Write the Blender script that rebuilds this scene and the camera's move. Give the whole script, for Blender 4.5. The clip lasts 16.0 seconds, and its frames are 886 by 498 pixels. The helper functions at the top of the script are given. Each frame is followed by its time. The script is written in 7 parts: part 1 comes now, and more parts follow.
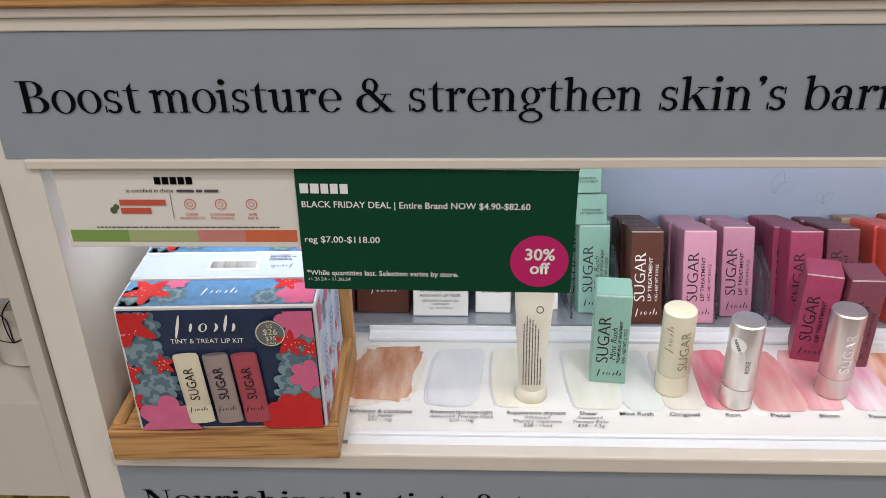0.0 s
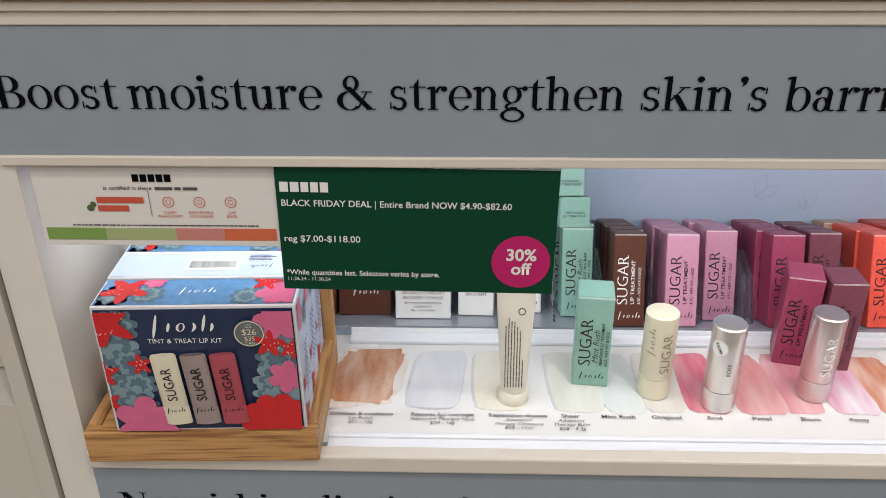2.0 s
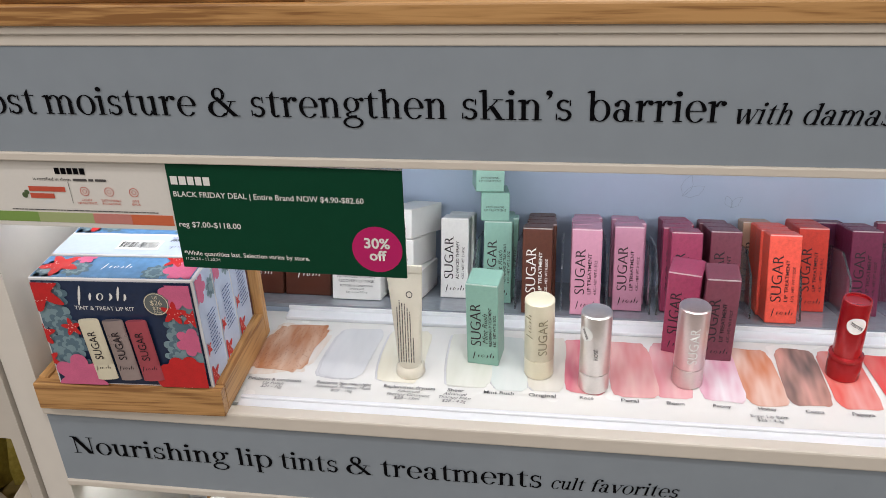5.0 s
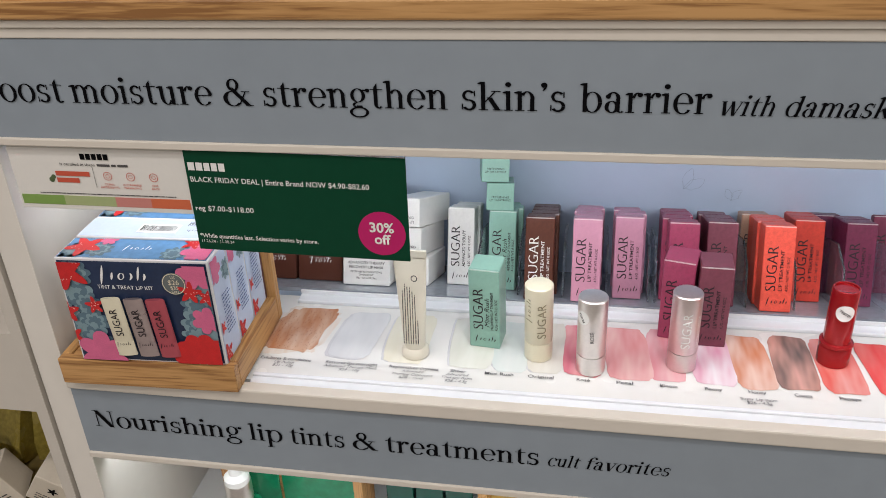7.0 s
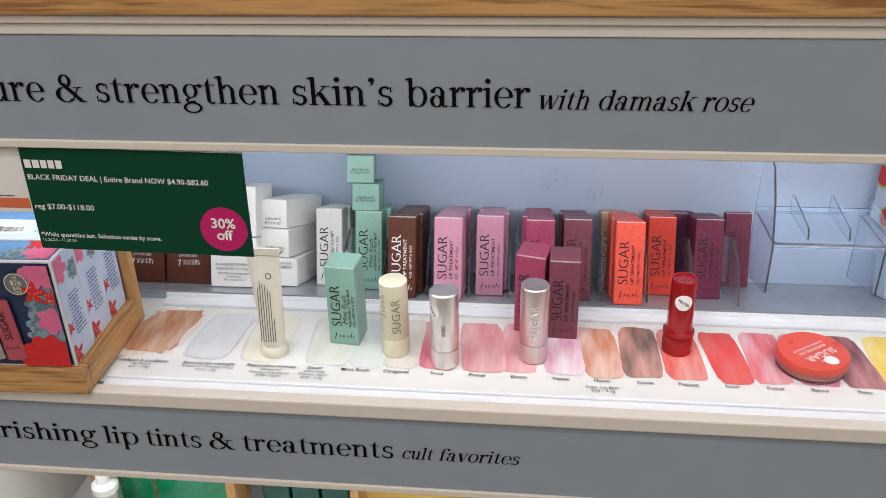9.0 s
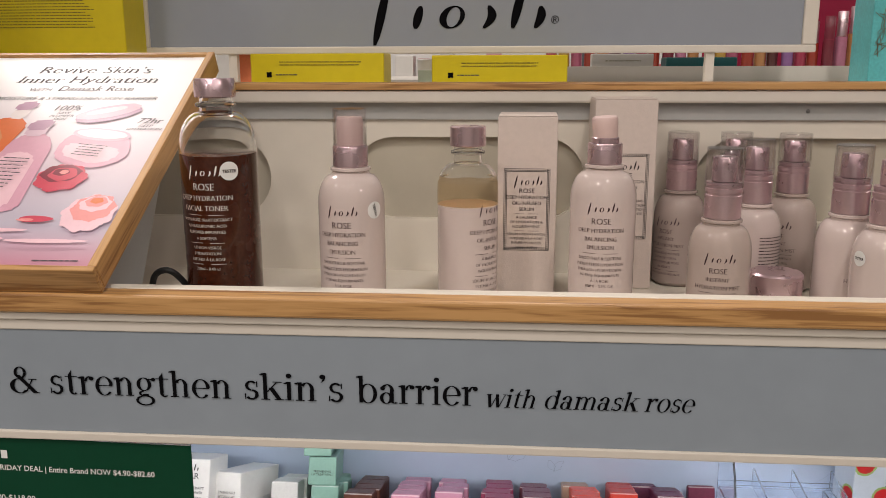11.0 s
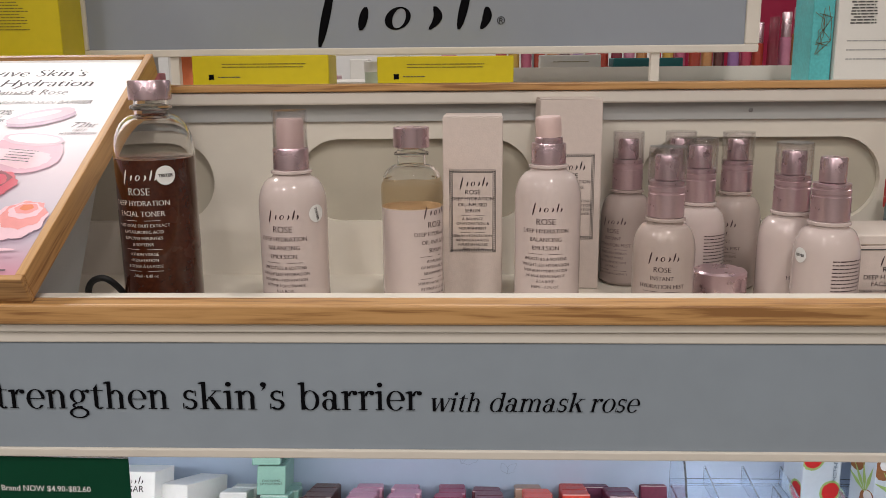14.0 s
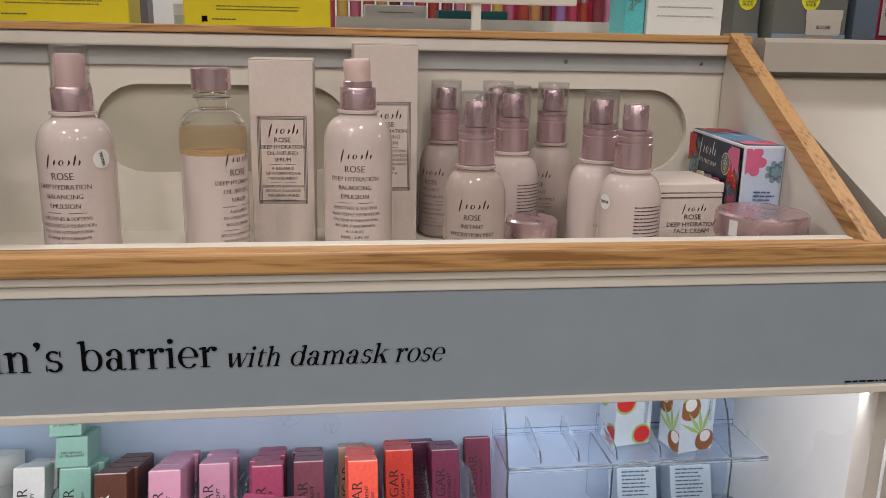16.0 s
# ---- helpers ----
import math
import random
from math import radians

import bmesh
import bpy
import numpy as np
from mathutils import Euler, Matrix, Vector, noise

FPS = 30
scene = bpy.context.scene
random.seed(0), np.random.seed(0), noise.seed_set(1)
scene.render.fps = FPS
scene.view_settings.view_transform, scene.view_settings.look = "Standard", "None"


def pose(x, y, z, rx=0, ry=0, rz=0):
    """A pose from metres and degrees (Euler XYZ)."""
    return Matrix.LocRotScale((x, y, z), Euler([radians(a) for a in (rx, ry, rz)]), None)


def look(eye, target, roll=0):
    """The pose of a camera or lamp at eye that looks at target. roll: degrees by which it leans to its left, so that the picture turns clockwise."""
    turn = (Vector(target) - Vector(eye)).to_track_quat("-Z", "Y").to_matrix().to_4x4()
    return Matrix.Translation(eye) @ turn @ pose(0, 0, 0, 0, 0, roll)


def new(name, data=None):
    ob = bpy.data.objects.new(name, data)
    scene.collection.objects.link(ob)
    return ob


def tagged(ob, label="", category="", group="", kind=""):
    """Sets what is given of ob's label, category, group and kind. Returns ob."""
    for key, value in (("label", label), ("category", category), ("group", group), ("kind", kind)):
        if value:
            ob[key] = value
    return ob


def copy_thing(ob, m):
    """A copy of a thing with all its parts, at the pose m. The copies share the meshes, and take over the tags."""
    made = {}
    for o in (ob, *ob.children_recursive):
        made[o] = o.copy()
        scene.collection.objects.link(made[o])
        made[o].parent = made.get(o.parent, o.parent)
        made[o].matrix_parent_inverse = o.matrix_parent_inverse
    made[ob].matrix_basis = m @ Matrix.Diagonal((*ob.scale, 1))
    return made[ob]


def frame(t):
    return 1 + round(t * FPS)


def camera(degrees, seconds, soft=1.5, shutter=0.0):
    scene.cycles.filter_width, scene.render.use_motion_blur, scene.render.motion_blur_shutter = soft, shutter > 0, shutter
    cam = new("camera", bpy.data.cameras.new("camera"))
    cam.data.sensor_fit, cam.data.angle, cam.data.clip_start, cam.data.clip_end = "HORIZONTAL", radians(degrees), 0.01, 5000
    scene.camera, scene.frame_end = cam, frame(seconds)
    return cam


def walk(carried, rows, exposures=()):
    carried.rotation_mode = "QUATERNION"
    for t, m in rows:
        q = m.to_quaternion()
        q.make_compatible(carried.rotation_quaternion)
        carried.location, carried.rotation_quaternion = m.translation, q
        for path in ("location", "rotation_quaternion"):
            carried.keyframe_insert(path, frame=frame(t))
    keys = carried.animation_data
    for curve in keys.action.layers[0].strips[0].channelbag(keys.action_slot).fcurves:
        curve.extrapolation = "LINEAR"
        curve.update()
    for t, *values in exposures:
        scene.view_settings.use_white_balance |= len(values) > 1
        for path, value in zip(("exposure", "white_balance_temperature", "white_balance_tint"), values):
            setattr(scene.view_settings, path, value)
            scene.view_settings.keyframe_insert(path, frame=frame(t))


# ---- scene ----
cam = camera(55.1, 16.0, soft=0.5)
PATH = [
    (0, (0.126, -0.401, 1.274), (0.039, 1.359, 0.328), -1.2),
    (0.5, (0.128, -0.403, 1.274), (0.056, 1.362, 0.336), -0.9),
    (1, (0.129, -0.4, 1.272), (0.062, 1.365, 0.333), -0.7),
    (1.5, (0.13, -0.401, 1.271), (0.067, 1.366, 0.335), -0.5),
    (2, (0.129, -0.4, 1.269), (0.073, 1.369, 0.338), -0.4),
    (2.5, (0.13, -0.399, 1.269), (0.08, 1.371, 0.339), -0.2),
    (3, (0.149, -0.4, 1.273), (0.115, 1.37, 0.342), 0.0),
    (3.2, (0.166, -0.404, 1.275), (0.14, 1.366, 0.346), 0.2),
    (5.3, (0.277, -0.447, 1.297), (-0.038, 1.286, 0.348), -2.5),
    (5.5, (0.275, -0.447, 1.297), (-0.042, 1.285, 0.348), -2.3),
    (6, (0.276, -0.454, 1.298), (-0.059, 1.274, 0.349), -2.4),
    (6.5, (0.279, -0.463, 1.3), (-0.06, 1.263, 0.348), -2.5),
    (7, (0.291, -0.471, 1.301), (-0.051, 1.255, 0.351), -2.7),
    (7.5, (0.313, -0.479, 1.297), (-0.036, 1.246, 0.348), -2.9),
    (8, (0.337, -0.48, 1.291), (0.015, 1.253, 0.346), -2.7),
    (8.5, (0.35, -0.483, 1.289), (0.108, 1.266, 0.35), -1.7),
    (9, (0.354, -0.478, 1.291), (0.158, 1.286, 0.37), -1.2),
    (9.2, (0.353, -0.475, 1.296), (0.174, 1.32, 0.432), -0.9),
    (9.35, (0.353, -0.471, 1.303), (0.194, 1.356, 0.505), -0.6),
    (9.5, (0.352, -0.465, 1.313), (0.224, 1.405, 0.614), -0.1),
    (9.6, (0.355, -0.468, 1.32), (0.213, 1.428, 0.7), -0.1),
    (9.7, (0.358, -0.47, 1.326), (0.204, 1.444, 0.768), -0.2),
    (9.8, (0.36, -0.472, 1.331), (0.197, 1.455, 0.822), -0.2),
    (10, (0.362, -0.474, 1.335), (0.19, 1.465, 0.878), -0.2),
    (12.5, (0.382, -0.464, 1.334), (0.262, 1.487, 0.911), -0.5),
    (13, (0.379, -0.464, 1.334), (0.269, 1.488, 0.914), -0.7),
    (13.5, (0.378, -0.465, 1.334), (0.275, 1.488, 0.915), -0.7),
    (14, (0.383, -0.463, 1.332), (0.313, 1.49, 0.909), -0.5),
    (14.5, (0.389, -0.463, 1.327), (0.424, 1.491, 0.901), -0.0),
    (15, (0.399, -0.459, 1.323), (0.568, 1.485, 0.882), 0.8),
    (15.5, (0.41, -0.451, 1.317), (0.668, 1.476, 0.849), 1.4),
    (16, (0.414, -0.447, 1.316), (0.683, 1.472, 0.82), 1.2),
]
walk(cam, [(t, look(eye, target, roll)) for t, eye, target, roll in PATH],
     [(0, 0, 6500, 10), (9.0, 0, 6500, 10), (9.7, 0, 6950, 13), (10.3, 0, 6950, 13), (12.3, 0, 6500, 10), (16, 0, 6500, 10)])
LAMP_DOWN, LAMP_LED = 14.6, 0.96

# ---- world and lamps ----
world = bpy.data.worlds.new("world")
scene.world = world
world.use_nodes = True
world.node_tree.nodes["Background"].inputs[0].default_value = (0.9, 0.93, 1.0, 1)
world.node_tree.nodes["Background"].inputs[1].default_value = 0.05
scene.view_settings.exposure = 0.0


def lamp(name, m, power, sx, sy, colour=(1, 1, 1), shape="RECTANGLE"):
    d = bpy.data.lights.new(name, "AREA")
    d.energy, d.shape, d.size, d.size_y, d.color = power, shape, sx, sy, colour
    ob = new(name, d)
    ob.matrix_basis = m
    return ob


# shop ceiling downlights and strip lamps
CEILING_Z = 2.9
# none of these is in view; the last three are added to brighten the fascia
DOWNLIGHTS = [(-1.6, -0.9), (-0.5, -1.5), (0.7, -1.0), (2.5, -1.9), (-0.9, 1.2), (0.5, 1.3), (2.6, 1.5), (0.1, -2.6), (-1.5, -3.0), (1.5, -3.0)]
for lx, ly in DOWNLIGHTS:
    lamp("downlight_lamp", pose(lx, ly, CEILING_Z - 0.02), LAMP_DOWN, 0.22, 0.22, (1.0, 0.945, 0.912), "DISK")
# shelf LED strips behind the fascias
lamp("led_strip_lamp", pose(0.348, 0.024, 1.0985, 68, 0, 0), LAMP_LED, 0.895, 0.012, (0.93, 0.96, 1.0))
lamp("led_strip_lamp", pose(0.32, 0.024, 0.8300, 40, 0, 0), LAMP_LED * 0.55, 0.84, 0.012, (0.93, 0.96, 1.0))

# ---- materials ----
MATS = {}


def nodes_of(name):
    m = bpy.data.materials.new(name)
    m.use_nodes = True
    nt = m.node_tree
    return m, nt, nt.nodes["Principled BSDF"]


def mat(name, colour, rough=0.5, metal=0.0, var=0.06, scale=40.0, bump=0.0, bscale=300.0, trans=0.0, ior=1.45, coat=0.0, spec=0.5):
    """A plain surface with two scales of tone and an optional fine relief."""
    if name in MATS:
        return MATS[name]
    m, nt, b = nodes_of(name)
    N, L = nt.nodes.new, nt.links.new
    tc = N("ShaderNodeTexCoord")
    n1 = N("ShaderNodeTexNoise"); n1.inputs["Scale"].default_value = scale; n1.inputs["Detail"].default_value = 3
    n2 = N("ShaderNodeTexNoise"); n2.inputs["Scale"].default_value = scale * 9; n2.inputs["Detail"].default_value = 2
    L(tc.outputs["Object"], n1.inputs["Vector"]); L(tc.outputs["Object"], n2.inputs["Vector"])
    add = N("ShaderNodeMath"); add.operation = "ADD"
    L(n1.outputs[0], add.inputs[0]); L(n2.outputs[0], add.inputs[1])
    mr = N("ShaderNodeMapRange")
    mr.inputs[1].default_value, mr.inputs[2].default_value = 0.6, 1.4
    mr.inputs[3].default_value, mr.inputs[4].default_value = 1 - var, 1 + var
    L(add.outputs[0], mr.inputs[0])
    mul = N("ShaderNodeVectorMath"); mul.operation = "SCALE"
    mul.inputs[0].default_value = colour
    L(mr.outputs[0], mul.inputs["Scale"])
    L(mul.outputs[0], b.inputs["Base Color"])
    mr2 = N("ShaderNodeMapRange")
    mr2.inputs[1].default_value, mr2.inputs[2].default_value = 0.3, 0.7
    mr2.inputs[3].default_value, mr2.inputs[4].default_value = max(rough - 0.05, 0.0), min(rough + 0.05, 1)
    L(n1.outputs[0], mr2.inputs[0]); L(mr2.outputs[0], b.inputs["Roughness"])
    b.inputs["Metallic"].default_value = metal
    b.inputs["Transmission Weight"].default_value = trans
    b.inputs["IOR"].default_value = ior
    b.inputs["Coat Weight"].default_value = coat
    b.inputs["Specular IOR Level"].default_value = spec
    if bump:
        n3 = N("ShaderNodeTexNoise"); n3.inputs["Scale"].default_value = bscale; n3.inputs["Detail"].default_value = 3
        L(tc.outputs["Object"], n3.inputs["Vector"])
        bp = N("ShaderNodeBump"); bp.inputs["Strength"].default_value = bump; bp.inputs["Distance"].default_value = 0.0006
        L(n3.outputs[0], bp.inputs["Height"]); L(bp.outputs[0], b.inputs["Normal"])
    MATS[name] = m
    return m


def wood(name, axis=0, light=(0.54, 0.30, 0.115), dark=(0.27, 0.125, 0.04)):
    if name in MATS:
        return MATS[name]
    m, nt, b = nodes_of(name)
    N, L = nt.nodes.new, nt.links.new
    tc = N("ShaderNodeTexCoord")
    mp = N("ShaderNodeMapping")
    s = [420.0, 420.0, 420.0]; s[axis] = 20.0
    mp.inputs["Scale"].default_value = s
    L(tc.outputs["Object"], mp.inputs[0])
    n1 = N("ShaderNodeTexNoise"); n1.inputs["Scale"].default_value = 1.0; n1.inputs["Detail"].default_value = 5; n1.inputs["Distortion"].default_value = 0.4
    L(mp.outputs[0], n1.inputs["Vector"])
    mp2 = N("ShaderNodeMapping")
    s2 = [70.0, 70.0, 70.0]; s2[axis] = 4.0
    mp2.inputs["Scale"].default_value = s2
    L(tc.outputs["Object"], mp2.inputs[0])
    n2 = N("ShaderNodeTexNoise"); n2.inputs["Scale"].default_value = 1.0; n2.inputs["Detail"].default_value = 2
    L(mp2.outputs[0], n2.inputs["Vector"])
    mix = N("ShaderNodeMath"); mix.operation = "MULTIPLY_ADD"
    mix.inputs[1].default_value = 0.55
    L(n1.outputs[0], mix.inputs[0])
    half = N("ShaderNodeMath"); half.operation = "MULTIPLY"; half.inputs[1].default_value = 0.45
    L(n2.outputs[0], half.inputs[0]); L(half.outputs[0], mix.inputs[2])
    cr = N("ShaderNodeValToRGB")
    cr.color_ramp.elements[0].position, cr.color_ramp.elements[1].position = 0.40, 0.56
    cr.color_ramp.elements[0].color, cr.color_ramp.elements[1].color = (*dark, 1), (*light, 1)
    e = cr.color_ramp.elements.new(0.48); e.color = (light[0] * 0.86, light[1] * 0.83, light[2] * 0.78, 1)
    L(mix.outputs[0], cr.inputs[0]); L(cr.outputs[0], b.inputs["Base Color"])
    b.inputs["Roughness"].default_value = 0.42
    bp = N("ShaderNodeBump"); bp.inputs["Strength"].default_value = 0.25; bp.inputs["Distance"].default_value = 0.0004
    L(n1.outputs[0], bp.inputs["Height"]); L(bp.outputs[0], b.inputs["Normal"])
    MATS[name] = m
    return m


CLEAR = set()


def glass(name, colour=(1, 1, 1), rough=0.02, ior=1.45):
    """Clear plastic or glass."""
    if name in MATS:
        return MATS[name]
    m, nt, b = nodes_of(name)
    b.inputs["Base Color"].default_value = (*colour, 1)
    b.inputs["Roughness"].default_value = rough
    b.inputs["Transmission Weight"].default_value = 1.0
    b.inputs["IOR"].default_value = ior
    MATS[name] = m
    CLEAR.add(name)
    return m


def clear_film(name, tint=(0.96, 0.96, 0.96), gloss=0.25, base=0.02):
    """Thin clear plastic or glass wall: see-through, with a mirror sheen that grows at the edge."""
    m, nt, b = nodes_of(name)
    N, L = nt.nodes.new, nt.links.new
    tr = N("ShaderNodeBsdfTransparent"); tr.inputs[0].default_value = (*tint, 1)
    gl = N("ShaderNodeBsdfGlossy"); gl.inputs["Roughness"].default_value = 0.06
    lw = N("ShaderNodeLayerWeight"); lw.inputs["Blend"].default_value = 0.5
    pw = N("ShaderNodeMath"); pw.operation = "POWER"; pw.inputs[1].default_value = 3.5
    fr = N("ShaderNodeMath"); fr.operation = "MULTIPLY_ADD"; fr.inputs[1].default_value, fr.inputs[2].default_value = gloss, base
    L(lw.outputs["Facing"], pw.inputs[0]); L(pw.outputs[0], fr.inputs[0])
    mx = N("ShaderNodeMixShader")
    L(fr.outputs[0], mx.inputs[0]); L(tr.outputs[0], mx.inputs[1]); L(gl.outputs[0], mx.inputs[2])
    L(mx.outputs[0], nt.nodes["Material Output"].inputs[0])
    MATS[name] = m
    return m


# white laminate of the niche with the LED strip's brightness put into its colour
PANELWHITE = mat("led_lit_panel", (0.82, 0.81, 0.79), 0.3, var=0.02, scale=6, bump=0.03)
WHITE = mat("white_laminate", (0.70, 0.665, 0.61), 0.38, var=0.035, scale=6, bump=0.05)
CREAM = mat("cream_trim", (0.66, 0.61, 0.54), 0.4, var=0.03, scale=8, bump=0.05)
GREY = mat("grey_fascia_film", (0.262, 0.303, 0.346), 0.36, var=0.05, scale=5, bump=0.04, bscale=500)
BACKGREY = mat("grey_strip", (0.40, 0.40, 0.385), 0.45, var=0.04, scale=10)
OLIVE = mat("warm_grey_lining", (0.47, 0.43, 0.345), 0.55, var=0.04, scale=8)
TRAYWHITE = mat("tray_white", (0.70, 0.65, 0.565), 0.42, var=0.03, scale=7, bump=0.05)
BLUEWALL = mat("pale_blue_panel", (0.44, 0.525, 0.665), 0.4, var=0.03, scale=5)
MARBLE = mat("grey_tray_floor", (0.30, 0.33, 0.38), 0.12, var=0.12, scale=18)
PAPER = mat("white_print_sheet", (0.74, 0.735, 0.72), 0.25, var=0.02, scale=10)
INK = mat("black_ink", (0.004, 0.004, 0.005), 0.6, var=0.1, spec=0.03)
GREYINK = mat("grey_ink", (0.09, 0.085, 0.085), 0.6, var=0.1, spec=0.1)
# white board of the next bay, its shade put into the base colour
EASTBOARD = mat("shaded_white_board", (0.44, 0.395, 0.34), 0.42, var=0.04, scale=5, bump=0.05)
BAYWHITE = mat("cream_white_board", (0.55, 0.51, 0.455), 0.42, var=0.03, scale=6, bump=0.05)
OAK = wood("oak_x", 0)
OAKY = wood("oak_y", 1)
OAKZ = wood("oak_z", 2)
ACRYLIC = glass("clear_acrylic", (0.86, 0.91, 0.98), 0.03, 1.34)
ACRYLIC.node_tree.nodes["Principled BSDF"].inputs["Transmission Weight"].default_value = 0.95

# ---- helpers of this scene ----


def bm_box(x0, x1, y0, y1, z0, z1, bevel=0.0, seg=2):
    bm = bmesh.new()
    bmesh.ops.create_cube(bm, size=1)
    bmesh.ops.scale(bm, vec=(x1 - x0, y1 - y0, z1 - z0), verts=bm.verts)
    bmesh.ops.translate(bm, vec=((x0 + x1) / 2, (y0 + y1) / 2, (z0 + z1) / 2), verts=bm.verts)
    if bevel:
        bmesh.ops.bevel(bm, geom=bm.edges[:], offset=bevel, segments=seg, profile=0.5, affect="EDGES")
    return bm


def bm_prism(points, x0, x1, axis="x"):
    """A flat outline of (a, b) pairs pushed from x0 to x1: along x the pairs are (y, z), along y (x, z), along z (x, y)."""
    bm = bmesh.new()
    put = {"x": lambda a, b, d: (d, a, b), "y": lambda a, b, d: (a, d, b), "z": lambda a, b, d: (a, b, d)}[axis]
    lo = [bm.verts.new(put(a, b, x0)) for a, b in points]
    hi = [bm.verts.new(put(a, b, x1)) for a, b in points]
    n = len(points)
    bm.faces.new(lo); bm.faces.new(hi[::-1])
    for i in range(n):
        bm.faces.new((lo[i], hi[i], hi[(i + 1) % n], lo[(i + 1) % n]))
    bmesh.ops.recalc_face_normals(bm, faces=bm.faces)
    return bm


def bm_lathe(profile, n=32):
    """Turned about z from (radius, height) pairs, bottom to top."""
    bm = bmesh.new()
    rings = []
    for r, z in profile:
        if r < 1e-6:
            rings.append([bm.verts.new((0, 0, z))])
        else:
            rings.append([bm.verts.new((r * math.cos(2 * math.pi * k / n), r * math.sin(2 * math.pi * k / n), z)) for k in range(n)])
    for a, b in zip(rings, rings[1:]):
        for k in range(n):
            k2 = (k + 1) % n
            if len(a) == 1 and len(b) == 1:
                continue
            if len(a) == 1:
                bm.faces.new((a[0], b[k2], b[k]))
            elif len(b) == 1:
                bm.faces.new((a[k], a[k2], b[0]))
            else:
                bm.faces.new((a[k], a[k2], b[k2], b[k]))
    bmesh.ops.remove_doubles(bm, verts=bm.verts, dist=1e-7)
    bmesh.ops.recalc_face_normals(bm, faces=bm.faces)
    return bm


def join(*bms):
    out = bmesh.new()
    for b in bms:
        me = bpy.data.meshes.new("join")
        b.to_mesh(me)
        out.from_mesh(me)
        bpy.data.meshes.remove(me)
        b.free()
    return out


def moved(bm, m):
    bmesh.ops.transform(bm, matrix=m, verts=bm.verts)
    return bm


def mesh_of(name, bm, material, smooth=False, angle=40):
    me = bpy.data.meshes.new(name)
    if smooth:
        for f in bm.faces:
            f.smooth = True
        for e in bm.edges:
            if len(e.link_faces) == 2 and e.calc_face_angle(0) > radians(angle):
                e.smooth = False
    bm.to_mesh(me)
    bm.free()
    me.materials.append(material)
    return me


def part(name, bm, material, parent=None, label="", smooth=False, m=None):
    ob = new(name, mesh_of(name, bm, material, smooth))
    if parent is not None:
        ob.parent = parent
    if m is not None:
        ob.matrix_basis = m
    if label:
        ob["label"] = label
    if material.name in CLEAR:
        ob.visible_shadow = False
    return ob


def thing(name, m, label, category, group="", kind=""):
    """An Empty at the base of a thing, to which its parts belong."""
    ob = new(name)
    ob.empty_display_size = 0.01
    ob.matrix_basis = m
    return tagged(ob, label, category, group, kind)


def setting(name, bm, material, label, category, smooth=False):
    return tagged(part(name, bm, material, None, "", smooth), label, category, "", "structure")


TEXTS = {}


def text_mesh(body, size, material, align="CENTER", shear=0.0, stretch=1.0, fat=0.0, gap=1.0, spacing=1.0):
    """Flat lettering in the x-z plane that faces -y, its first baseline on z = 0."""
    key = (body, size, material.name, align, shear, stretch, fat, gap, spacing)
    if key not in TEXTS:
        cu = bpy.data.curves.new("lettering", "FONT")
        cu.body, cu.size, cu.align_x, cu.shear, cu.offset = body, size, align, shear, fat
        cu.space_line, cu.space_character, cu.resolution_u = gap, spacing, 3
        ob = bpy.data.objects.new("lettering", cu)
        scene.collection.objects.link(ob)
        me = bpy.data.meshes.new_from_object(ob.evaluated_get(bpy.context.evaluated_depsgraph_get()))
        bpy.data.objects.remove(ob)
        bpy.data.curves.remove(cu)
        me.transform(Matrix.Rotation(radians(90), 4, "X") @ Matrix.Diagonal((stretch, 1, 1, 1)))
        me.materials.clear()
        me.materials.append(material)
        TEXTS[key] = me
    return TEXTS[key]


def text(body, size, material, parent, m, name="lettering", label="", **kw):
    ob = new(name, text_mesh(body, size, material, **kw))
    ob.parent = parent
    ob.matrix_basis = m
    if label:
        ob["label"] = label
    return ob


def fit_text(body, width, material, parent, m, size, name="lettering", label="", **kw):
    """Lettering stretched sideways to a known width."""
    me = text_mesh(body, size, material, **kw)
    xs = [v.co.x for v in me.vertices]
    return text(body, size, material, parent, m, name, label, stretch=width / (max(xs) - min(xs)), **kw)


def bm_bars(rows, height, depth=0.0):
    """Plain print bars in the x-z plane facing -y: rows of (x0, x1, z)."""
    bm = bmesh.new()
    for x0, x1, z in rows:
        bm.faces.new([bm.verts.new(p) for p in ((x0, 0, z), (x1, 0, z), (x1, 0, z + height), (x0, 0, z + height))])
    return bm


def bars_of(rng, width, n, pitch, height, ragged=0.25, words=True, align="LEFT"):
    """Rows of word-long bars: unreadable print."""
    rows = []
    for i in range(n):
        w = width * (1 - ragged * rng.random())
        x = 0 if align == "LEFT" else (width - w) / 2
        end = x + w
        while x < end - 1e-6:
            l = min(end - x, height * rng.uniform(1.5, 6.0))
            rows.append((x, x + l, -i * pitch))
            x += l + height * 0.7
    return bm_bars(rows, height)


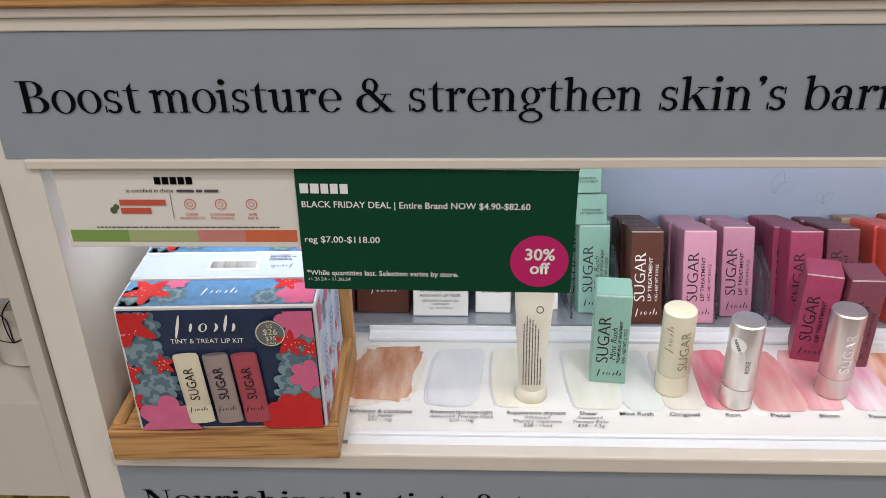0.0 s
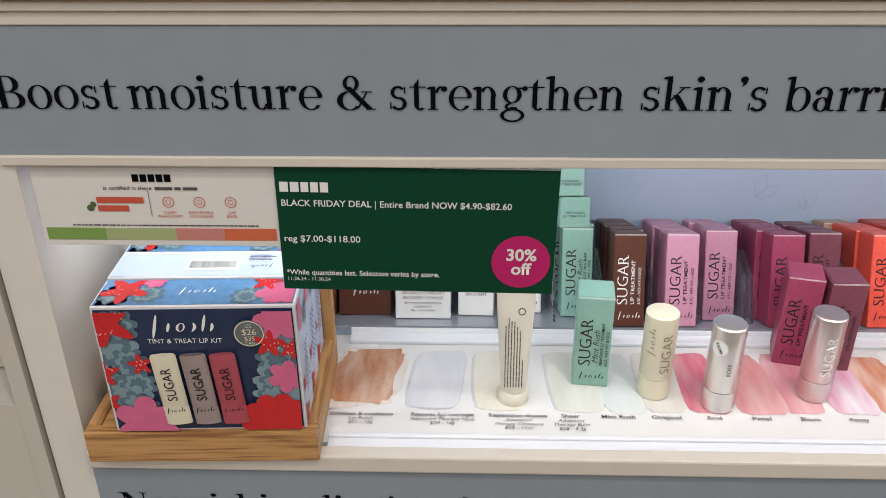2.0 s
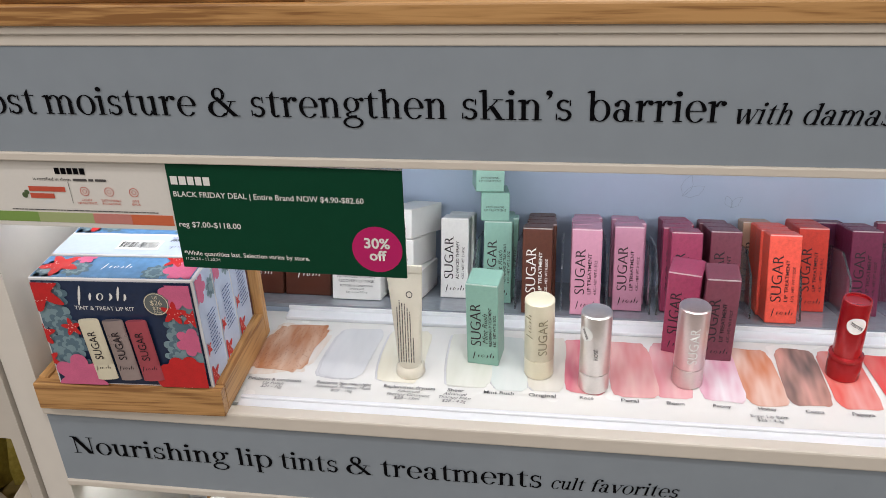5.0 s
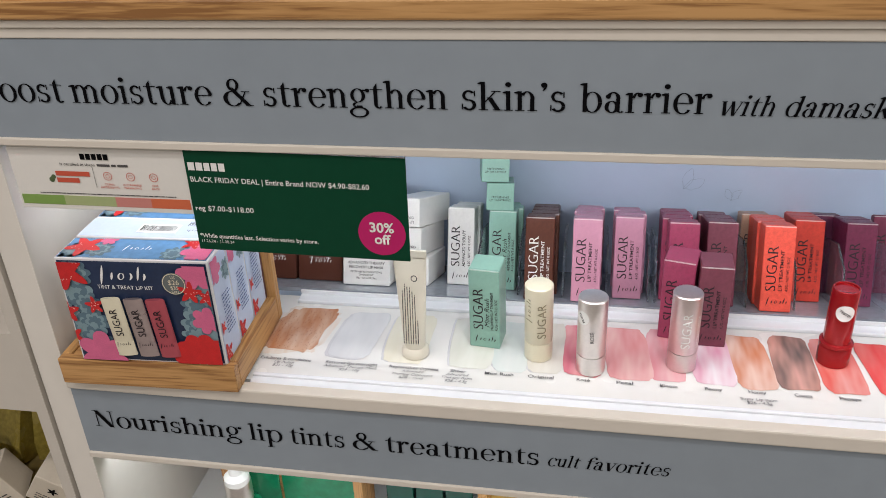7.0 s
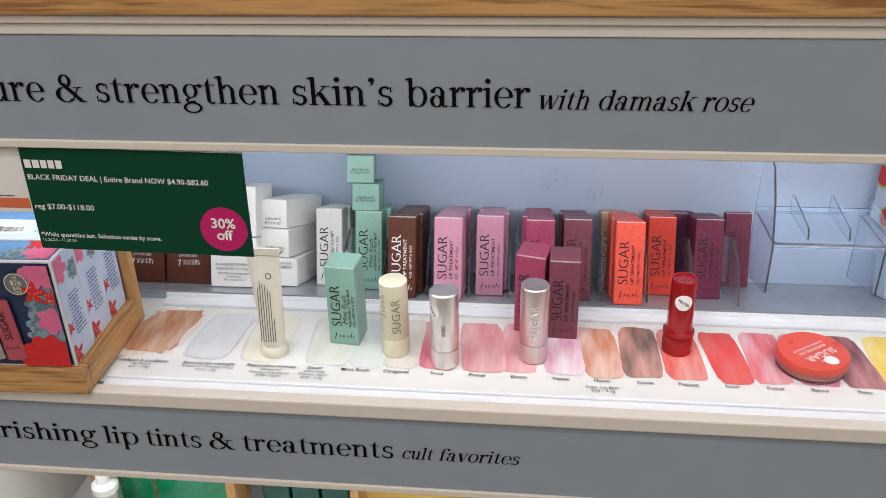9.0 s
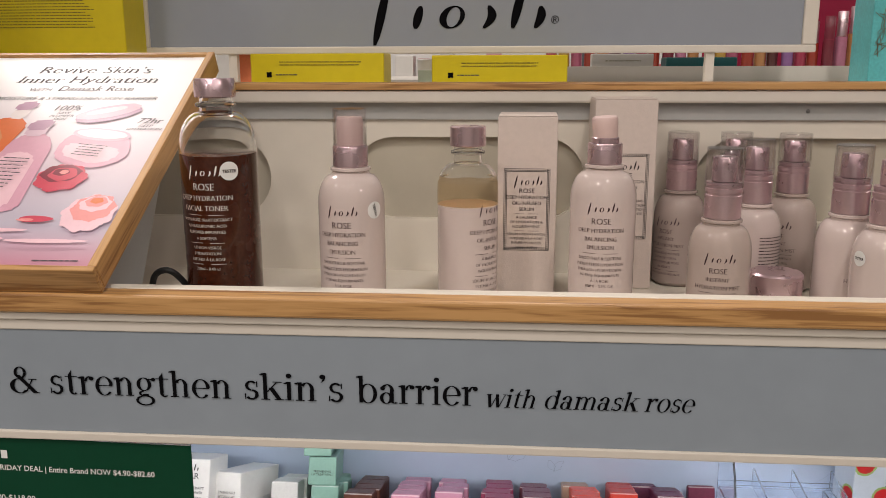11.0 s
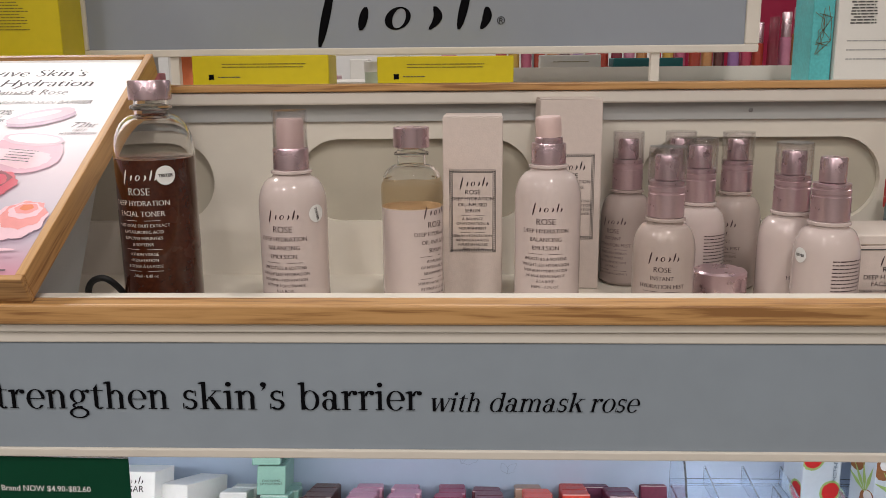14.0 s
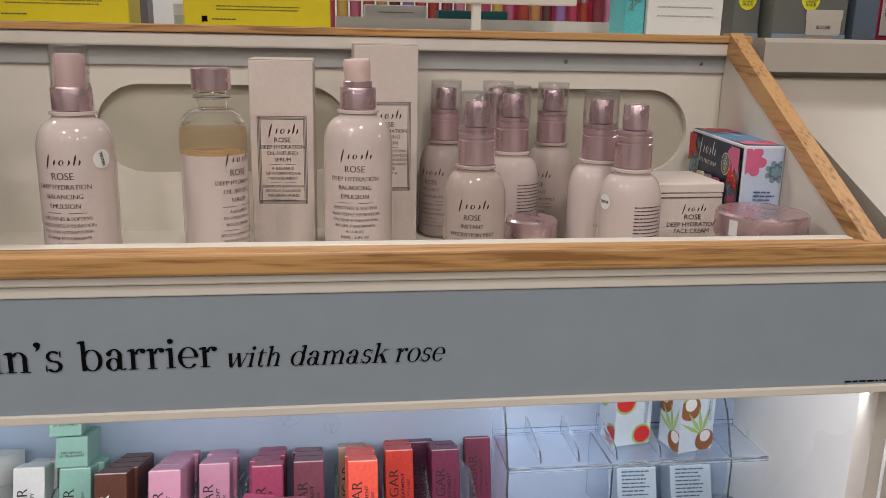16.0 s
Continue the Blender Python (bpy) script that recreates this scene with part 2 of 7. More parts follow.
def bm_script(width, height):
    """The brand mark as plain shapes: slanting bars, tall and short, and one open oval, set in a loose row; no letters."""
    bm = bmesh.new()
    k = 0.24

    def ribbon(points, y=0.0, close=False):
        pairs = []
        for x, z, w in points:
            pairs.append((bm.verts.new((x + k * z - w / 2, y, z)), bm.verts.new((x + k * z + w / 2, y, z))))
        for p, q in zip(pairs, pairs[1:]):
            bm.faces.new((p[0], p[1], q[1], q[0]))

    thick, thin = width * 0.050, width * 0.016

    def bar(x, z0, z1, bow=0.0):
        n = 8
        ribbon([(x + bow * width * math.sin(math.pi * i / n), height * (z0 + (z1 - z0) * i / n), thin + (thick - thin) * math.sin(math.pi * i / n) ** 0.6) for i in range(n + 1)])

    bar(width * 0.09, -0.38, 1.02)
    bar(width * 0.30, 0.0, 0.52)
    bm2 = [(math.cos(2 * math.pi * i / 28), math.sin(2 * math.pi * i / 28)) for i in range(28)]
    outer, inner = [], []
    for c, q in bm2:
        x, z = width * 0.49 + width * 0.070 * c, height * 0.26 * (1 + q)
        outer.append(bm.verts.new((x + k * z, 0, z)))
        x, z = width * 0.497 + width * 0.036 * c, height * 0.26 * (1 + 0.86 * q)
        inner.append(bm.verts.new((x + k * z, 0, z)))
    for i in range(28):
        j = (i + 1) % 28
        bm.faces.new((outer[i], outer[j], inner[j], inner[i]))
    bar(width * 0.68, 0.0, 0.52, 0.03)
    bar(width * 0.84, 0.0, 1.0)
    bar(width * 0.965, 0.0, 0.50, 0.015)
    return bm


def mark(width, height, material, parent, m):
    """The brand mark, centred on m's origin."""
    return part("brand_mark", moved(bm_script(width, height), Matrix.Translation((-width / 2, 0, 0))), material, parent, "", False, m)


def serif_mesh(body, size, material, width, shear=0.0, weight=0.034):
    """A headline word with thick stems, thin cross strokes and slab feet, from the built-in font, left end on x = 0."""
    me = text_mesh(body, size, material, "LEFT", 0.0, 1.0, -0.018 * size)
    em = size
    out = bmesh.new()
    for k in range(5):
        b = bmesh.new()
        b.from_mesh(me)
        moved(b, Matrix.Translation(((k - 2) * weight * em * 0.25, 0.00003 * k, 0)))
        tmp = bpy.data.meshes.new("t")
        b.to_mesh(tmp)
        out.from_mesh(tmp)
        bpy.data.meshes.remove(tmp)
        b.free()
    src = bmesh.new()
    src.from_mesh(me)
    feet = []
    for e in src.edges:
        p, q = e.verts[0].co, e.verts[1].co
        if len(e.link_faces) == 1 and abs(p.z - q.z) < 0.004 * em and 0.018 * em < abs(p.x - q.x) < 0.16 * em:
            above = e.link_faces[0].calc_center_median().z > p.z
            feet.append((min(p.x, q.x), max(p.x, q.x), p.z, above))
    src.free()
    th = 0.024 * em
    for x0, x1, z, above in feet:
        if above:
            x0, x1, z0, z1 = x0 - 0.065 * em, x1 + 0.065 * em, z, z + th
        else:
            if z < 0.3 * em:
                continue
            x0, x1, z0, z1 = x0 - 0.075 * em, x1 + 0.01 * em, z - th, z
        out.faces.new([out.verts.new(c) for c in ((x0, -0.00005, z0), (x1, -0.00005, z0), (x1, -0.00005, z1), (x0, -0.00005, z1))])
    xs = [v.co.x for v in out.verts]
    lo, hi = min(xs), max(xs)
    for v in out.verts:
        x = (v.co.x - lo) * width / (hi - lo)
        v.co.x = x + shear * v.co.z
    m2 = bpy.data.meshes.new("headline")
    out.to_mesh(m2)
    out.free()
    m2.materials.append(material)
    return m2


def serif_word(body, size, material, parent, x0, x1, y, z, shear=0.0, name="headline_word"):
    ob = new(name, serif_mesh(body, size, material, x1 - x0, shear))
    ob.parent = parent
    ob.matrix_basis = pose(x0, y, z)
    return ob


# headline letters: thick stems, hairline joins and flat thin serifs; x-height 1
STEM, HAIR, ASC = 0.172, 0.046, 1.45


def l_rect(x0, x1, z0, z1):
    return [[(x0, z0), (x1, z0), (x1, z1), (x0, z1)]]


def l_slant(x0, z0, x1, z1, w):
    return [[(x0 - w / 2, z0), (x0 + w / 2, z0), (x1 + w / 2, z1), (x1 - w / 2, z1)]]


def l_ring(cx, cz, rx, rz, t=STEM, h=HAIR, a0=0, a1=360):
    n = max(6, int(abs(a1 - a0) / 10))
    ang = [radians(a0 + (a1 - a0) * i / n) for i in range(n + 1)]
    pts = [((cx + rx * math.cos(v), cz + rz * math.sin(v)), (cx + (rx - t) * math.cos(v), cz + (rz - h) * math.sin(v))) for v in ang]
    return [[p[0], q[0], q[1], p[1]] for p, q in zip(pts, pts[1:])]


def l_dot(cx, cz, r):
    return [[(cx + r * math.cos(2 * math.pi * i / 16), cz + r * math.sin(2 * math.pi * i / 16)) for i in range(16)]]


def l_stem(x, z0, z1, foot=True, flag=True):
    out = l_rect(x, x + STEM, z0, z1)
    if foot:
        out += l_rect(x - 0.11, x + STEM + 0.11, z0, z0 + HAIR)
    if flag:
        out += [[(x - 0.14, z1 - 0.11), (x, z1 - 0.13), (x, z1), (x - 0.14, z1 - 0.06)]]
    return out


def l_arch(x):
    return l_ring(x + 0.19, 0.60, 0.31, 0.41, STEM, 0.06, 0, 150) + l_stem(x + 0.315, 0, 0.61, True, False)


LETTERS = {
    "n": (l_stem(0.14, 0, 1) + l_arch(0.34), 1.0), "m": (l_stem(0.14, 0, 1) + l_arch(0.34) + l_arch(0.84), 1.5),
    "h": (l_stem(0.14, 0, ASC) + l_arch(0.34), 1.0), "i": (l_stem(0.14, 0, 1) + l_dot(0.23, 1.33, 0.125), 0.48), "l": (l_stem(0.14, 0, ASC), 0.48),
    "u": (l_rect(0.14, 0.14 + STEM, 0.36, 1) + l_stem(0.64, 0, 1, False) + l_rect(0.64, 0.95, 0, HAIR) + l_ring(0.45, 0.40, 0.31, 0.42, STEM, 0.06, 180, 335) + [[(0.0, 0.90), (0.14, 0.87), (0.14, 1.0), (0.0, 0.95)]], 1.0),
    "r": (l_stem(0.14, 0, 1) + l_ring(0.52, 0.62, 0.24, 0.40, 0.13, 0.07, 70, 160) + l_dot(0.63, 0.90, 0.115), 0.76),
    "o": (l_ring(0.47, 0.5, 0.43, 0.53), 0.94), "e": (l_ring(0.46, 0.5, 0.42, 0.53, STEM, HAIR, 5, 322) + l_rect(0.12, 0.84, 0.50, 0.50 + HAIR), 0.90),
    "c": (l_ring(0.46, 0.5, 0.42, 0.53, STEM, HAIR, 45, 322) + l_dot(0.70, 0.82, 0.11), 0.82),
    "a": (l_ring(0.36, 0.28, 0.31, 0.31, STEM, HAIR) + l_rect(0.53, 0.53 + STEM, 0.08, 0.70) + l_ring(0.405, 0.69, 0.31, 0.34, STEM, 0.06, 0, 150) + l_dot(0.19, 0.80, 0.11) + l_ring(0.74, 0.14, 0.21, 0.15, 0.15, 0.06, 180, 320), 0.92),
    "b": (l_stem(0.14, 0, ASC, False) + l_ring(0.55, 0.5, 0.42, 0.53), 1.04), "d": (l_ring(0.47, 0.5, 0.42, 0.53) + l_stem(0.68, 0, ASC, False) + l_rect(0.68, 0.98, 0, HAIR), 1.02),
    "p": (l_stem(0.14, -0.5, 1) + l_ring(0.55, 0.5, 0.42, 0.53), 1.04),
    "g": (l_ring(0.43, 0.66, 0.34, 0.37, 0.16, HAIR) + l_ring(0.45, -0.23, 0.44, 0.29, 0.13, 0.07) + l_ring(0.40, 0.16, 0.24, 0.15, 0.12, 0.06, 90, 270) + l_rect(0.36, 0.62, 0.0, 0.13) + l_dot(0.88, 0.93, 0.10) + l_rect(0.66, 0.88, 0.90, 0.97), 0.96),
    "s": (l_ring(0.36, 0.745, 0.27, 0.275, 0.13, 0.09, 35, 270) + l_ring(0.37, 0.265, 0.30, 0.285, 0.15, 0.09, -150, 90) + l_rect(0.58, 0.63, 0.70, 0.99) + l_rect(0.06, 0.11, 0.02, 0.32), 0.74),
    "t": (l_rect(0.20, 0.20 + STEM, 0.20, 1.0) + [[(0.20, 1.0), (0.20 + STEM, 1.0), (0.20 + STEM, 1.34), (0.32, 1.24), (0.20, 1.08)]] + l_rect(0.04, 0.62, 1 - HAIR, 1) + l_ring(0.42, 0.22, 0.22, 0.24, 0.16, 0.07, 180, 320), 0.66),
    "k": (l_stem(0.14, 0, ASC) + l_slant(0.30, 0.42, 0.76, 1.0, 0.07) + l_rect(0.56, 0.96, 1 - HAIR, 1) + l_slant(0.84, 0, 0.48, 0.66, 0.22) + l_rect(0.62, 1.04, 0, HAIR), 1.04),
    "v": (l_slant(0.46, 0, 0.18, 1, 0.22) + l_slant(0.50, 0, 0.80, 1, 0.06) + l_rect(0.0, 0.38, 1 - HAIR, 1) + l_rect(0.62, 0.96, 1 - HAIR, 1), 0.92),
    "w": (l_slant(0.42, 0, 0.16, 1, 0.21) + l_slant(0.46, 0, 0.74, 1, 0.06) + l_slant(0.96, 0, 0.70, 1, 0.21) + l_slant(1.0, 0, 1.26, 1, 0.06) + l_rect(0.0, 0.36, 1 - HAIR, 1) + l_rect(1.10, 1.40, 1 - HAIR, 1), 1.38),
    "f": (l_stem(0.16, 0, 1.12, True, False) + l_ring(0.48, 1.12, 0.32, 0.36, STEM, 0.06, 40, 180) + l_dot(0.68, 1.33, 0.11) + l_rect(0.0, 0.60, 1 - HAIR, 1), 0.62),
    "B": (l_rect(0.17, 0.39, 0, 1.42) + l_rect(0.0, 0.60, 0, HAIR) + l_rect(0.0, 0.56, 1.42 - HAIR, 1.42) + l_rect(0.30, 0.58, 0.70, 0.70 + HAIR) + l_ring(0.56, 1.075, 0.38, 0.345, 0.20, HAIR, -90, 90) + l_ring(0.60, 0.375, 0.46, 0.375, 0.21, HAIR, -90, 90), 1.14),
    "N": (l_rect(0.18, 0.24, 0, 1.42) + l_slant(1.00, 0, 0.22, 1.42, 0.28) + l_rect(1.04, 1.10, 0, 1.42) + l_rect(0.02, 0.42, 0, HAIR) + l_rect(0.0, 0.30, 1.42 - HAIR, 1.42) + l_rect(0.88, 1.26, 1.42 - HAIR, 1.42), 1.30),
    "&": (l_ring(0.52, 1.12, 0.26, 0.33, 0.13, 0.06) + l_ring(0.46, 0.38, 0.42, 0.42, 0.19, HAIR, 75, 325) + l_slant(1.12, 0.0, 0.40, 0.98, 0.22) + l_slant(0.74, 0.10, 1.02, 0.76, 0.06) + l_rect(0.84, 1.20, 0.74, 0.74 + HAIR) + l_rect(0.98, 1.30, 0, HAIR), 1.34),
    "\u2019": (l_dot(0.22, 1.32, 0.13) + [[(0.34, 1.34), (0.31, 1.14), (0.12, 0.98), (0.15, 1.02), (0.23, 1.22)]], 0.42),
}


def headline(body, xh, material, parent, x0, x1, y, z, shear=0.0):
    """One headline word of that x-height, from x0 to x1."""
    polys, pen = [], 0.0
    for ch in body:
        shapes, advance = LETTERS[ch]
        polys += [[(px + pen, pz) for px, pz in poly] for poly in shapes]
        pen += advance
    lo, hi = min(p[0] for q in polys for p in q), max(p[0] for q in polys for p in q)
    k = (x1 - x0) / (hi - lo)
    bm = bmesh.new()
    for i, poly in enumerate(polys):
        bm.faces.new([bm.verts.new(((px - lo) * k + shear * pz * xh, -0.000004 * (i % 40), pz * xh)) for px, pz in poly])
    return part("headline_word", bm, material, parent, "", False, pose(x0, y, z))


# ---- the fixture ----
XL, XR = -0.104, 0.748
XN = 0.800  # inner face of the niche's east wall
SHELF = 0.914
DECK = 1.155

# upper fascia with its headline
fascia = setting("fascia_upper", bm_box(-0.120, 0.768, 0.0, 0.012, 1.111, 1.1765), GREY, "grey-blue fascia board with black serif headline on a display gondola", "fascia")
setting("trim_upper_low", bm_box(-0.110, 0.768, -0.002, 0.014, 1.1055, 1.1109, 0.0008), CREAM, "cream edge trim under the grey fascia", "trim")
setting("trim_upper_high", join(bm_box(-0.120, 0.768, -0.001, 0.012, 1.1767, 1.1835, 0.0008), bm_box(-0.120, 0.768, -0.003, 0.012, 1.1836, 1.1888, 0.001)), CREAM, "cream stepped trim above the grey fascia", "trim")
for w, x0, x1 in (("Boost", -0.1045, -0.043), ("moisture", -0.038, 0.058), ("&", 0.065, 0.084), ("strengthen", 0.091, 0.2045), ("skin\u2019s", 0.213, 0.273), ("barrier", 0.281, 0.3535)):
    headline(w, 0.0117, INK, fascia, x0, x1, -0.0006, 1.1358)
for w, x0, x1 in (("with", 0.358, 0.387), ("damask", 0.393, 0.447), ("rose", 0.451, 0.4785)):
    headline(w, 0.0082, INK, fascia, x0 - 0.0010, x1 - 0.0005, -0.0006, 1.1352, 0.25)
part("fine_print", moved(bars_of(random.Random(3), 0.030, 1, 0.002, 0.0011), pose(0.727, -0.0006, 1.1125)), INK, fascia)

# lower fascia
fascia2 = setting("fascia_lower", bm_box(-0.104, 0.768, 0.0, 0.012, 0.8390, 0.9046), GREY, "grey-blue fascia board with black serif headline under the shelf", "fascia")
setting("trim_lower_low", bm_box(-0.104, 0.768, -0.002, 0.014, 0.8335, 0.8389, 0.0008), CREAM, "cream edge trim under the lower fascia", "trim")
for w, x0, x1 in (("Nourishing", -0.091, 0.0335), ("lip", 0.039, 0.066), ("tints", 0.072, 0.115), ("&", 0.1215, 0.141), ("treatments", 0.147, 0.261)):
    headline(w, 0.0112, INK, fascia2, x0, x1, -0.0006, 0.8665)
for w, x0, x1 in (("cult", 0.268, 0.290), ("favorites", 0.295, 0.353)):
    headline(w, 0.0078, INK, fascia2, x0 - 0.0010, x1 - 0.0005, -0.0006, 0.8668, 0.25)

# shelf board with a rounded cream nosing
setting("shelf_board", bm_box(XL, XN, 0.013, 0.1345, 0.902, SHELF), PAPER, "white shelf board under the swatch sheet", "shelf")
setting("shelf_nosing", bm_box(-0.104, 0.768, -0.004, 0.0068, 0.9048, 0.9172, 0.0015), CREAM, "cream front nosing of the white shelf", "trim")
# end panels
setting("wall_panel_west", bm_box(-0.127, XL, 0.0005, 0.30, 0.0, 1.183), WHITE, "white laminate end panel of the display gondola", "panel")
setting("wall_panel_east", bm_box(XN, 0.818, 0.0125, 0.30, 0.0, 1.098), PANELWHITE, "white laminate end panel of the display gondola", "panel")
setting("post_east", bm_box(0.7610, 0.771, 0.0125, 0.030, 0.0, 1.1025), BAYWHITE, "cream front upright at the end of the display gondola", "panel")
# roof of the niche, back wall, sloping tray floor
setting("niche_roof", bm_box(XL, XR + 0.025, 0.0125, 0.30, 1.103, 1.112), PANELWHITE, "white underside of the upper deck", "panel")
backwall = setting("wall_niche_back", bm_box(XL, XN, 0.262, 0.272, 0.855, 1.103), BLUEWALL, "pale blue back wall with thin drawn flower lines", "wall")
SLOPE = 19
a15 = radians(SLOPE)
setting("tray_floor", bm_prism([(0.1350, 0.9222), (0.2615, 0.9222 - 0.1265 * math.tan(a15)), (0.2615, 0.9182 - 0.1265 * math.tan(a15)), (0.1350, 0.9182)], XL, XN), MARBLE, "grey marbled sloping tray floor at the back of the shelf", "shelf")

# upper deck: floor, back board with capsule windows, side cheeks, oak rim
setting("deck_floor", bm_box(XL, 0.729, 0.0125, 0.250, 1.145, DECK), TRAYWHITE, "off-white floor of the upper display tray", "shelf")
setting("deck_front_wall", bm_box(XL, 0.7290, 0.0125, 0.022, 1.1552, 1.2005, 0.001), TRAYWHITE, "white inner front wall of the display tray", "trim")


def capsule(cx, cz, w, h, n=14):
    r = h / 2
    pts = []
    for k in range(n + 1):
        t = -math.pi / 2 + math.pi * k / n
        pts.append((cx + w / 2 - r + r * math.cos(t), cz + r * math.sin(t)))
    for k in range(n + 1):
        t = math.pi / 2 + math.pi * k / n
        pts.append((cx - w / 2 + r + r * math.cos(t), cz + r * math.sin(t)))
    return pts


def bm_board_with_capsules(x0, x1, z0, z1, y0, y1, holes):
    """A board whose capsule openings go right through it."""
    bm = bmesh.new()
    n = 14
    cuts = [x0]
    for a, b in zip(holes, holes[1:]):
        cuts.append((a[0] + b[0]) / 2)
    cuts.append(x1)
    for i, (cx, cz, w, h) in enumerate(holes):
        inner = capsule(cx, cz, w, h, n)
        a, b = cuts[i], cuts[i + 1]
        outer = []
        for k, (px, pz) in enumerate(inner):
            q = k % (n + 1)
            up = (q / n) if k <= n else 1 - q / n
            zz = z0 + (z1 - z0) * up
            outer.append((b if k <= n else a, zz))
        m = len(inner)
        for y in (y0, y1):
            vi = [bm.verts.new((p[0], y, p[1])) for p in inner]
            vo = [bm.verts.new((p[0], y, p[1])) for p in outer]
            for k in range(m):
                bm.faces.new((vi[k], vi[(k + 1) % m], vo[(k + 1) % m], vo[k]))
            if y == y0:
                first = vi
            else:
                for k in range(m):
                    bm.faces.new((first[k], first[(k + 1) % m], vi[(k + 1) % m], vi[k]))
    bmesh.ops.remove_doubles(bm, verts=bm.verts, dist=1e-5)
    bmesh.ops.recalc_face_normals(bm, faces=bm.faces)
    return bm


HOLES = [(0.068, 1.2370, 0.190, 0.070), (0.3340, 1.2370, 0.197, 0.070), (0.6220, 1.2370, 0.197, 0.070)]
setting("deck_back_board", bm_board_with_capsules(XL, XR, 1.1452, 1.300, 0.250, 0.256, HOLES), TRAYWHITE, "off-white back board with capsule-shaped openings", "panel")
setting("deck_back_lining", bm_box(XL, XR, 0.2565, 0.262, 1.1452, 1.300), OLIVE, "warm grey lining behind the capsule openings", "panel")
strip = setting("deck_back_strip", bm_box(XL, XR, 0.2475, 0.2498, 1.2868, 1.3005), BACKGREY, "grey strip along the top of the back board", "trim")
for sx in (0.222, 0.610, 0.727):
    part("screw", moved(bm_lathe([(0.0, 0.0), (0.0016, 0.0), (0.0018, 0.0006), (0.0012, 0.001), (0, 0.001)], 10), pose(sx, 0.2474, 1.2942, 90)), mat("screw_steel", (0.25, 0.25, 0.25), 0.4, 1.0), strip)
setting("deck_back_rail", bm_box(XL, XR, 0.240, 0.2645, 1.3008, 1.3112, 0.0016), CREAM, "cream rounded rail along the back of the tray", "trim")
setting("deck_back_oak", bm_box(XL - 0.02, XR + 0.018, 0.238, 0.268, 1.3115, 1.3175, 0.001), OAK, "slim oak lip along the back rail", "trim")
setting("deck_front_oak", join(bm_box(-0.1235, 0.768, -0.006, 0.010, 1.1890, 1.2010, 0.0015),), OAK, "oak front rim of the display tray", "trim")
for nm, x0, x1 in (("west", XL - 0.008, XL - 0.0003), ("east", XR + 0.0003, XR + 0.008)):
    slant = 0.0 if nm == "west" else 0.072
    splay = lambda bm: moved(bm, Matrix(((1, slant, 0, -0.250 * slant), (0, 1, 0, 0), (0, 0, 1, 0), (0, 0, 0, 1))))
    setting("deck_cheek_" + nm, splay(bm_prism([(0.0125, 1.1455), (0.0125, 1.194), (0.25, 1.304), (0.25, 1.1455)], x0, x1)), TRAYWHITE, "white sloping side cheek of the tray", "panel")
    xa, xb = (x0 - 0.004, x1 + 0.005) if nm == "west" else (x0 - 0.002, x1 + 0.002)
    setting("deck_rim_" + nm, splay(bm_prism([(-0.004, 1.1985), (0.012, 1.1955), (0.252, 1.3065), (0.252, 1.3195), (0.238, 1.3195)], xa, xb)), OAKY, "oak sloping side rim of the tray", "trim")

setting("deck_floor_end", bm_prism([(0.7292, 0.0125), (0.7308, 0.0125), (0.7478, 0.2499), (0.7292, 0.2499)], 1.145, DECK, "z"), TRAYWHITE, "off-white floor at the splayed end of the tray", "shelf")

# ledge behind the tray and the raised brand panel on its posts
setting("rear_ledge", bm_box(-1.2, 1.6, 0.2685, 0.50, 1.296, 1.3115), WHITE, "white ledge behind the display tray", "shelf")
setting("rear_body", bm_box(-1.2, 1.6, 0.302, 0.50, 0.0, 1.2955), WHITE, "white body of the gondola", "panel")
header = thing("brand_panel", pose(0.3265, 0.36, 1.3117), "grey brand panel in a pale frame raised on white posts", "sign")
part("face", bm_box(-0.308, 0.308, -0.004, 0.004, 0.037, 0.22), mat("grey_brand_film", (0.27, 0.295, 0.335), 0.4, var=0.03, scale=5), header)
for nm, b in (("frame_rail", (-0.321, 0.321, 0.030, 0.0369)), ("frame_rail", (-0.321, 0.321, 0.2201, 0.228))):
    part(nm, bm_box(b[0], b[1], -0.007, 0.007, b[2], b[3], 0.0012), CREAM, header)
for sx in (-1, 1):
    x = sorted((sx * 0.3081, sx * 0.321))
    part("frame_stile", bm_box(x[0], x[1], -0.007, 0.007, 0.037, 0.22, 0.0012), CREAM, header)
    part("post", bm_box(sx * 0.227 - 0.004, sx * 0.227 + 0.004, -0.004, 0.004, 0.0, 0.0305), CREAM, header)
mark(0.170, 0.040, INK, header, pose(-0.014, -0.0046, 0.0530))
text("\u00ae", 0.010, INK, header, pose(0.083, -0.0046, 0.057))

# ---- shelf niche: signs ----
def sign_board(name, x0, x1, z0, z1, y, material, label, tilt=0.0):
    ob = thing(name, pose((x0 + x1) / 2, y, z1, 0, tilt), label, "price sign")
    w, h = x1 - x0, z1 - z0
    part("card", bm_box(-w / 2, w / 2, 0, 0.0012, -h, 0, 0.0003, 1), material, ob)
    part("clip_rail", bm_box(-w / 2, w / 2, -0.0006, 0.003, 0.0002, 0.0024), ACRYLIC, ob)
    return ob, w, h


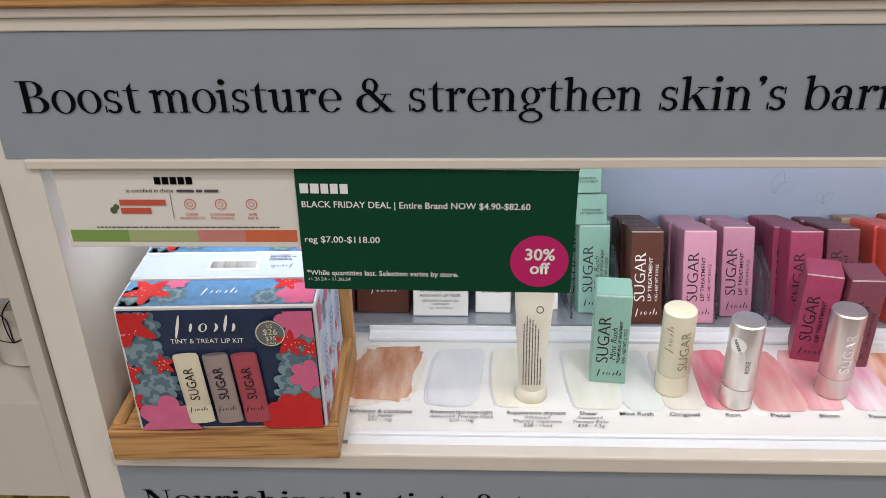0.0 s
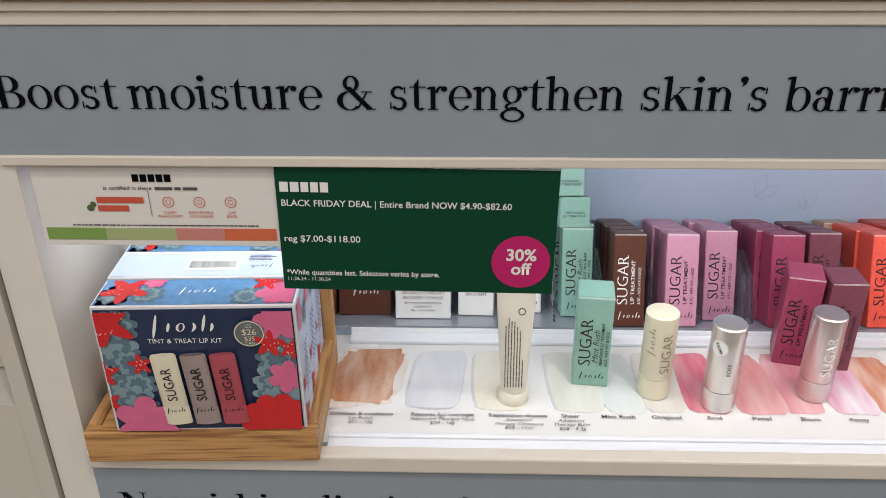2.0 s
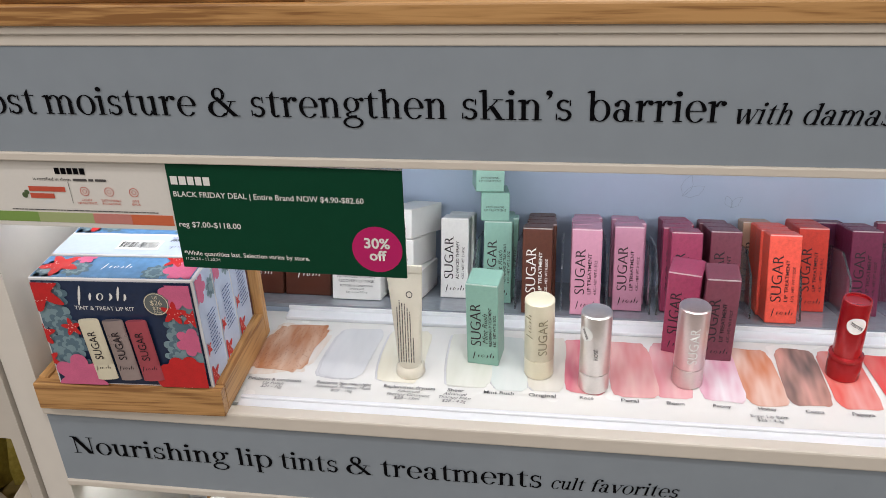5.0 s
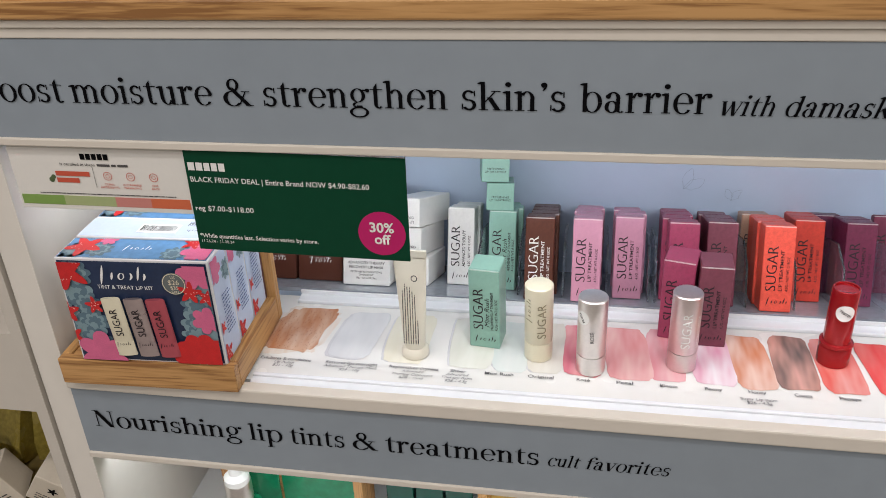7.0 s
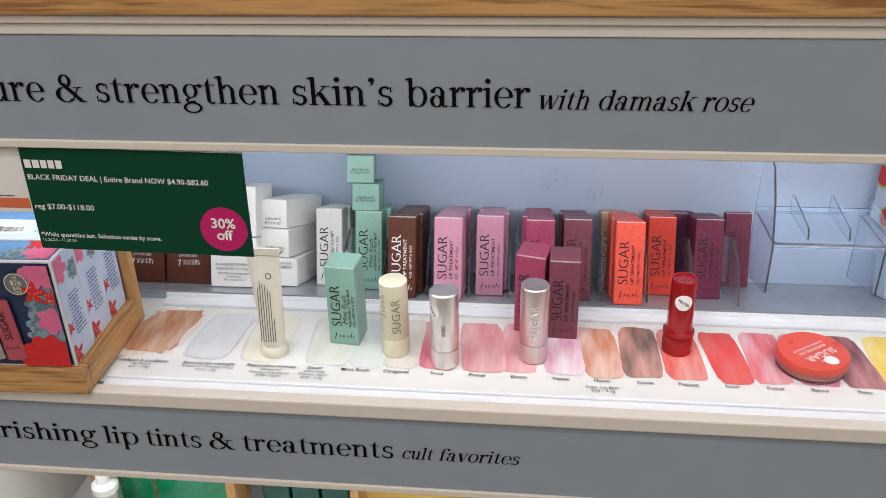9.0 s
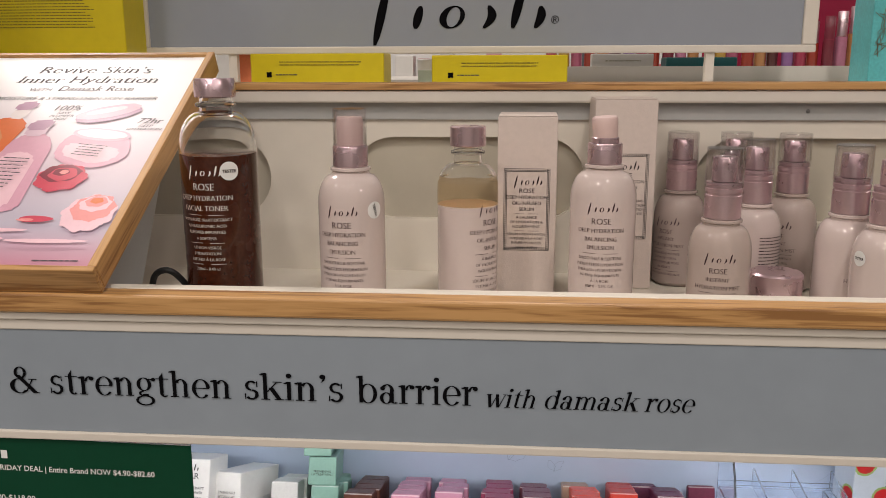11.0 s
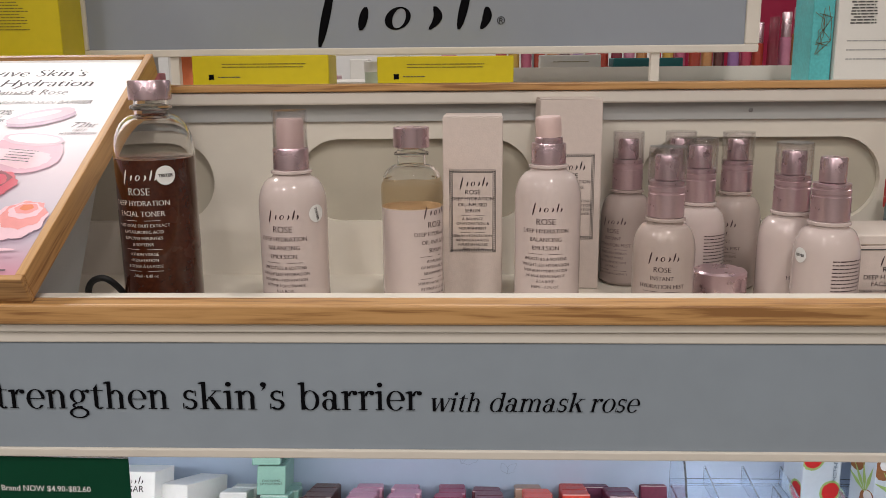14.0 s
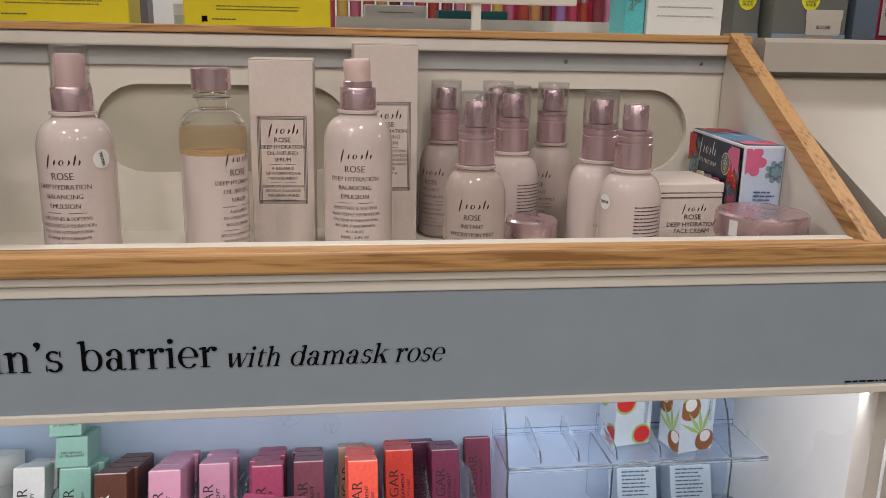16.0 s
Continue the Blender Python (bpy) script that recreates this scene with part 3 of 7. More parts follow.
GREEN = mat("dark_green_card", (0.003, 0.050, 0.024), 0.5, var=0.05, scale=12, spec=0.15)
PRINTWHITE = mat("white_print", (0.80, 0.80, 0.78), 0.45, var=0.03)
MAGENTA = mat("magenta_print", (0.50, 0.008, 0.13), 0.45, var=0.03)
sale, sw, sh = sign_board("sale_sign", 0.0300, 0.1765, 1.0318, 1.1045, 0.0005, GREEN, "dark green sale card with white lettering and a magenta disc", 0.8)
E_ = -0.0005
part("brand_bar", bm_bars([(0.0, 0.0045, 0), (0.0055, 0.0100, 0), (0.011, 0.0150, 0), (0.016, 0.0200, 0), (0.021, 0.0252, 0)], 0.0056), PRINTWHITE, sale, "", False, pose(-sw / 2 + 0.0022, E_, -0.0142))
fit_text("BLACK FRIDAY DEAL | Entire Brand NOW $4.90-$82.60", 0.1200, PRINTWHITE, sale, pose(-sw / 2 + 0.0022, E_, -0.0222), 0.0052, align="LEFT", fat=0.00006)
fit_text("reg $7.00-$118.00", 0.0405, PRINTWHITE, sale, pose(-sw / 2 + 0.0022, E_, -0.0430), 0.0054, align="LEFT", fat=0.00005)
fit_text("*While quantities last. Selection varies by store.", 0.0830, PRINTWHITE, sale, pose(-sw / 2 + 0.0022, E_, -0.0632), 0.0044, align="LEFT", fat=0.00006)
fit_text("11.26.24 - 11.30.24", 0.0230, PRINTWHITE, sale, pose(-sw / 2 + 0.0022, E_, -0.0668), 0.0030, align="LEFT")
disc = part("disc", moved(bm_lathe([(0, 0), (0.0157, 0), (0.0157, 0.0003), (0, 0.0003)], 48), pose(sw / 2 - 0.0178, -0.0001, -0.0530, 90)), MAGENTA, sale, "magenta disc")
text("30%", 0.0098, PRINTWHITE, disc, pose(sw / 2 - 0.0178, -0.0008, -0.0518), fat=0.00025)
text("off", 0.0098, PRINTWHITE, disc, pose(sw / 2 - 0.0178, -0.0008, -0.0602), fat=0.00025)

CARDWHITE = mat("white_card", (0.72, 0.70, 0.66), 0.5, var=0.02)
REDINK = mat("red_orange_ink", (0.55, 0.09, 0.05), 0.5)
pill, pw, ph = sign_board("program_sign", -0.0985, 0.0295, 1.0580, 1.1045, 0.0025, CARDWHITE, "white information card with a green, pink and orange foot band")
part("brand_bar", bm_bars([(0.0042 * k, 0.0042 * k + 0.0034, 0) for k in range(5)], 0.0042), INK, pill, "", False, pose(-0.0105, E_, -0.0090))
fit_text("is certified in these", 0.0255, INK, pill, pose(-0.0268, E_, -0.0136), 0.0032, align="LEFT")
part("small_print", bars_of(random.Random(8), 0.0235, 1, 0.002, 0.0016, 0.0), GREYINK, pill, "", False, pose(0.0005, E_, -0.0136))
part("logo_bar", bm_bars([(0, 0.0250, 0.0048), (0, 0.0165, 0.0)], 0.0034), REDINK, pill, "", False, pose(-0.0315, E_, -0.0260))
part("logo_leaf", join(moved(bm_lathe([(0, 0), (0.0020, 0.0001), (0, 0.0002)], 12), pose(-0.0355, -0.0002, -0.0242, 90)), moved(bm_lathe([(0, 0), (0.0017, 0.0001), (0, 0.0002)], 12), pose(-0.0338, -0.0002, -0.0222, 90))), mat("leaf_ink", (0.08, 0.12, 0.05), 0.5), pill)
part("rule", bm_bars([(0, 0.0003, 0)], 0.015), GREYINK, pill, "", False, pose(-0.0035, E_, -0.0290))


def bm_ring(r, w, n=20):
    bm = bmesh.new()
    a = [bm.verts.new((r * math.cos(2 * math.pi * k / n), 0, r * math.sin(2 * math.pi * k / n))) for k in range(n)]
    b = [bm.verts.new(((r - w) * math.cos(2 * math.pi * k / n), 0, (r - w) * math.sin(2 * math.pi * k / n))) for k in range(n)]
    for k in range(n):
        bm.faces.new((a[k], a[(k + 1) % n], b[(k + 1) % n], b[k]))
    return bm


for cx, l1, l2 in ((0.0065, "CLEAN", "INGREDIENTS"), (0.0230, "SUSTAINABLE", "PACKAGING"), (0.0395, "GIVE", "BACK")):
    part("icon", join(bm_ring(0.0031, 0.0004), moved(bm_ring(0.0015, 0.0003), pose(0, 0, 0))), REDINK, pill, "", False, pose(cx, E_, -0.0205))
    text(l1, 0.0022, REDINK, pill, pose(cx, E_, -0.0272))
    text(l2, 0.0022, REDINK, pill, pose(cx, E_, -0.0294))
part("small_print", bars_of(random.Random(4), 0.100, 1, 0.002, 0.0007, 0.0), GREYINK, pill, "", False, pose(-0.047, E_, -0.0345))
for x0, x1, c in ((-0.062, -0.030, (0.20, 0.33, 0.08)), (-0.030, 0.008, (0.36, 0.42, 0.20)), (0.008, 0.034, (0.55, 0.22, 0.19)), (0.034, 0.062, (0.60, 0.14, 0.06))):
    part("foot_band", bm_box(x0, x1, -0.0003, 0.0, -0.0430, -0.0360), mat("band_%d" % round(x0 * 1e4), c, 0.5, var=0.03), pill)

# ---- the swatch sheet ----
sheet = setting("swatch_sheet", bm_box(0.043, XR - 0.002, 0.0190, 0.1205, SHELF + 0.0002, SHELF + 0.0012), PAPER, "white printed sheet with lip colour swatches and captions", "sheet")


def swatch_mat(name, c1, c2, scale=75.0, speck=None):
    if name in MATS:
        return MATS[name]
    m, nt, b = nodes_of(name)
    N, L = nt.nodes.new, nt.links.new
    tc = N("ShaderNodeTexCoord"); mp = N("ShaderNodeMapping"); mp.inputs["Scale"].default_value = (1.0, 0.22, 1.0)
    L(tc.outputs["Object"], mp.inputs[0])
    n = N("ShaderNodeTexNoise"); n.inputs["Scale"].default_value = scale; n.inputs["Detail"].default_value = 2
    L(mp.outputs[0], n.inputs["Vector"])
    cr = N("ShaderNodeValToRGB")
    cr.color_ramp.elements[0].position, cr.color_ramp.elements[1].position = 0.34, 0.68
    cr.color_ramp.elements[0].color, cr.color_ramp.elements[1].color = (*c1, 1), (*c2, 1)
    L(n.outputs[0], cr.inputs[0])
    out = cr.outputs[0]
    if speck:
        v = N("ShaderNodeTexVoronoi"); v.inputs["Scale"].default_value = 640
        L(tc.outputs["Object"], v.inputs["Vector"])
        lt = N("ShaderNodeMath"); lt.operation = "LESS_THAN"; lt.inputs[1].default_value = 0.20
        L(v.outputs["Distance"], lt.inputs[0])
        mx = N("ShaderNodeMix"); mx.data_type = "RGBA"
        L(lt.outputs[0], mx.inputs[0]); L(out, mx.inputs[6]); mx.inputs[7].default_value = (*speck, 1)
        out = mx.outputs[2]
    L(out, b.inputs["Base Color"])
    b.inputs["Roughness"].default_value = 0.25
    MATS[name] = m
    return m


def bm_smear(w, d, seed, lean=0.0, rag=0.045):
    """A smear of balm: an uneven flat patch with a soft raised rim, longer front to back."""
    rng = random.Random(seed)
    bm = bmesh.new()
    n = 40
    ph = [rng.uniform(0, 6.28) for _ in range(4)]
    rings = []
    for s, z in ((1.0, 0.0), (0.975, 0.00012), (0.86, 0.00016), (0.5, 0.0001)):
        ring = []
        for k in range(n):
            t = 2 * math.pi * k / n
            c, q = math.cos(t), math.sin(t)
            sx = math.copysign(abs(c) ** 0.30, c); sy = math.copysign(abs(q) ** 0.42, q)
            e = 1 + rag * (math.sin(3 * t + ph[0]) * 0.4 + math.sin(7 * t + ph[1]) * 0.35 + math.sin(13 * t + ph[2]) * 0.3)
            ring.append(bm.verts.new((w / 2 * sx * s * e + lean * sy * d / 2, d / 2 * sy * s * e, z)))
        rings.append(ring)
    for a, b in zip(rings, rings[1:]):
        for k in range(n):
            bm.faces.new((a[k], a[(k + 1) % n], b[(k + 1) % n], b[k]))
    bm.faces.new(rings[-1])
    return bm


SW_Z = SHELF + 0.0013
SWATCHES = [  # x, width, two tones, slant
    (0.152, 0.030, (0.70, 0.67, 0.55), (0.75, 0.73, 0.64)), (0.203, 0.030, (0.63, 0.64, 0.57), (0.71, 0.71, 0.66)),
    (0.232, 0.024, (0.62, 0.68, 0.67), (0.69, 0.72, 0.71)), (0.261, 0.024, (0.64, 0.61, 0.55), (0.71, 0.69, 0.64)),
    (0.288, 0.026, (0.62, 0.13, 0.20), (0.70, 0.35, 0.36)), (0.322, 0.030, (0.62, 0.24, 0.25), (0.72, 0.43, 0.42)),
    (0.351, 0.024, (0.66, 0.24, 0.28), (0.70, 0.42, 0.44)), (0.384, 0.027, (0.66, 0.30, 0.42), (0.78, 0.72, 0.76)),
    (0.412, 0.026, (0.55, 0.20, 0.10), (0.72, 0.52, 0.45)), (0.443, 0.026, (0.12, 0.09, 0.08), (0.60, 0.32, 0.27)),
    (0.474, 0.026, (0.66, 0.09, 0.07), (0.72, 0.33, 0.30)), (0.507, 0.024, (0.66, 0.05, 0.05), (0.66, 0.14, 0.12)),
    (0.537, 0.026, (0.64, 0.10, 0.12), (0.70, 0.40, 0.44)), (0.568, 0.026, (0.60, 0.10, 0.22), (0.66, 0.30, 0.42)),
    (0.599, 0.026, (0.16, 0.06, 0.07), (0.52, 0.24, 0.25)), (0.630, 0.026, (0.72, 0.50, 0.10), (0.78, 0.62, 0.25)),
    (0.660, 0.026, (0.66, 0.12, 0.10), (0.72, 0.36, 0.30)), (0.691, 0.026, (0.60, 0.30, 0.22), (0.72, 0.50, 0.42))]
part("swatch_halo", bm_smear(0.052, 0.066, 7, 0.16, 0.14), swatch_mat("scrub_halo", (0.70, 0.60, 0.52), (0.76, 0.73, 0.70), 160), sheet, "", False, pose(0.0585, 0.0800, SW_Z))
# shadow rim of the pale swatches, put into the print as offset grey patches
SHADOWGREY = mat("grey_swatch_shadow", (0.56, 0.56, 0.59), 0.3, var=0.06)
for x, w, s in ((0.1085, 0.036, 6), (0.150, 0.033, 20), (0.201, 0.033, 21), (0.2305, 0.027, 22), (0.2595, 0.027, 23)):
    part("swatch_shadow", bm_smear(w, 0.066, s, 0.10 if s == 6 else -0.05 * ((s - 20) % 3)), SHADOWGREY, sheet, "", False, pose(x - 0.0006, 0.0785, SW_Z))
part("swatch", bm_smear(0.046, 0.062, 5, 0.16, 0.12), swatch_mat("scrub_swatch", (0.46, 0.19, 0.09), (0.62, 0.42, 0.31), 90, (0.17, 0.045, 0.025)), sheet, "brown sugar scrub swatch", False, pose(0.0590, 0.0815, SW_Z + 0.0004))
part("swatch", bm_smear(0.036, 0.066, 6, 0.10), swatch_mat("mask_swatch", (0.62, 0.63, 0.66), (0.68, 0.69, 0.71)), sheet, "white balm swatch", False, pose(0.110, 0.0795, SW_Z + 0.0004))
for i, (x, w, c1, c2) in enumerate(SWATCHES):
    part("swatch", bm_smear(w * 1.16, 0.068, 20 + i, 0.0 - 0.05 * (i % 3)), swatch_mat("swatch_tone_%d" % i, c1, c2), sheet, "", False, pose(x, 0.0792 - 0.0009 * (i % 3), SW_Z + 0.0003 + 0.00004 * (i % 2)))
FLAT = lambda x, y: pose(x, y, SW_Z + 0.0009, -90)
CAPINK = mat("caption_ink", (0.10, 0.10, 0.11), 0.5)
for x, big, small in ((0.061, "Exfoliates & conditions", "Lip Polish\n$21 - 10g"), (0.114, "Restores lips overnight", "Advanced Therapy Mask\n$29 - 10g"), (0.163, "Replenishes dryness", "Advanced\nTherapy Ointment\n$28 - 15ml"),
                      (0.197, "Sheer", "Advanced\nTherapy Balm\n$28 - 4.3g"), (0.228, "Mint Rush", ""), (0.259, "Original", ""), (0.290, "Ros\u00e9", ""), (0.320, "Petal", ""), (0.351, "Bloom", ""), (0.382, "Peony", ""),
                      (0.412, "Honey", ""), (0.443, "Cocoa", ""), (0.474, "Papaya", ""), (0.505, "Icon", ""), (0.535, "Coral", ""), (0.566, "Berry", ""), (0.597, "Plum", "")):
    wd = {"Exfoliates & conditions": 0.041, "Restores lips overnight": 0.041, "Replenishes dryness": 0.038}.get(big)
    fit_text(big, wd or 0.0024 * len(big), CAPINK, sheet, FLAT(x, 0.0375), 0.0050, "caption", fat=0.00006)
    if small:
        text(small, 0.0042, CAPINK, sheet, FLAT(x, 0.0333), shear=0.2, gap=0.95)
text("Sugar Lip Balm\n$26 - 4.3g", 0.0042, CAPINK, sheet, FLAT(0.412, 0.0295), gap=0.95)
# clear acrylic rails in front of and behind the sheet
rail = thing("acrylic_rail", pose(0, 0, SHELF + 0.0003), "milky acrylic rail along the front of the shelf", "rail")
MILKY = mat("frosted_acrylic", (0.80, 0.82, 0.86), 0.12, var=0.02, scale=20, coat=0.5)
part("base_strip", bm_box(0.043, XR - 0.003, 0.0075, 0.0185, 0, 0.0015, 0.0004), MILKY, rail)
part("raised_edge", bm_box(0.043, XR - 0.003, 0.0150, 0.0185, 0.0016, 0.0036, 0.0006), MILKY, rail)
ledge = thing("acrylic_ledge", pose(0, 0, SHELF + 0.0003), "milky acrylic ledge behind the swatch sheet", "ledge")
part("base_strip", bm_box(0.043, XR - 0.003, 0.1215, 0.1340, 0, 0.0035, 0.0008), MILKY, ledge)
part("upstand", bm_box(0.043, XR - 0.003, 0.1322, 0.1340, 0.0036, 0.0072, 0.0004), MILKY, ledge)

# ---- drawn flower lines on the back wall ----
def bm_stroke(points, w):
    bm = bmesh.new()
    for (x0, z0), (x1, z1) in zip(points, points[1:]):
        d = Vector((x1 - x0, z1 - z0)).normalized() * w / 2
        bm.faces.new([bm.verts.new(p) for p in ((x0 - d.y, 0, z0 + d.x), (x0 + d.y, 0, z0 - d.x), (x1 + d.y, 0, z1 - d.x), (x1 - d.y, 0, z1 + d.x))])
    return bm


def petal(cx, cz, length, width, turn, rng, n=16):
    pts = []
    for k in range(n + 1):
        t = k / n
        s = math.sin(math.pi * t) * width * (1 if k < n / 2 else 0.85)
        side = math.sin(2 * math.pi * t)
        a = length * (1 - abs(1 - 2 * t))
        b = side * width / 2 + rng.uniform(-0.0008, 0.0008)
        pts.append((cx + a * math.cos(turn) - b * math.sin(turn), cz + a * math.sin(turn) + b * math.cos(turn)))
    return pts


rngf = random.Random(11)
LINEINK = mat("line_ink", (0.30, 0.36, 0.47), 0.5)
for fx, fz, fs, turns in ((0.372, 0.972, 0.022, (0.5, 1.3)), (0.585, 0.985, 0.050, (1.9, 2.6, 0.3)), (0.645, 0.935, 0.045, (0.2, 0.9, 2.8)), (0.415, 0.962, 0.014, (1.0, 2.0)), (0.14, 1.03, 0.040, (0.6, 1.5)), (0.70, 0.990, 0.040, (1.2, 2.1))):
    part("flower_line", join(*[bm_stroke(petal(fx, fz, fs * rngf.uniform(0.8, 1.1), fs * 0.45, t_, rngf), 0.00035) for t_ in turns]), LINEINK, backwall, "", False, pose(0, 0.2616, 0))

# ---- lip boxes ----
BW, BH = 0.0238, 0.0695


def bm_carton(w, d, h, bevel=0.0006):
    """A folded carton: slightly pillowed box with a tuck line at the lid."""
    bm = bm_box(-w / 2, w / 2, -d / 2, d / 2, 0, h, bevel, 1)
    return bm


SUGARS = {}


def sugar_mesh(ink):
    if ink.name not in SUGARS:
        SUGARS[ink.name] = serif_mesh("SUGAR", 0.0118, ink, 0.037)
    return SUGARS[ink.name]


def lip_box(name, colour, ink, label, m, sub="LIP TREATMENT", shade=""):
    ob = thing(name, m, label, "lip balm box", "boxed lip balms in the tray")
    sparkle = 0.07 if max(colour) > 0.4 and min(colour) > 0.15 else 0.20
    c = mat("carton_" + name + "_%d_%d" % (int(colour[0] * 999), int(colour[2] * 999)), colour, 0.38, var=sparkle, scale=330, bump=0.12, bscale=1500)
    part("carton", bm_carton(BW, BW, BH), c, ob)
    edge = mat("carton_edge_%d_%d" % (int(colour[0] * 999), int(colour[2] * 999)), tuple(min(1, 0.35 + 0.65 * v) for v in colour), 0.5)
    part("lid_seam", bm_box(-BW / 2 + 0.0004, BW / 2 - 0.0004, -BW / 2 - 0.0001, -BW / 2 + 0.0003, BH - 0.0008, BH + 0.0001), edge, ob)
    part("lid_flap", bm_box(-BW / 2 + 0.0010, BW / 2 - 0.0010, -BW / 2 + 0.0012, BW / 2 - 0.0004, BH + 0.00005, BH + 0.0005, 0.0002, 1), c, ob)
    f = -BW / 2 - 0.0003
    up = lambda x, z: pose(x, f, z) @ pose(0, 0, 0, 0, -90, 0)
    word = new("lettering", sugar_mesh(ink))
    word.parent, word.matrix_basis = ob, up(-0.0008, 0.0170)
    drop = 0.0030 if shade else 0.0
    if shade:
        fit_text(shade, 0.026, ink, ob, up(0.0040, 0.0190), 0.0056, align="LEFT", shear=0.3)
    fit_text(sub, 0.033 + 0.30 * drop, ink, ob, up(0.0040 + drop, 0.0170), 0.0038 - 0.3 * drop, align="LEFT", fat=0.00005)
    fit_text("4.3G - NET WT 0.15OZ", 0.028, ink, ob, up(0.0085 + 0.6 * drop, 0.0170), 0.0029, align="LEFT", fat=0.00004)
    mark(0.0165, 0.0048, ink, ob, pose(0, f, 0.0068))
    return ob


def row_pose(x, y, k=0, yaw=0.0):
    """Standing on the sloping tray floor, k boxes behind the first of its row."""
    top = 0.9223 - (y - 0.1350) * math.tan(a15)
    return pose(x, y, top, -SLOPE) @ pose(0, BW / 2 + k * (BW + 0.0006), 0.0004, 0, 0, yaw)


DARKINK = mat("dark_print", (0.02, 0.012, 0.016), 0.4)
ROWS = [  # x, y of the foot, how many deep, colour, ink, words
    (0.2148, 0.1670, 3, (0.24, 0.43, 0.355), DARKINK, "light mint green lip treatment box in the tray"),
    (0.2492, 0.1370, 4, (0.095, 0.029, 0.017), PRINTWHITE, "dark brown lip treatment box with white print"),
    (0.2882, 0.1385, 4, (0.55, 0.26, 0.36), DARKINK, "pale pink lip treatment box with dark print"),
    (0.3225, 0.1590, 3, (0.51, 0.24, 0.34), DARKINK, "rose pink lip treatment box with dark print"),
    (0.3650, 0.1385, 4, (0.30, 0.043, 0.100), DARKINK, "magenta pink lip treatment box with dark print"),
    (0.3965, 0.1500, 3, (0.165, 0.042, 0.066), DARKINK, "muted plum pink lip treatment box with dark print"),
    (0.4390, 0.1410, 3, (0.76, 0.095, 0.062), DARKINK, "bright coral lip treatment box with dark print"),
    (0.4715, 0.1840, 3, (0.54, 0.042, 0.024), DARKINK, "orange red lip treatment box with dark print"),
    (0.5100, 0.1760, 2, (0.14, 0.018, 0.055), DARKINK, "dark berry lip treatment box with dark print"),
    (0.5480, 0.2330, 1, (0.16, 0.016, 0.05), DARKINK, "deep plum lip treatment box with dark print"),
    (0.1765, 0.1780, 2, (0.70, 0.69, 0.67), DARKINK, "white lip treatment box with dark print")]
rngb = random.Random(2)
for x, y, n, col, ink, words in ROWS:
    first = lip_box("lip_balm_box", col, ink, words, row_pose(x, y), *(("FRESHENING LIP TREATMENT", "Mint Rush") if "mint" in words else ("ADVANCED THERAPY",) if words.startswith("white") else ()))
    for k in range(1, n):
        copy_thing(first, row_pose(x + rngb.uniform(-0.0035, 0.0035), y, k, rngb.uniform(-3, 3)))
# a beige box behind the coral ones
lip_box("lip_balm_box", (0.42, 0.27, 0.19), DARKINK, "beige lip treatment box behind the coral ones", row_pose(0.4325, 0.1410, 3))
lip_box("lip_balm_box", (0.10, 0.012, 0.05), DARKINK, "dark purple lip treatment box at the back", row_pose(0.4985, 0.1760, 1.0) @ pose(-0.004, 0.026, 0))
# two mint boxes lying on top of the mint row
MINT = (0.24, 0.43, 0.355)
for dx, dz, yaw in ((-0.0028, 0.0, 6), (-0.0075, BW + 0.0006, 9)):
    b = lip_box("lip_balm_box", MINT, DARKINK, "light mint lip treatment box lying on the mint row", row_pose(0.2148, 0.1670) @ pose(dx, -BW / 2, BH + 0.0006 + dz, 0, 0, yaw) @ pose(0, 0, BW / 2, -90, 0, 0))
    text("FRESHENING\nLIP TREATMENT", 0.0026, DARKINK, b, pose(0, 0.0012, -0.0003) @ pose(0, 0, 0, 90, 0, 0))
# boxes set out on the swatch sheet
ts = SHELF + 0.0018
lip_box("lip_balm_box", MINT, DARKINK, "mint green lip treatment box standing on the swatch sheet", pose(0.2144, 0.0840, ts, 0, 0, -6), "FRESHENING LIP TREATMENT", "Mint Rush")
lip_box("lip_balm_box", (0.30, 0.043, 0.100), DARKINK, "magenta lip treatment box standing on the swatch sheet", pose(0.3600, 0.1110, ts, 0, 0, -14))
lip_box("lip_balm_box", (0.165, 0.042, 0.066), DARKINK, "plum pink lip treatment box standing on the swatch sheet", pose(0.3840, 0.1050, ts, 0, 0, -2))
# acrylic dividers between the rows
for x in (0.196, 0.2315, 0.2690, 0.3055, 0.3400, 0.3455, 0.4180, 0.4560, 0.4930, 0.5310):
    d = tagged(part("tray_divider", moved(bm_prism([(0.0, 0.0), (0.006, 0.034), (0.030, 0.052), (0.085, 0.052), (0.085, 0.0)], -0.0008, 0.0008), Matrix()), ACRYLIC, None, "", False, pose(x, 0.150, 0.9222 - (0.150 - 0.1350) * math.tan(a15) + 0.0003, -SLOPE)), "clear acrylic divider in the sloping tray", "divider", "acrylic tray dividers")

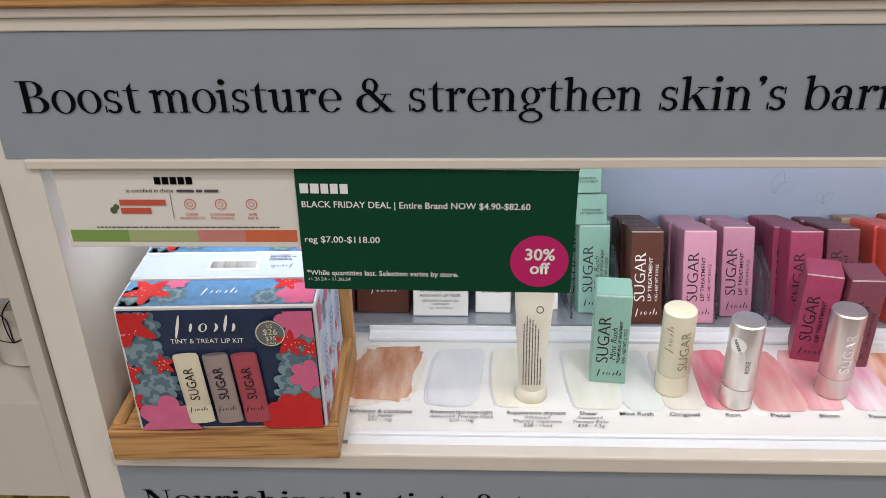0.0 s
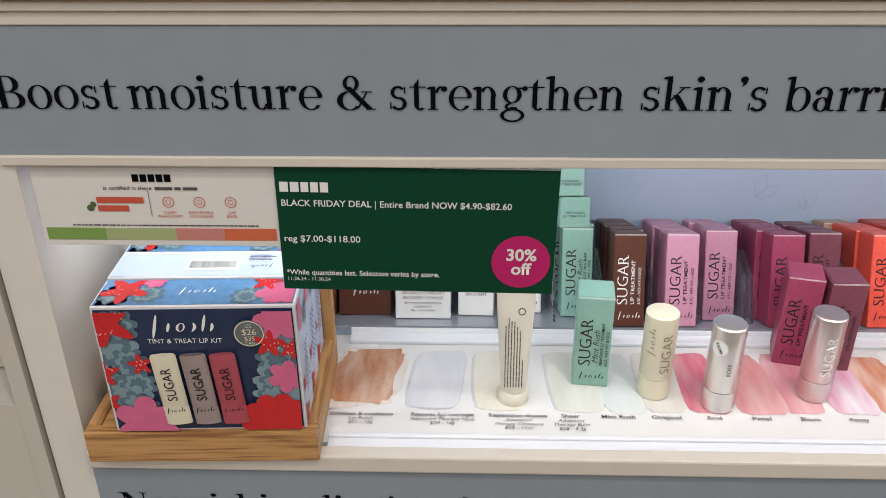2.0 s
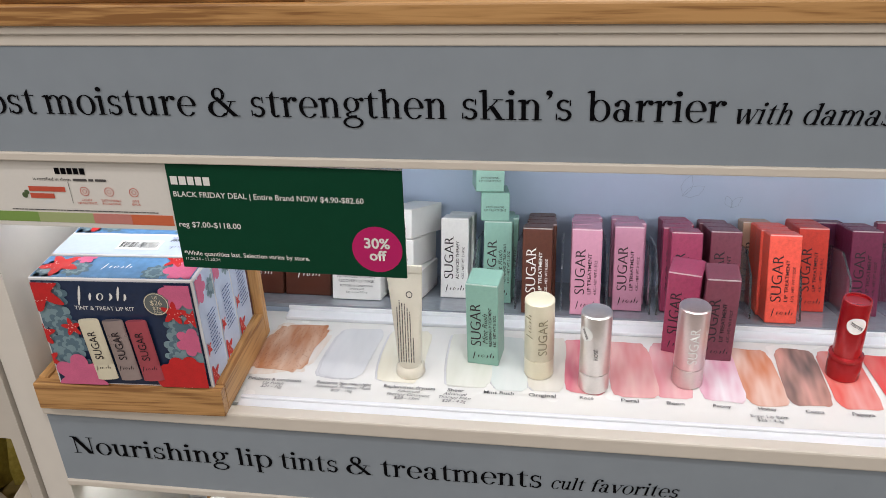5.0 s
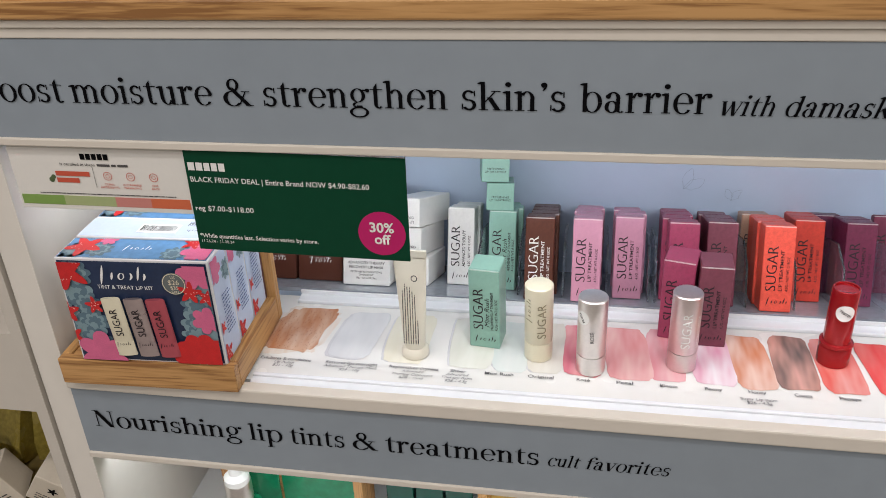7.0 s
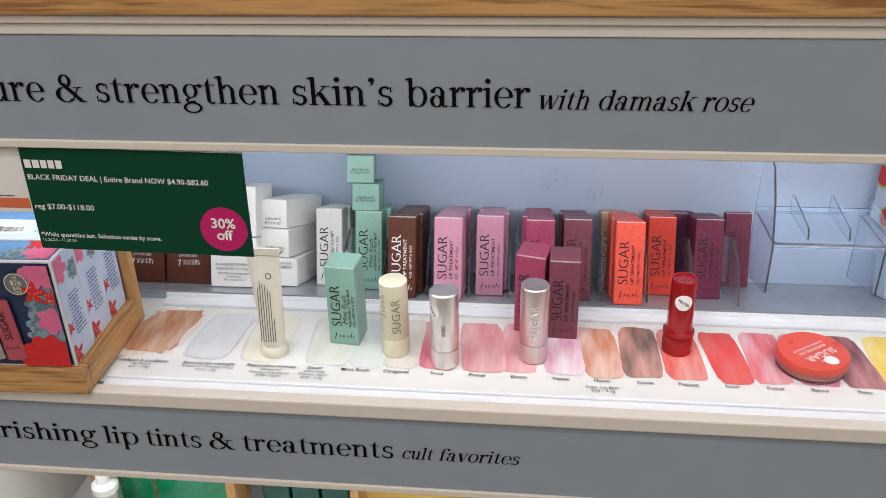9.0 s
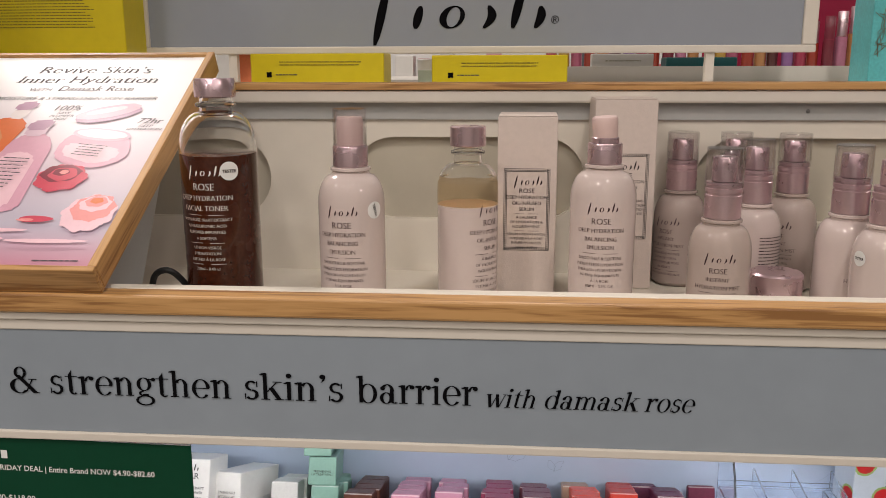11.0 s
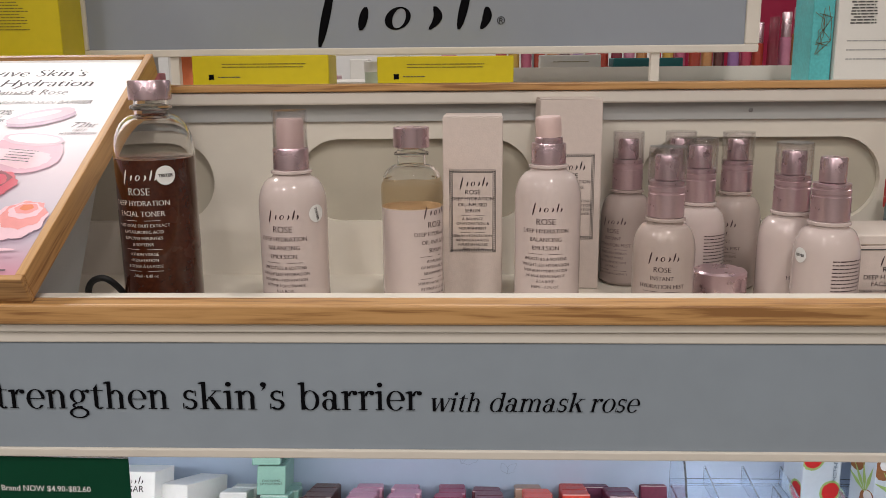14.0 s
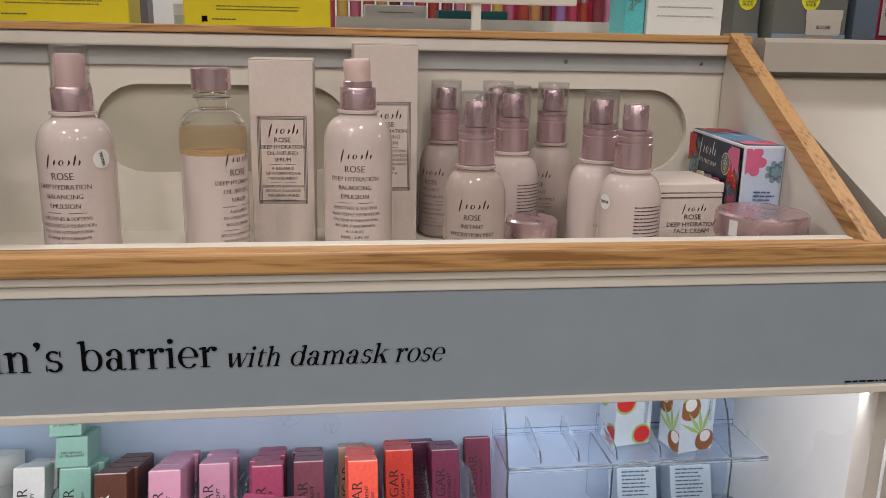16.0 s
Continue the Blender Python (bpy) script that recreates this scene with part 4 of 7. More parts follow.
# white cartons at the end of the tray
def small_carton(m, w, d, h, colour, lines, label, ink=DARKINK, flip=False):
    ob = thing("carton_box", m, label, "carton")
    part("carton", bm_carton(w, d, h), mat("carton_c_%d_%d" % (int(colour[0] * 999), int(colour[1] * 999)), colour, 0.4, var=0.04, scale=200), ob)
    z = h * 0.78
    for body, size in lines:
        mm = pose(0, -d / 2 - 0.0003, z)
        if flip:
            mm = pose(0, -d / 2 - 0.0003, h - z) @ pose(0, 0, 0, 0, 180, 0)
        if body == "@":
            mark(w * 0.5, size, ink, ob, mm)
        else:
            text(body, size, ink, ob, mm)
        z -= size * 1.15
    return ob


WCART = (0.80, 0.79, 0.77)
MASK = [("@", 0.006), ("SUGAR", 0.0075), ("ADVANCED THERAPY", 0.0034), ("RECOVERY LIP MASK", 0.0034), ("RESTORES & CONDITIONS", 0.0024), ("OVERNIGHT", 0.0024), ("10g - net wt 0.33oz", 0.0024)]
for k in range(2):
    small_carton(row_pose(0.0955, 0.1560) @ pose(0.001 * k, 0.009, 0.0455 * k, 0, 0, -2 * k), 0.0425, 0.0425, 0.0445, WCART, MASK, "white lip mask carton stacked in the tray")
RESCUE = [("LIP RESCUE", 0.0034), ("OINTMENT", 0.0034)]
for k, (dx, yaw) in enumerate(((0.0, -3), (-0.004, -8), (-0.002, -14))):
    small_carton(row_pose(0.1380, 0.1660) @ pose(dx, 0.022, 0.0262 * k, 0, 0, yaw), 0.0275, 0.066, 0.0255, WCART, RESCUE, "white lip ointment carton lying in a stack", flip=k > 0)
POLISH = [("SUGAR", 0.0075), ("LIP POLISH", 0.0036), ("10g - net wt 0.35oz", 0.0026), ("@", 0.005)]
for x in (0.006, 0.0495):
    for k in range(2):
        small_carton(row_pose(x, 0.1650) @ pose(0, 0.009, 0.0425 * k), 0.041, 0.041, 0.042, (0.095, 0.029, 0.017), POLISH, "dark brown lip polish carton stacked in the tray", PRINTWHITE)

# ---- testers on the sheet ----
SILVER = mat("satin_silver", (0.74, 0.70, 0.68), 0.36, 1.0, var=0.05, scale=60)
def lip_tube(m, material, label, r=0.0108, h=0.0640, cap=0.0155, ink=DARKINK, words="SUGAR", sticker=None, shade="", red=False):
    ob = thing("lip_balm_tube", m, label, "lip balm tube")
    part("base", bm_lathe([(0, 0), (r - 0.0008, 0), (r, 0.0008), (r, cap), (r - 0.0004, cap + 0.0002), (0, cap + 0.0002)], 40), material, ob, "", True)
    part("cap", bm_lathe([(0, cap + 0.0004), (r - 0.0003, cap + 0.0004), (r, cap + 0.0008), (r, h - 0.0010), (r - 0.0007, h - 0.0002), (r - 0.0014, h), (0, h)], 40), material, ob, "", True)
    return ob


def wrap(ob_mesh, r):
    """Bend flat lettering round an upright cylinder of radius r, facing -y."""
    me = ob_mesh.copy()
    for v in me.vertices:
        t = v.co.x / r
        v.co = Vector((r * math.sin(t), -r * math.cos(t), v.co.z))
    return me


def wrapped(body, size, material, parent, r, z, turn=0.0, name="lettering", upright=False, **kw):
    me = text_mesh(body, size, material, **kw)
    if not upright:
        xs = [v.co.x for v in me.vertices]
        w = (max(xs) - min(xs)) * 0.97
        me = serif_mesh(body, size, material, w)
        me.transform(Matrix.Translation((-w / 2, 0, 0)))
    if upright:
        me = me.copy()
        me.transform(Matrix.Rotation(radians(-90), 4, "Y"))
    ob = new(name, wrap(me, r))
    ob.parent = parent
    ob.matrix_basis = pose(0, 0, z, 0, 0, turn)
    return ob


def sticker_on(parent, r, z, turn, rad=0.0052, tilt=0.0, word="TESTER"):
    bm = bmesh.new()
    bmesh.ops.create_circle(bm, cap_ends=False, segments=24, radius=rad)
    c = bm.verts.new((0, 0, 0))
    for e in [e for e in bm.edges]:
        bm.faces.new((e.verts[0], e.verts[1], c))
    bmesh.ops.subdivide_edges(bm, edges=bm.edges[:], cuts=1)
    bmesh.ops.transform(bm, matrix=Matrix.Rotation(radians(90), 4, "X"), verts=bm.verts)
    me = mesh_of("tester_sticker", bm, PRINTWHITE)
    ob = new("tester_sticker", wrap(me, r + 0.0002))
    ob["label"] = "round white tester sticker"
    ob.parent = parent
    ob.matrix_basis = pose(0, 0, z, 0, 0, turn)
    t = text_mesh(word, rad * 0.46, DARKINK, fat=0.00006).copy()
    t.transform(Matrix.Translation((0, 0, -rad * 0.16)))
    t.transform(Matrix.Rotation(radians(tilt), 4, "Y"))
    ob2 = new("lettering", wrap(t, r + 0.0005))
    ob2.parent = ob
    return ob


tz = SHELF + 0.0018
CREAMTUBE = mat("cream_satin", (0.74, 0.69, 0.53), 0.35, 0.12, var=0.03, scale=60)
GILT = mat("gilt_print", (0.30, 0.265, 0.17), 0.4, 0.3)
t1 = lip_tube(pose(0.2552, 0.0670, tz), CREAMTUBE, "cream satin lip balm tube standing on its swatch", 0.0107, 0.0640)
wrapped("SUGAR", 0.0095, GILT, t1, 0.0112, 0.022, 32, upright=True, align="LEFT")
part("brand_mark", moved(bm_script(0.02, 0.005), Matrix.Rotation(radians(-90), 4, "Y") @ Matrix.Identity(4)), GILT, t1, "", False, pose(0, 0, 0.035, 0, 0, -38) @ pose(0.002, -0.0112, 0))
t2 = lip_tube(pose(0.2948, 0.0540, tz), SILVER, "silver lip balm tester tube with a round sticker", 0.0107, 0.0640)
wrapped("ROS\u00c9", 0.0040, GREYINK, t2, 0.0112, 0.030, 8, upright=True, align="LEFT")
sticker_on(t2, 0.0108, 0.0500, -42, 0.0056, 60)
t3 = lip_tube(pose(0.3612, 0.0660, tz), mat("satin_rose_silver", (0.68, 0.58, 0.57), 0.36, 1.0, var=0.05, scale=60), "rose silver lip balm tube standing on its swatch", 0.0107, 0.0645)
wrapped("SUGAR", 0.0095, PRINTWHITE, t3, 0.0112, 0.022, 18, upright=True, align="LEFT")
wrapped("LIP TREATMENT", 0.0038, PRINTWHITE, t3, 0.0112, 0.022, 58, upright=True, align="LEFT")

RED = mat("red_lacquer", (0.36, 0.008, 0.012), 0.18, 0.45, var=0.05, scale=60, coat=0.6)
t4 = thing("lipstick", pose(0.4715, 0.0850, tz), "glossy red lipstick tester in a clear red cap", "lipstick")
part("base", bm_lathe([(0, 0), (0.0108, 0), (0.0115, 0.0006), (0.0115, 0.0150), (0.0110, 0.0158), (0.0118, 0.0165), (0.0118, 0.0185), (0.0100, 0.0195), (0, 0.0195)], 40), RED, t4, "", True)
part("cap", bm_lathe([(0, 0.0196), (0.0096, 0.0196), (0.0096, 0.0625), (0.0090, 0.0633), (0.0082, 0.0633), (0.0078, 0.0620), (0, 0.0615)], 40), RED, t4, "", True)
sticker_on(t4, 0.0097, 0.047, -4, 0.0066, 30)

# squeeze tube standing on its cap
tube = thing("ointment_tube", pose(0.1605, 0.0590, tz) @ Matrix.Diagonal((0.88, 0.9, 0.94, 1)), "cream plastic squeeze tube with small print standing on its cap", "tube")
TUBE = mat("cream_plastic", (0.70, 0.66, 0.56), 0.32, var=0.02, scale=50)
part("cap", bm_lathe([(0, 0), (0.0118, 0), (0.0122, 0.0006), (0.0118, 0.006), (0.0095, 0.0085), (0.0, 0.0085)], 36), TUBE, tube, "", True)
bm = bmesh.new()
rings = []
for k in range(13):
    t = k / 12
    z = 0.0086 + 0.082 * t
    f = max(0, t - 0.08) / 0.92
    rx, ry = 0.0100 + 0.0045 * f, 0.0100 * (1 - f) + 0.0006
    if k == 0:
        rx = ry = 0.0092
    rings.append([bm.verts.new((rx * math.cos(2 * math.pi * j / 32), ry * math.sin(2 * math.pi * j / 32), z)) for j in range(32)])
for a, b in zip(rings, rings[1:]):
    for j in range(32):
        bm.faces.new((a[j], a[(j + 1) % 32], b[(j + 1) % 32], b[j]))
bm.faces.new(rings[0]); bm.faces.new(rings[-1])
bmesh.ops.recalc_face_normals(bm, faces=bm.faces)
part("tube_body", bm, TUBE, tube, "", True)
part("crimp", bm_box(-0.0147, 0.0147, -0.0009, 0.0009, 0.0905, 0.097, 0.0003, 1), TUBE, tube)
for k, (z0, h) in enumerate(((0.016, 0.050), (0.016, 0.053), (0.016, 0.051), (0.016, 0.053), (0.016, 0.049), (0.016, 0.046), (0.016, 0.022))):
    rng = random.Random(30 + k)
    b = bars_of(rng, h, 1, 0.002, 0.0008, 0.1)
    moved(b, Matrix.Rotation(radians(-90), 4, "Y"))
    part("small_print", b, GREYINK, tube, "", False, pose(-0.0066 + 0.0021 * k, -0.0106, z0) @ pose(0, 0, 0, -7.5, 0, 0))
part("print_badge", bm_ring(0.0028, 0.0008), GREYINK, tube, "", False, pose(0.004, -0.0052, 0.0745, -6.5))

# watermelon balm compact
comp = thing("balm_compact", pose(0.5670, 0.0690, tz, 0, 0, 0), "round coral balm compact with a clear base", "compact")
part("base", bm_lathe([(0, 0), (0.0232, 0), (0.0245, 0.0012), (0.0245, 0.0070), (0.0235, 0.0074), (0, 0.0074)], 56), glass("smoky_acrylic", (0.93, 0.90, 0.90), 0.03, 1.45), comp, "clear acrylic base", True)
part("balm", bm_lathe([(0, 0.0012), (0.0190, 0.0012), (0.0200, 0.0018), (0.0200, 0.0065), (0, 0.0065)], 40), mat("balm_pink", (0.50, 0.20, 0.20), 0.5), comp, "", True)
part("lid", bm_lathe([(0, 0.0076), (0.0252, 0.0076), (0.0257, 0.0082), (0.0257, 0.0134), (0.0248, 0.0145), (0, 0.0146)], 64), mat("coral_lid", (0.62, 0.070, 0.045), 0.32, var=0.03, scale=60, coat=0.3), comp, "coral plastic lid", True)
for body, s, r in (("SUGAR", 0.0090, 0.002), ("WATERMELON", 0.0040, 0.0080), ("HYDRATING LIP BALM", 0.0030, 0.0120)):
    text(body, s, PRINTWHITE, comp, pose(0, 0, 0.0149, 0, 0, 215) @ pose(0, 0.006 - r, 0, -90))
part("tester_sticker", moved(bm_lathe([(0, 0), (0.0052, 0), (0.0052, 0.0002), (0, 0.0002)], 24), pose(0.0095, -0.0125, 0.0147)), PRINTWHITE, comp, "round white tester sticker")
mark(0.012, 0.0045, PRINTWHITE, comp, pose(0, 0, 0.0149, 0, 0, 215) @ pose(0, 0.012, 0, -90))

# ---- upper tray: bottles and cartons ----
MAUVE = mat("mauve_satin_metal", (0.64, 0.48, 0.52), 0.28, 0.85, var=0.04, scale=60)
PINKBODY = mat("milky_pink_glass", (0.60, 0.505, 0.475), 0.10, var=0.015, scale=30, coat=0.6)
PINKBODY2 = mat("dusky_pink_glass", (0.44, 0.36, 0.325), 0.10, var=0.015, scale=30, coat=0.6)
BROWNINK = mat("mauve_print", (0.055, 0.028, 0.032), 0.5)
CLEARCAP = clear_film("clear_overcap", (0.965, 0.955, 0.96), 0.85, 0.08)
GLASSB = glass("bottle_glass", (0.97, 0.975, 0.97), 0.01, 1.30)
PINKPLUG = mat("pink_nozzle", (0.66, 0.49, 0.46), 0.4, var=0.03)


def label_lines(parent, r, lines, z, ink, turn=0.0, gap=1.18):
    """Centred print wrapped round a bottle; '@' is the brand mark, '-' a rule."""
    for body, size in lines:
        z -= size * gap
        size *= 0.84
        if body == "@":
            b = moved(bm_script(size * 4.4, size * 1.25), Matrix.Translation((-size * 2.2, 0, 0)))
            me = mesh_of("brand_mark", b, ink)
            ob = new("brand_mark", wrap(me, r))
            ob.parent, ob.matrix_basis = parent, pose(0, 0, z, 0, 0, turn)
        elif body == "-":
            me = mesh_of("rule", bm_bars([(-0.0125 + 0.0025 * k, -0.0125 + 0.0025 * (k + 1), 0) for k in range(10) if k not in (4, 5)], 0.00025), ink)
            ob = new("rule", wrap(me, r))
            ob.parent, ob.matrix_basis = parent, pose(0, 0, z, 0, 0, turn)
        else:
            wrapped(body, size, ink, parent, r, z, turn)


EMULSION = [("@", 0.0058), ("ROSE", 0.0072), ("DEEP HYDRATION", 0.0049), ("BALANCING", 0.0049), ("EMULSION", 0.0049), ("-", 0.0025), ("SMOOTHES & SOFTENS", 0.0036), ("WEIGHTLESS HYDRATION", 0.0036), ("\u00c9MULSION HYDRATATION", 0.0032), ("INTENSE \u00c9QUILIBRANTE", 0.0032), ("\u00c0 LA ROSE", 0.0032), ("100ML - 3.3FL OZ", 0.0032)]


def emulsion(m, capped, label):
    ob = thing("lotion_bottle", m, label, "bottle")
    r = 0.0227
    prof = [(0, 0), (r - 0.003, 0), (r, 0.003), (r, 0.086)]
    prof += [(0.0126 + (r - 0.0126) * math.cos(t), 0.086 + 0.0195 * math.sin(t)) for t in (0.25, 0.5, 0.75, 1.0, 1.25, 1.5)]
    prof += [(0.0120, 0.1075), (0.0136, 0.1082), (0.0136, 0.1098), (0.0115, 0.1104), (0, 0.1104)]
    part("body", bm_lathe(prof, 48), PINKBODY, ob, "", True)
    part("collar", bm_lathe([(0, 0.1106), (0.0114, 0.1106), (0.0118, 0.111), (0.0118, 0.1235), (0.0113, 0.1245), (0, 0.1245)], 40), MAUVE, ob, "mauve metal collar", True)
    if capped:
        part("nozzle", bm_lathe([(0, 0.1246), (0.0088, 0.1246), (0.0088, 0.142), (0.0078, 0.1435), (0, 0.1438)], 32), PINKPLUG, ob, "", True)
        part("overcap", bm_lathe([(0.0112, 0.1247), (0.0113, 0.1485), (0.0108, 0.149), (0, 0.149), (0, 0.1482), (0.0104, 0.1482), (0.0106, 0.1247), (0.0112, 0.1247)], 40), CLEARCAP, ob, "clear plastic overcap", True)
    else:
        part("ring", bm_lathe([(0, 0.1246), (0.0094, 0.1246), (0.0094, 0.128), (0.009, 0.1284), (0, 0.1284)], 32), MAUVE, ob, "", True)
        part("nozzle", moved(bm_lathe([(0, 0), (0.0085, 0), (0.0088, 0.008), (0.0088, 0.0125), (0.0080, 0.0138), (0, 0.0142)], 32), pose(0, 0, 0.1285, 3, -4, 0)), PINKPLUG, ob, "", True)
    label_lines(ob, r + 0.0003, EMULSION, 0.0870, BROWNINK, -8)
    return ob


e1 = emulsion(pose(0.2630, 0.0945, DECK + 0.0003), True, "milky pink lotion bottle with a mauve collar and clear cap")
sticker_on(e1, 0.0228, 0.083, 52, 0.0058, 75)
emulsion(pose(0.4350, 0.1200, DECK + 0.0003), False, "milky pink lotion bottle with its pink nozzle bare")

# toner
ton = thing("toner_bottle", pose(0.1725, 0.0930, DECK + 0.0003), "clear glass toner bottle of dark rose liquid with a mauve cap", "bottle")
r = 0.0257
def shoulder(r, z0, neck, rise, steps=7):
    return [(neck + (r - neck) * math.cos(1.5708 * k / steps), z0 + rise * math.sin(1.5708 * k / steps)) for k in range(steps + 1)]
outer = [(0, 0), (r - 0.003, 0), (r, 0.003)] + shoulder(r, 0.123, 0.0108, 0.024) + [(0.0106, 0.156)]
inner = [(0.0094, 0.156)] + shoulder(r - 0.0012, 0.1225, 0.0096, 0.023)[::-1] + [(r - 0.0012, 0.004), (r - 0.004, 0.0030), (0, 0.0030)]
above = lambda pts, z: [p for p in pts if p[1] > z]
part("glass", bm_lathe([(r, 0.1195)] + above(outer, 0.1200) + above(inner, 0.1200) + [(r - 0.0012, 0.1195)], 48), GLASSB, ton, "clear glass", True)
part("liquid", bm_lathe([(0, 0), (r - 0.003, 0), (r, 0.003), (r, 0.1190), (r - 0.0012, 0.1193), (0, 0.1187)], 48), mat("dark_rose_liquid", (0.050, 0.011, 0.004), 0.25, var=0.45, scale=40, spec=0.2, coat=0.8), ton, "dark red-brown liquid", True)
part("neck_ring", bm_lathe([(0.0110, 0.1495), (0.0134, 0.1505), (0.0134, 0.1525), (0.0110, 0.1535)], 36), GLASSB, ton, "", True)
part("cap", bm_lathe([(0, 0.1562), (0.0128, 0.1562), (0.0136, 0.1568), (0.0136, 0.1680), (0.0130, 0.1688), (0, 0.1688)], 40), MAUVE, ton, "mauve metal cap", True)
LABELINK = mat("cream_print", (0.80, 0.76, 0.70), 0.45)
label_lines(ton, r + 0.0004, [("@", 0.0064), ("ROSE", 0.0080), ("DEEP HYDRATION", 0.0058), ("FACIAL TONER", 0.0058), ("-", 0.0025), ("WITH ROSE FRUIT EXTRACT", 0.0035), ("& HYALURONIC ACID", 0.0035), ("REMOVES IMPURITIES", 0.0035), ("& SOFTENS", 0.0035), ("-", 0.002), ("LOTION VISAGE", 0.0034), ("HYDRATATION", 0.0034), ("INTENSE \u00c0 LA ROSE", 0.0034), ("-", 0.002), ("250ml - 8.4fl oz", 0.0034)], 0.1140, LABELINK, -6)
sticker_on(ton, r + 0.0004, 0.1095, 33, 0.0062, 0)

# serum
ser = thing("serum_bottle", pose(0.3405, 0.1270, DECK + 0.0003), "glass serum bottle with amber oil above a milky pink layer", "bottle")
r = 0.0216
neck = [p for p in shoulder(r, 0.0925, 0.0100, 0.017, 12) if p[1] > 0.0985]
lining = [p for p in shoulder(r - 0.001, 0.0920, 0.0090, 0.0165, 12) if p[1] > 0.0985]
part("glass", bm_lathe(neck + [(0.0098, 0.121), (0.0088, 0.121)] + lining[::-1], 48), GLASSB, ser, "clear glass", True)
part("oil", bm_lathe([(0, 0.0808), (r, 0.0808)] + [p for p in shoulder(r, 0.0925, 0.0100, 0.017, 12) if p[1] <= 0.0985] + [(0, 0.0980)], 44), clear_film("amber_oil", (0.90, 0.82, 0.70), 0.30, 0.04), ser, "amber oil", True)
part("milk", bm_lathe([(0, 0), (r - 0.003, 0), (r, 0.003), (r, 0.0803), (0, 0.0803)], 44), PINKBODY, ser, "milky pink layer", True)
part("neck_ring", bm_lathe([(0.0100, 0.1155), (0.0120, 0.1163), (0.0120, 0.118), (0.0100, 0.119)], 32), GLASSB, ser, "", True)
part("cap", bm_lathe([(0, 0.1212), (0.0119, 0.1212), (0.0125, 0.1218), (0.0125, 0.1345), (0.0119, 0.1352), (0, 0.1352)], 40), MAUVE, ser, "mauve metal cap", True)
label_lines(ser, r + 0.0003, [("@", 0.0058), ("ROSE", 0.0072), ("DEEP HYDRATION", 0.0049), ("OIL-INFUSED", 0.0049), ("SERUM", 0.0049), ("-", 0.0025), ("A BALANCE", 0.0036), ("OF HYDRATION &", 0.0036), ("NOURISHMENT", 0.0036), ("-", 0.0025), ("S\u00c9RUM HYDRATATION", 0.0034), ("INTENSE \u00c0 LA ROSE", 0.0034), ("INFUS\u00c9 EN HUILES", 0.0034)], 0.0830, BROWNINK, 50)

# tall cartons
BLUSH = mat("blush_board", (0.63, 0.54, 0.49), 0.6, var=0.05, scale=260, bump=0.25, bscale=900)
def tall_carton(m, w, d, h, label, lines):
    ob = thing("tall_carton", m, label, "carton", "blush serum cartons")
    part("carton", bm_carton(w, d, h, 0.0005), BLUSH, ob)
    part("lid_flap", bm_box(-w / 2 + 0.0004, w / 2 - 0.0004, -d / 2 + 0.0004, d / 2 - 0.0004, h + 0.0001, h + 0.0009, 0.0003, 1), BLUSH, ob)
    y = -d / 2 - 0.0003
    x0, x1, z0, z1 = -w * 0.39, w * 0.39, h * 0.27, h * 0.72
    rows = [(x0, x1, z0), (x0, x1, z1), (x0 + 0.002, x1 - 0.002, z0 + 0.002), (x0 + 0.002, x1 - 0.002, z1 - 0.002)]
    fr = bm_bars(rows, 0.00035)
    for xx in (x0, x1 - 0.00035, x0 + 0.002, x1 - 0.00235):
        fr.faces.new([fr.verts.new(p) for p in ((xx, 0, z0), (xx + 0.00035, 0, z0), (xx + 0.00035, 0, z1), (xx, 0, z1))])
    n = 40
    for k in range(n):
        zz = z0 + (z1 - z0) * k / n
        for xx in (x0 + 0.0008, x1 - 0.0016):
            fr.faces.new([fr.verts.new(p) for p in ((xx, -0.00003, zz), (xx + 0.0008, -0.00003, zz), (xx + 0.0008, -0.00003, zz + 0.0009), (xx, -0.00003, zz + 0.0009))])
    for k in range(26):
        xx = x0 + (x1 - x0) * k / 26
        for zz in (z0 + 0.0008, z1 - 0.0014):
            fr.faces.new([fr.verts.new(p) for p in ((xx, -0.00003, zz), (xx + 0.0007, -0.00003, zz), (xx + 0.0007, -0.00003, zz + 0.0008), (xx, -0.00003, zz + 0.0008))])
    part("label_frame", fr, GREYINK, ob, "printed black border", False, pose(0, y, 0))
    z = z1 - 0.005
    for body, size in lines:
        z -= size * 1.2
        if body == "@":
            mark(size * 3.6, size * 1.15, DARKINK, ob, pose(0, y, z))
        elif body == "-":
            part("rule", bm_bars([(-0.009, -0.0015, 0), (0.0015, 0.009, 0)], 0.00025), GREYINK, ob, "", False, pose(0, y, z))
        else:
            text(body, size, DARKINK, ob, pose(0, y, z))
    return ob


SERUMBOX = [("@", 0.0060), ("ROSE", 0.0050), ("DEEP HYDRATION", 0.0038), ("OIL-INFUSED", 0.0038), ("SERUM", 0.0038), ("-", 0.002), ("A BALANCE", 0.0030), ("OF HYDRATION &", 0.0030), ("NOURISHMENT", 0.0030), ("-", 0.002), ("S\u00c9RUM HYDRATATION", 0.0028), ("INTENSE \u00c0 LA ROSE", 0.0028), ("INFUS\u00c9 EN HUILES", 0.0028), ("100ml - 3.3fl oz", 0.0028)]
tall_carton(pose(0.3835, 0.1900, DECK + 0.0003, 0, 0, -1.5), 0.0445, 0.043, 0.1390, "blush pink serum carton with a bordered label", SERUMBOX)
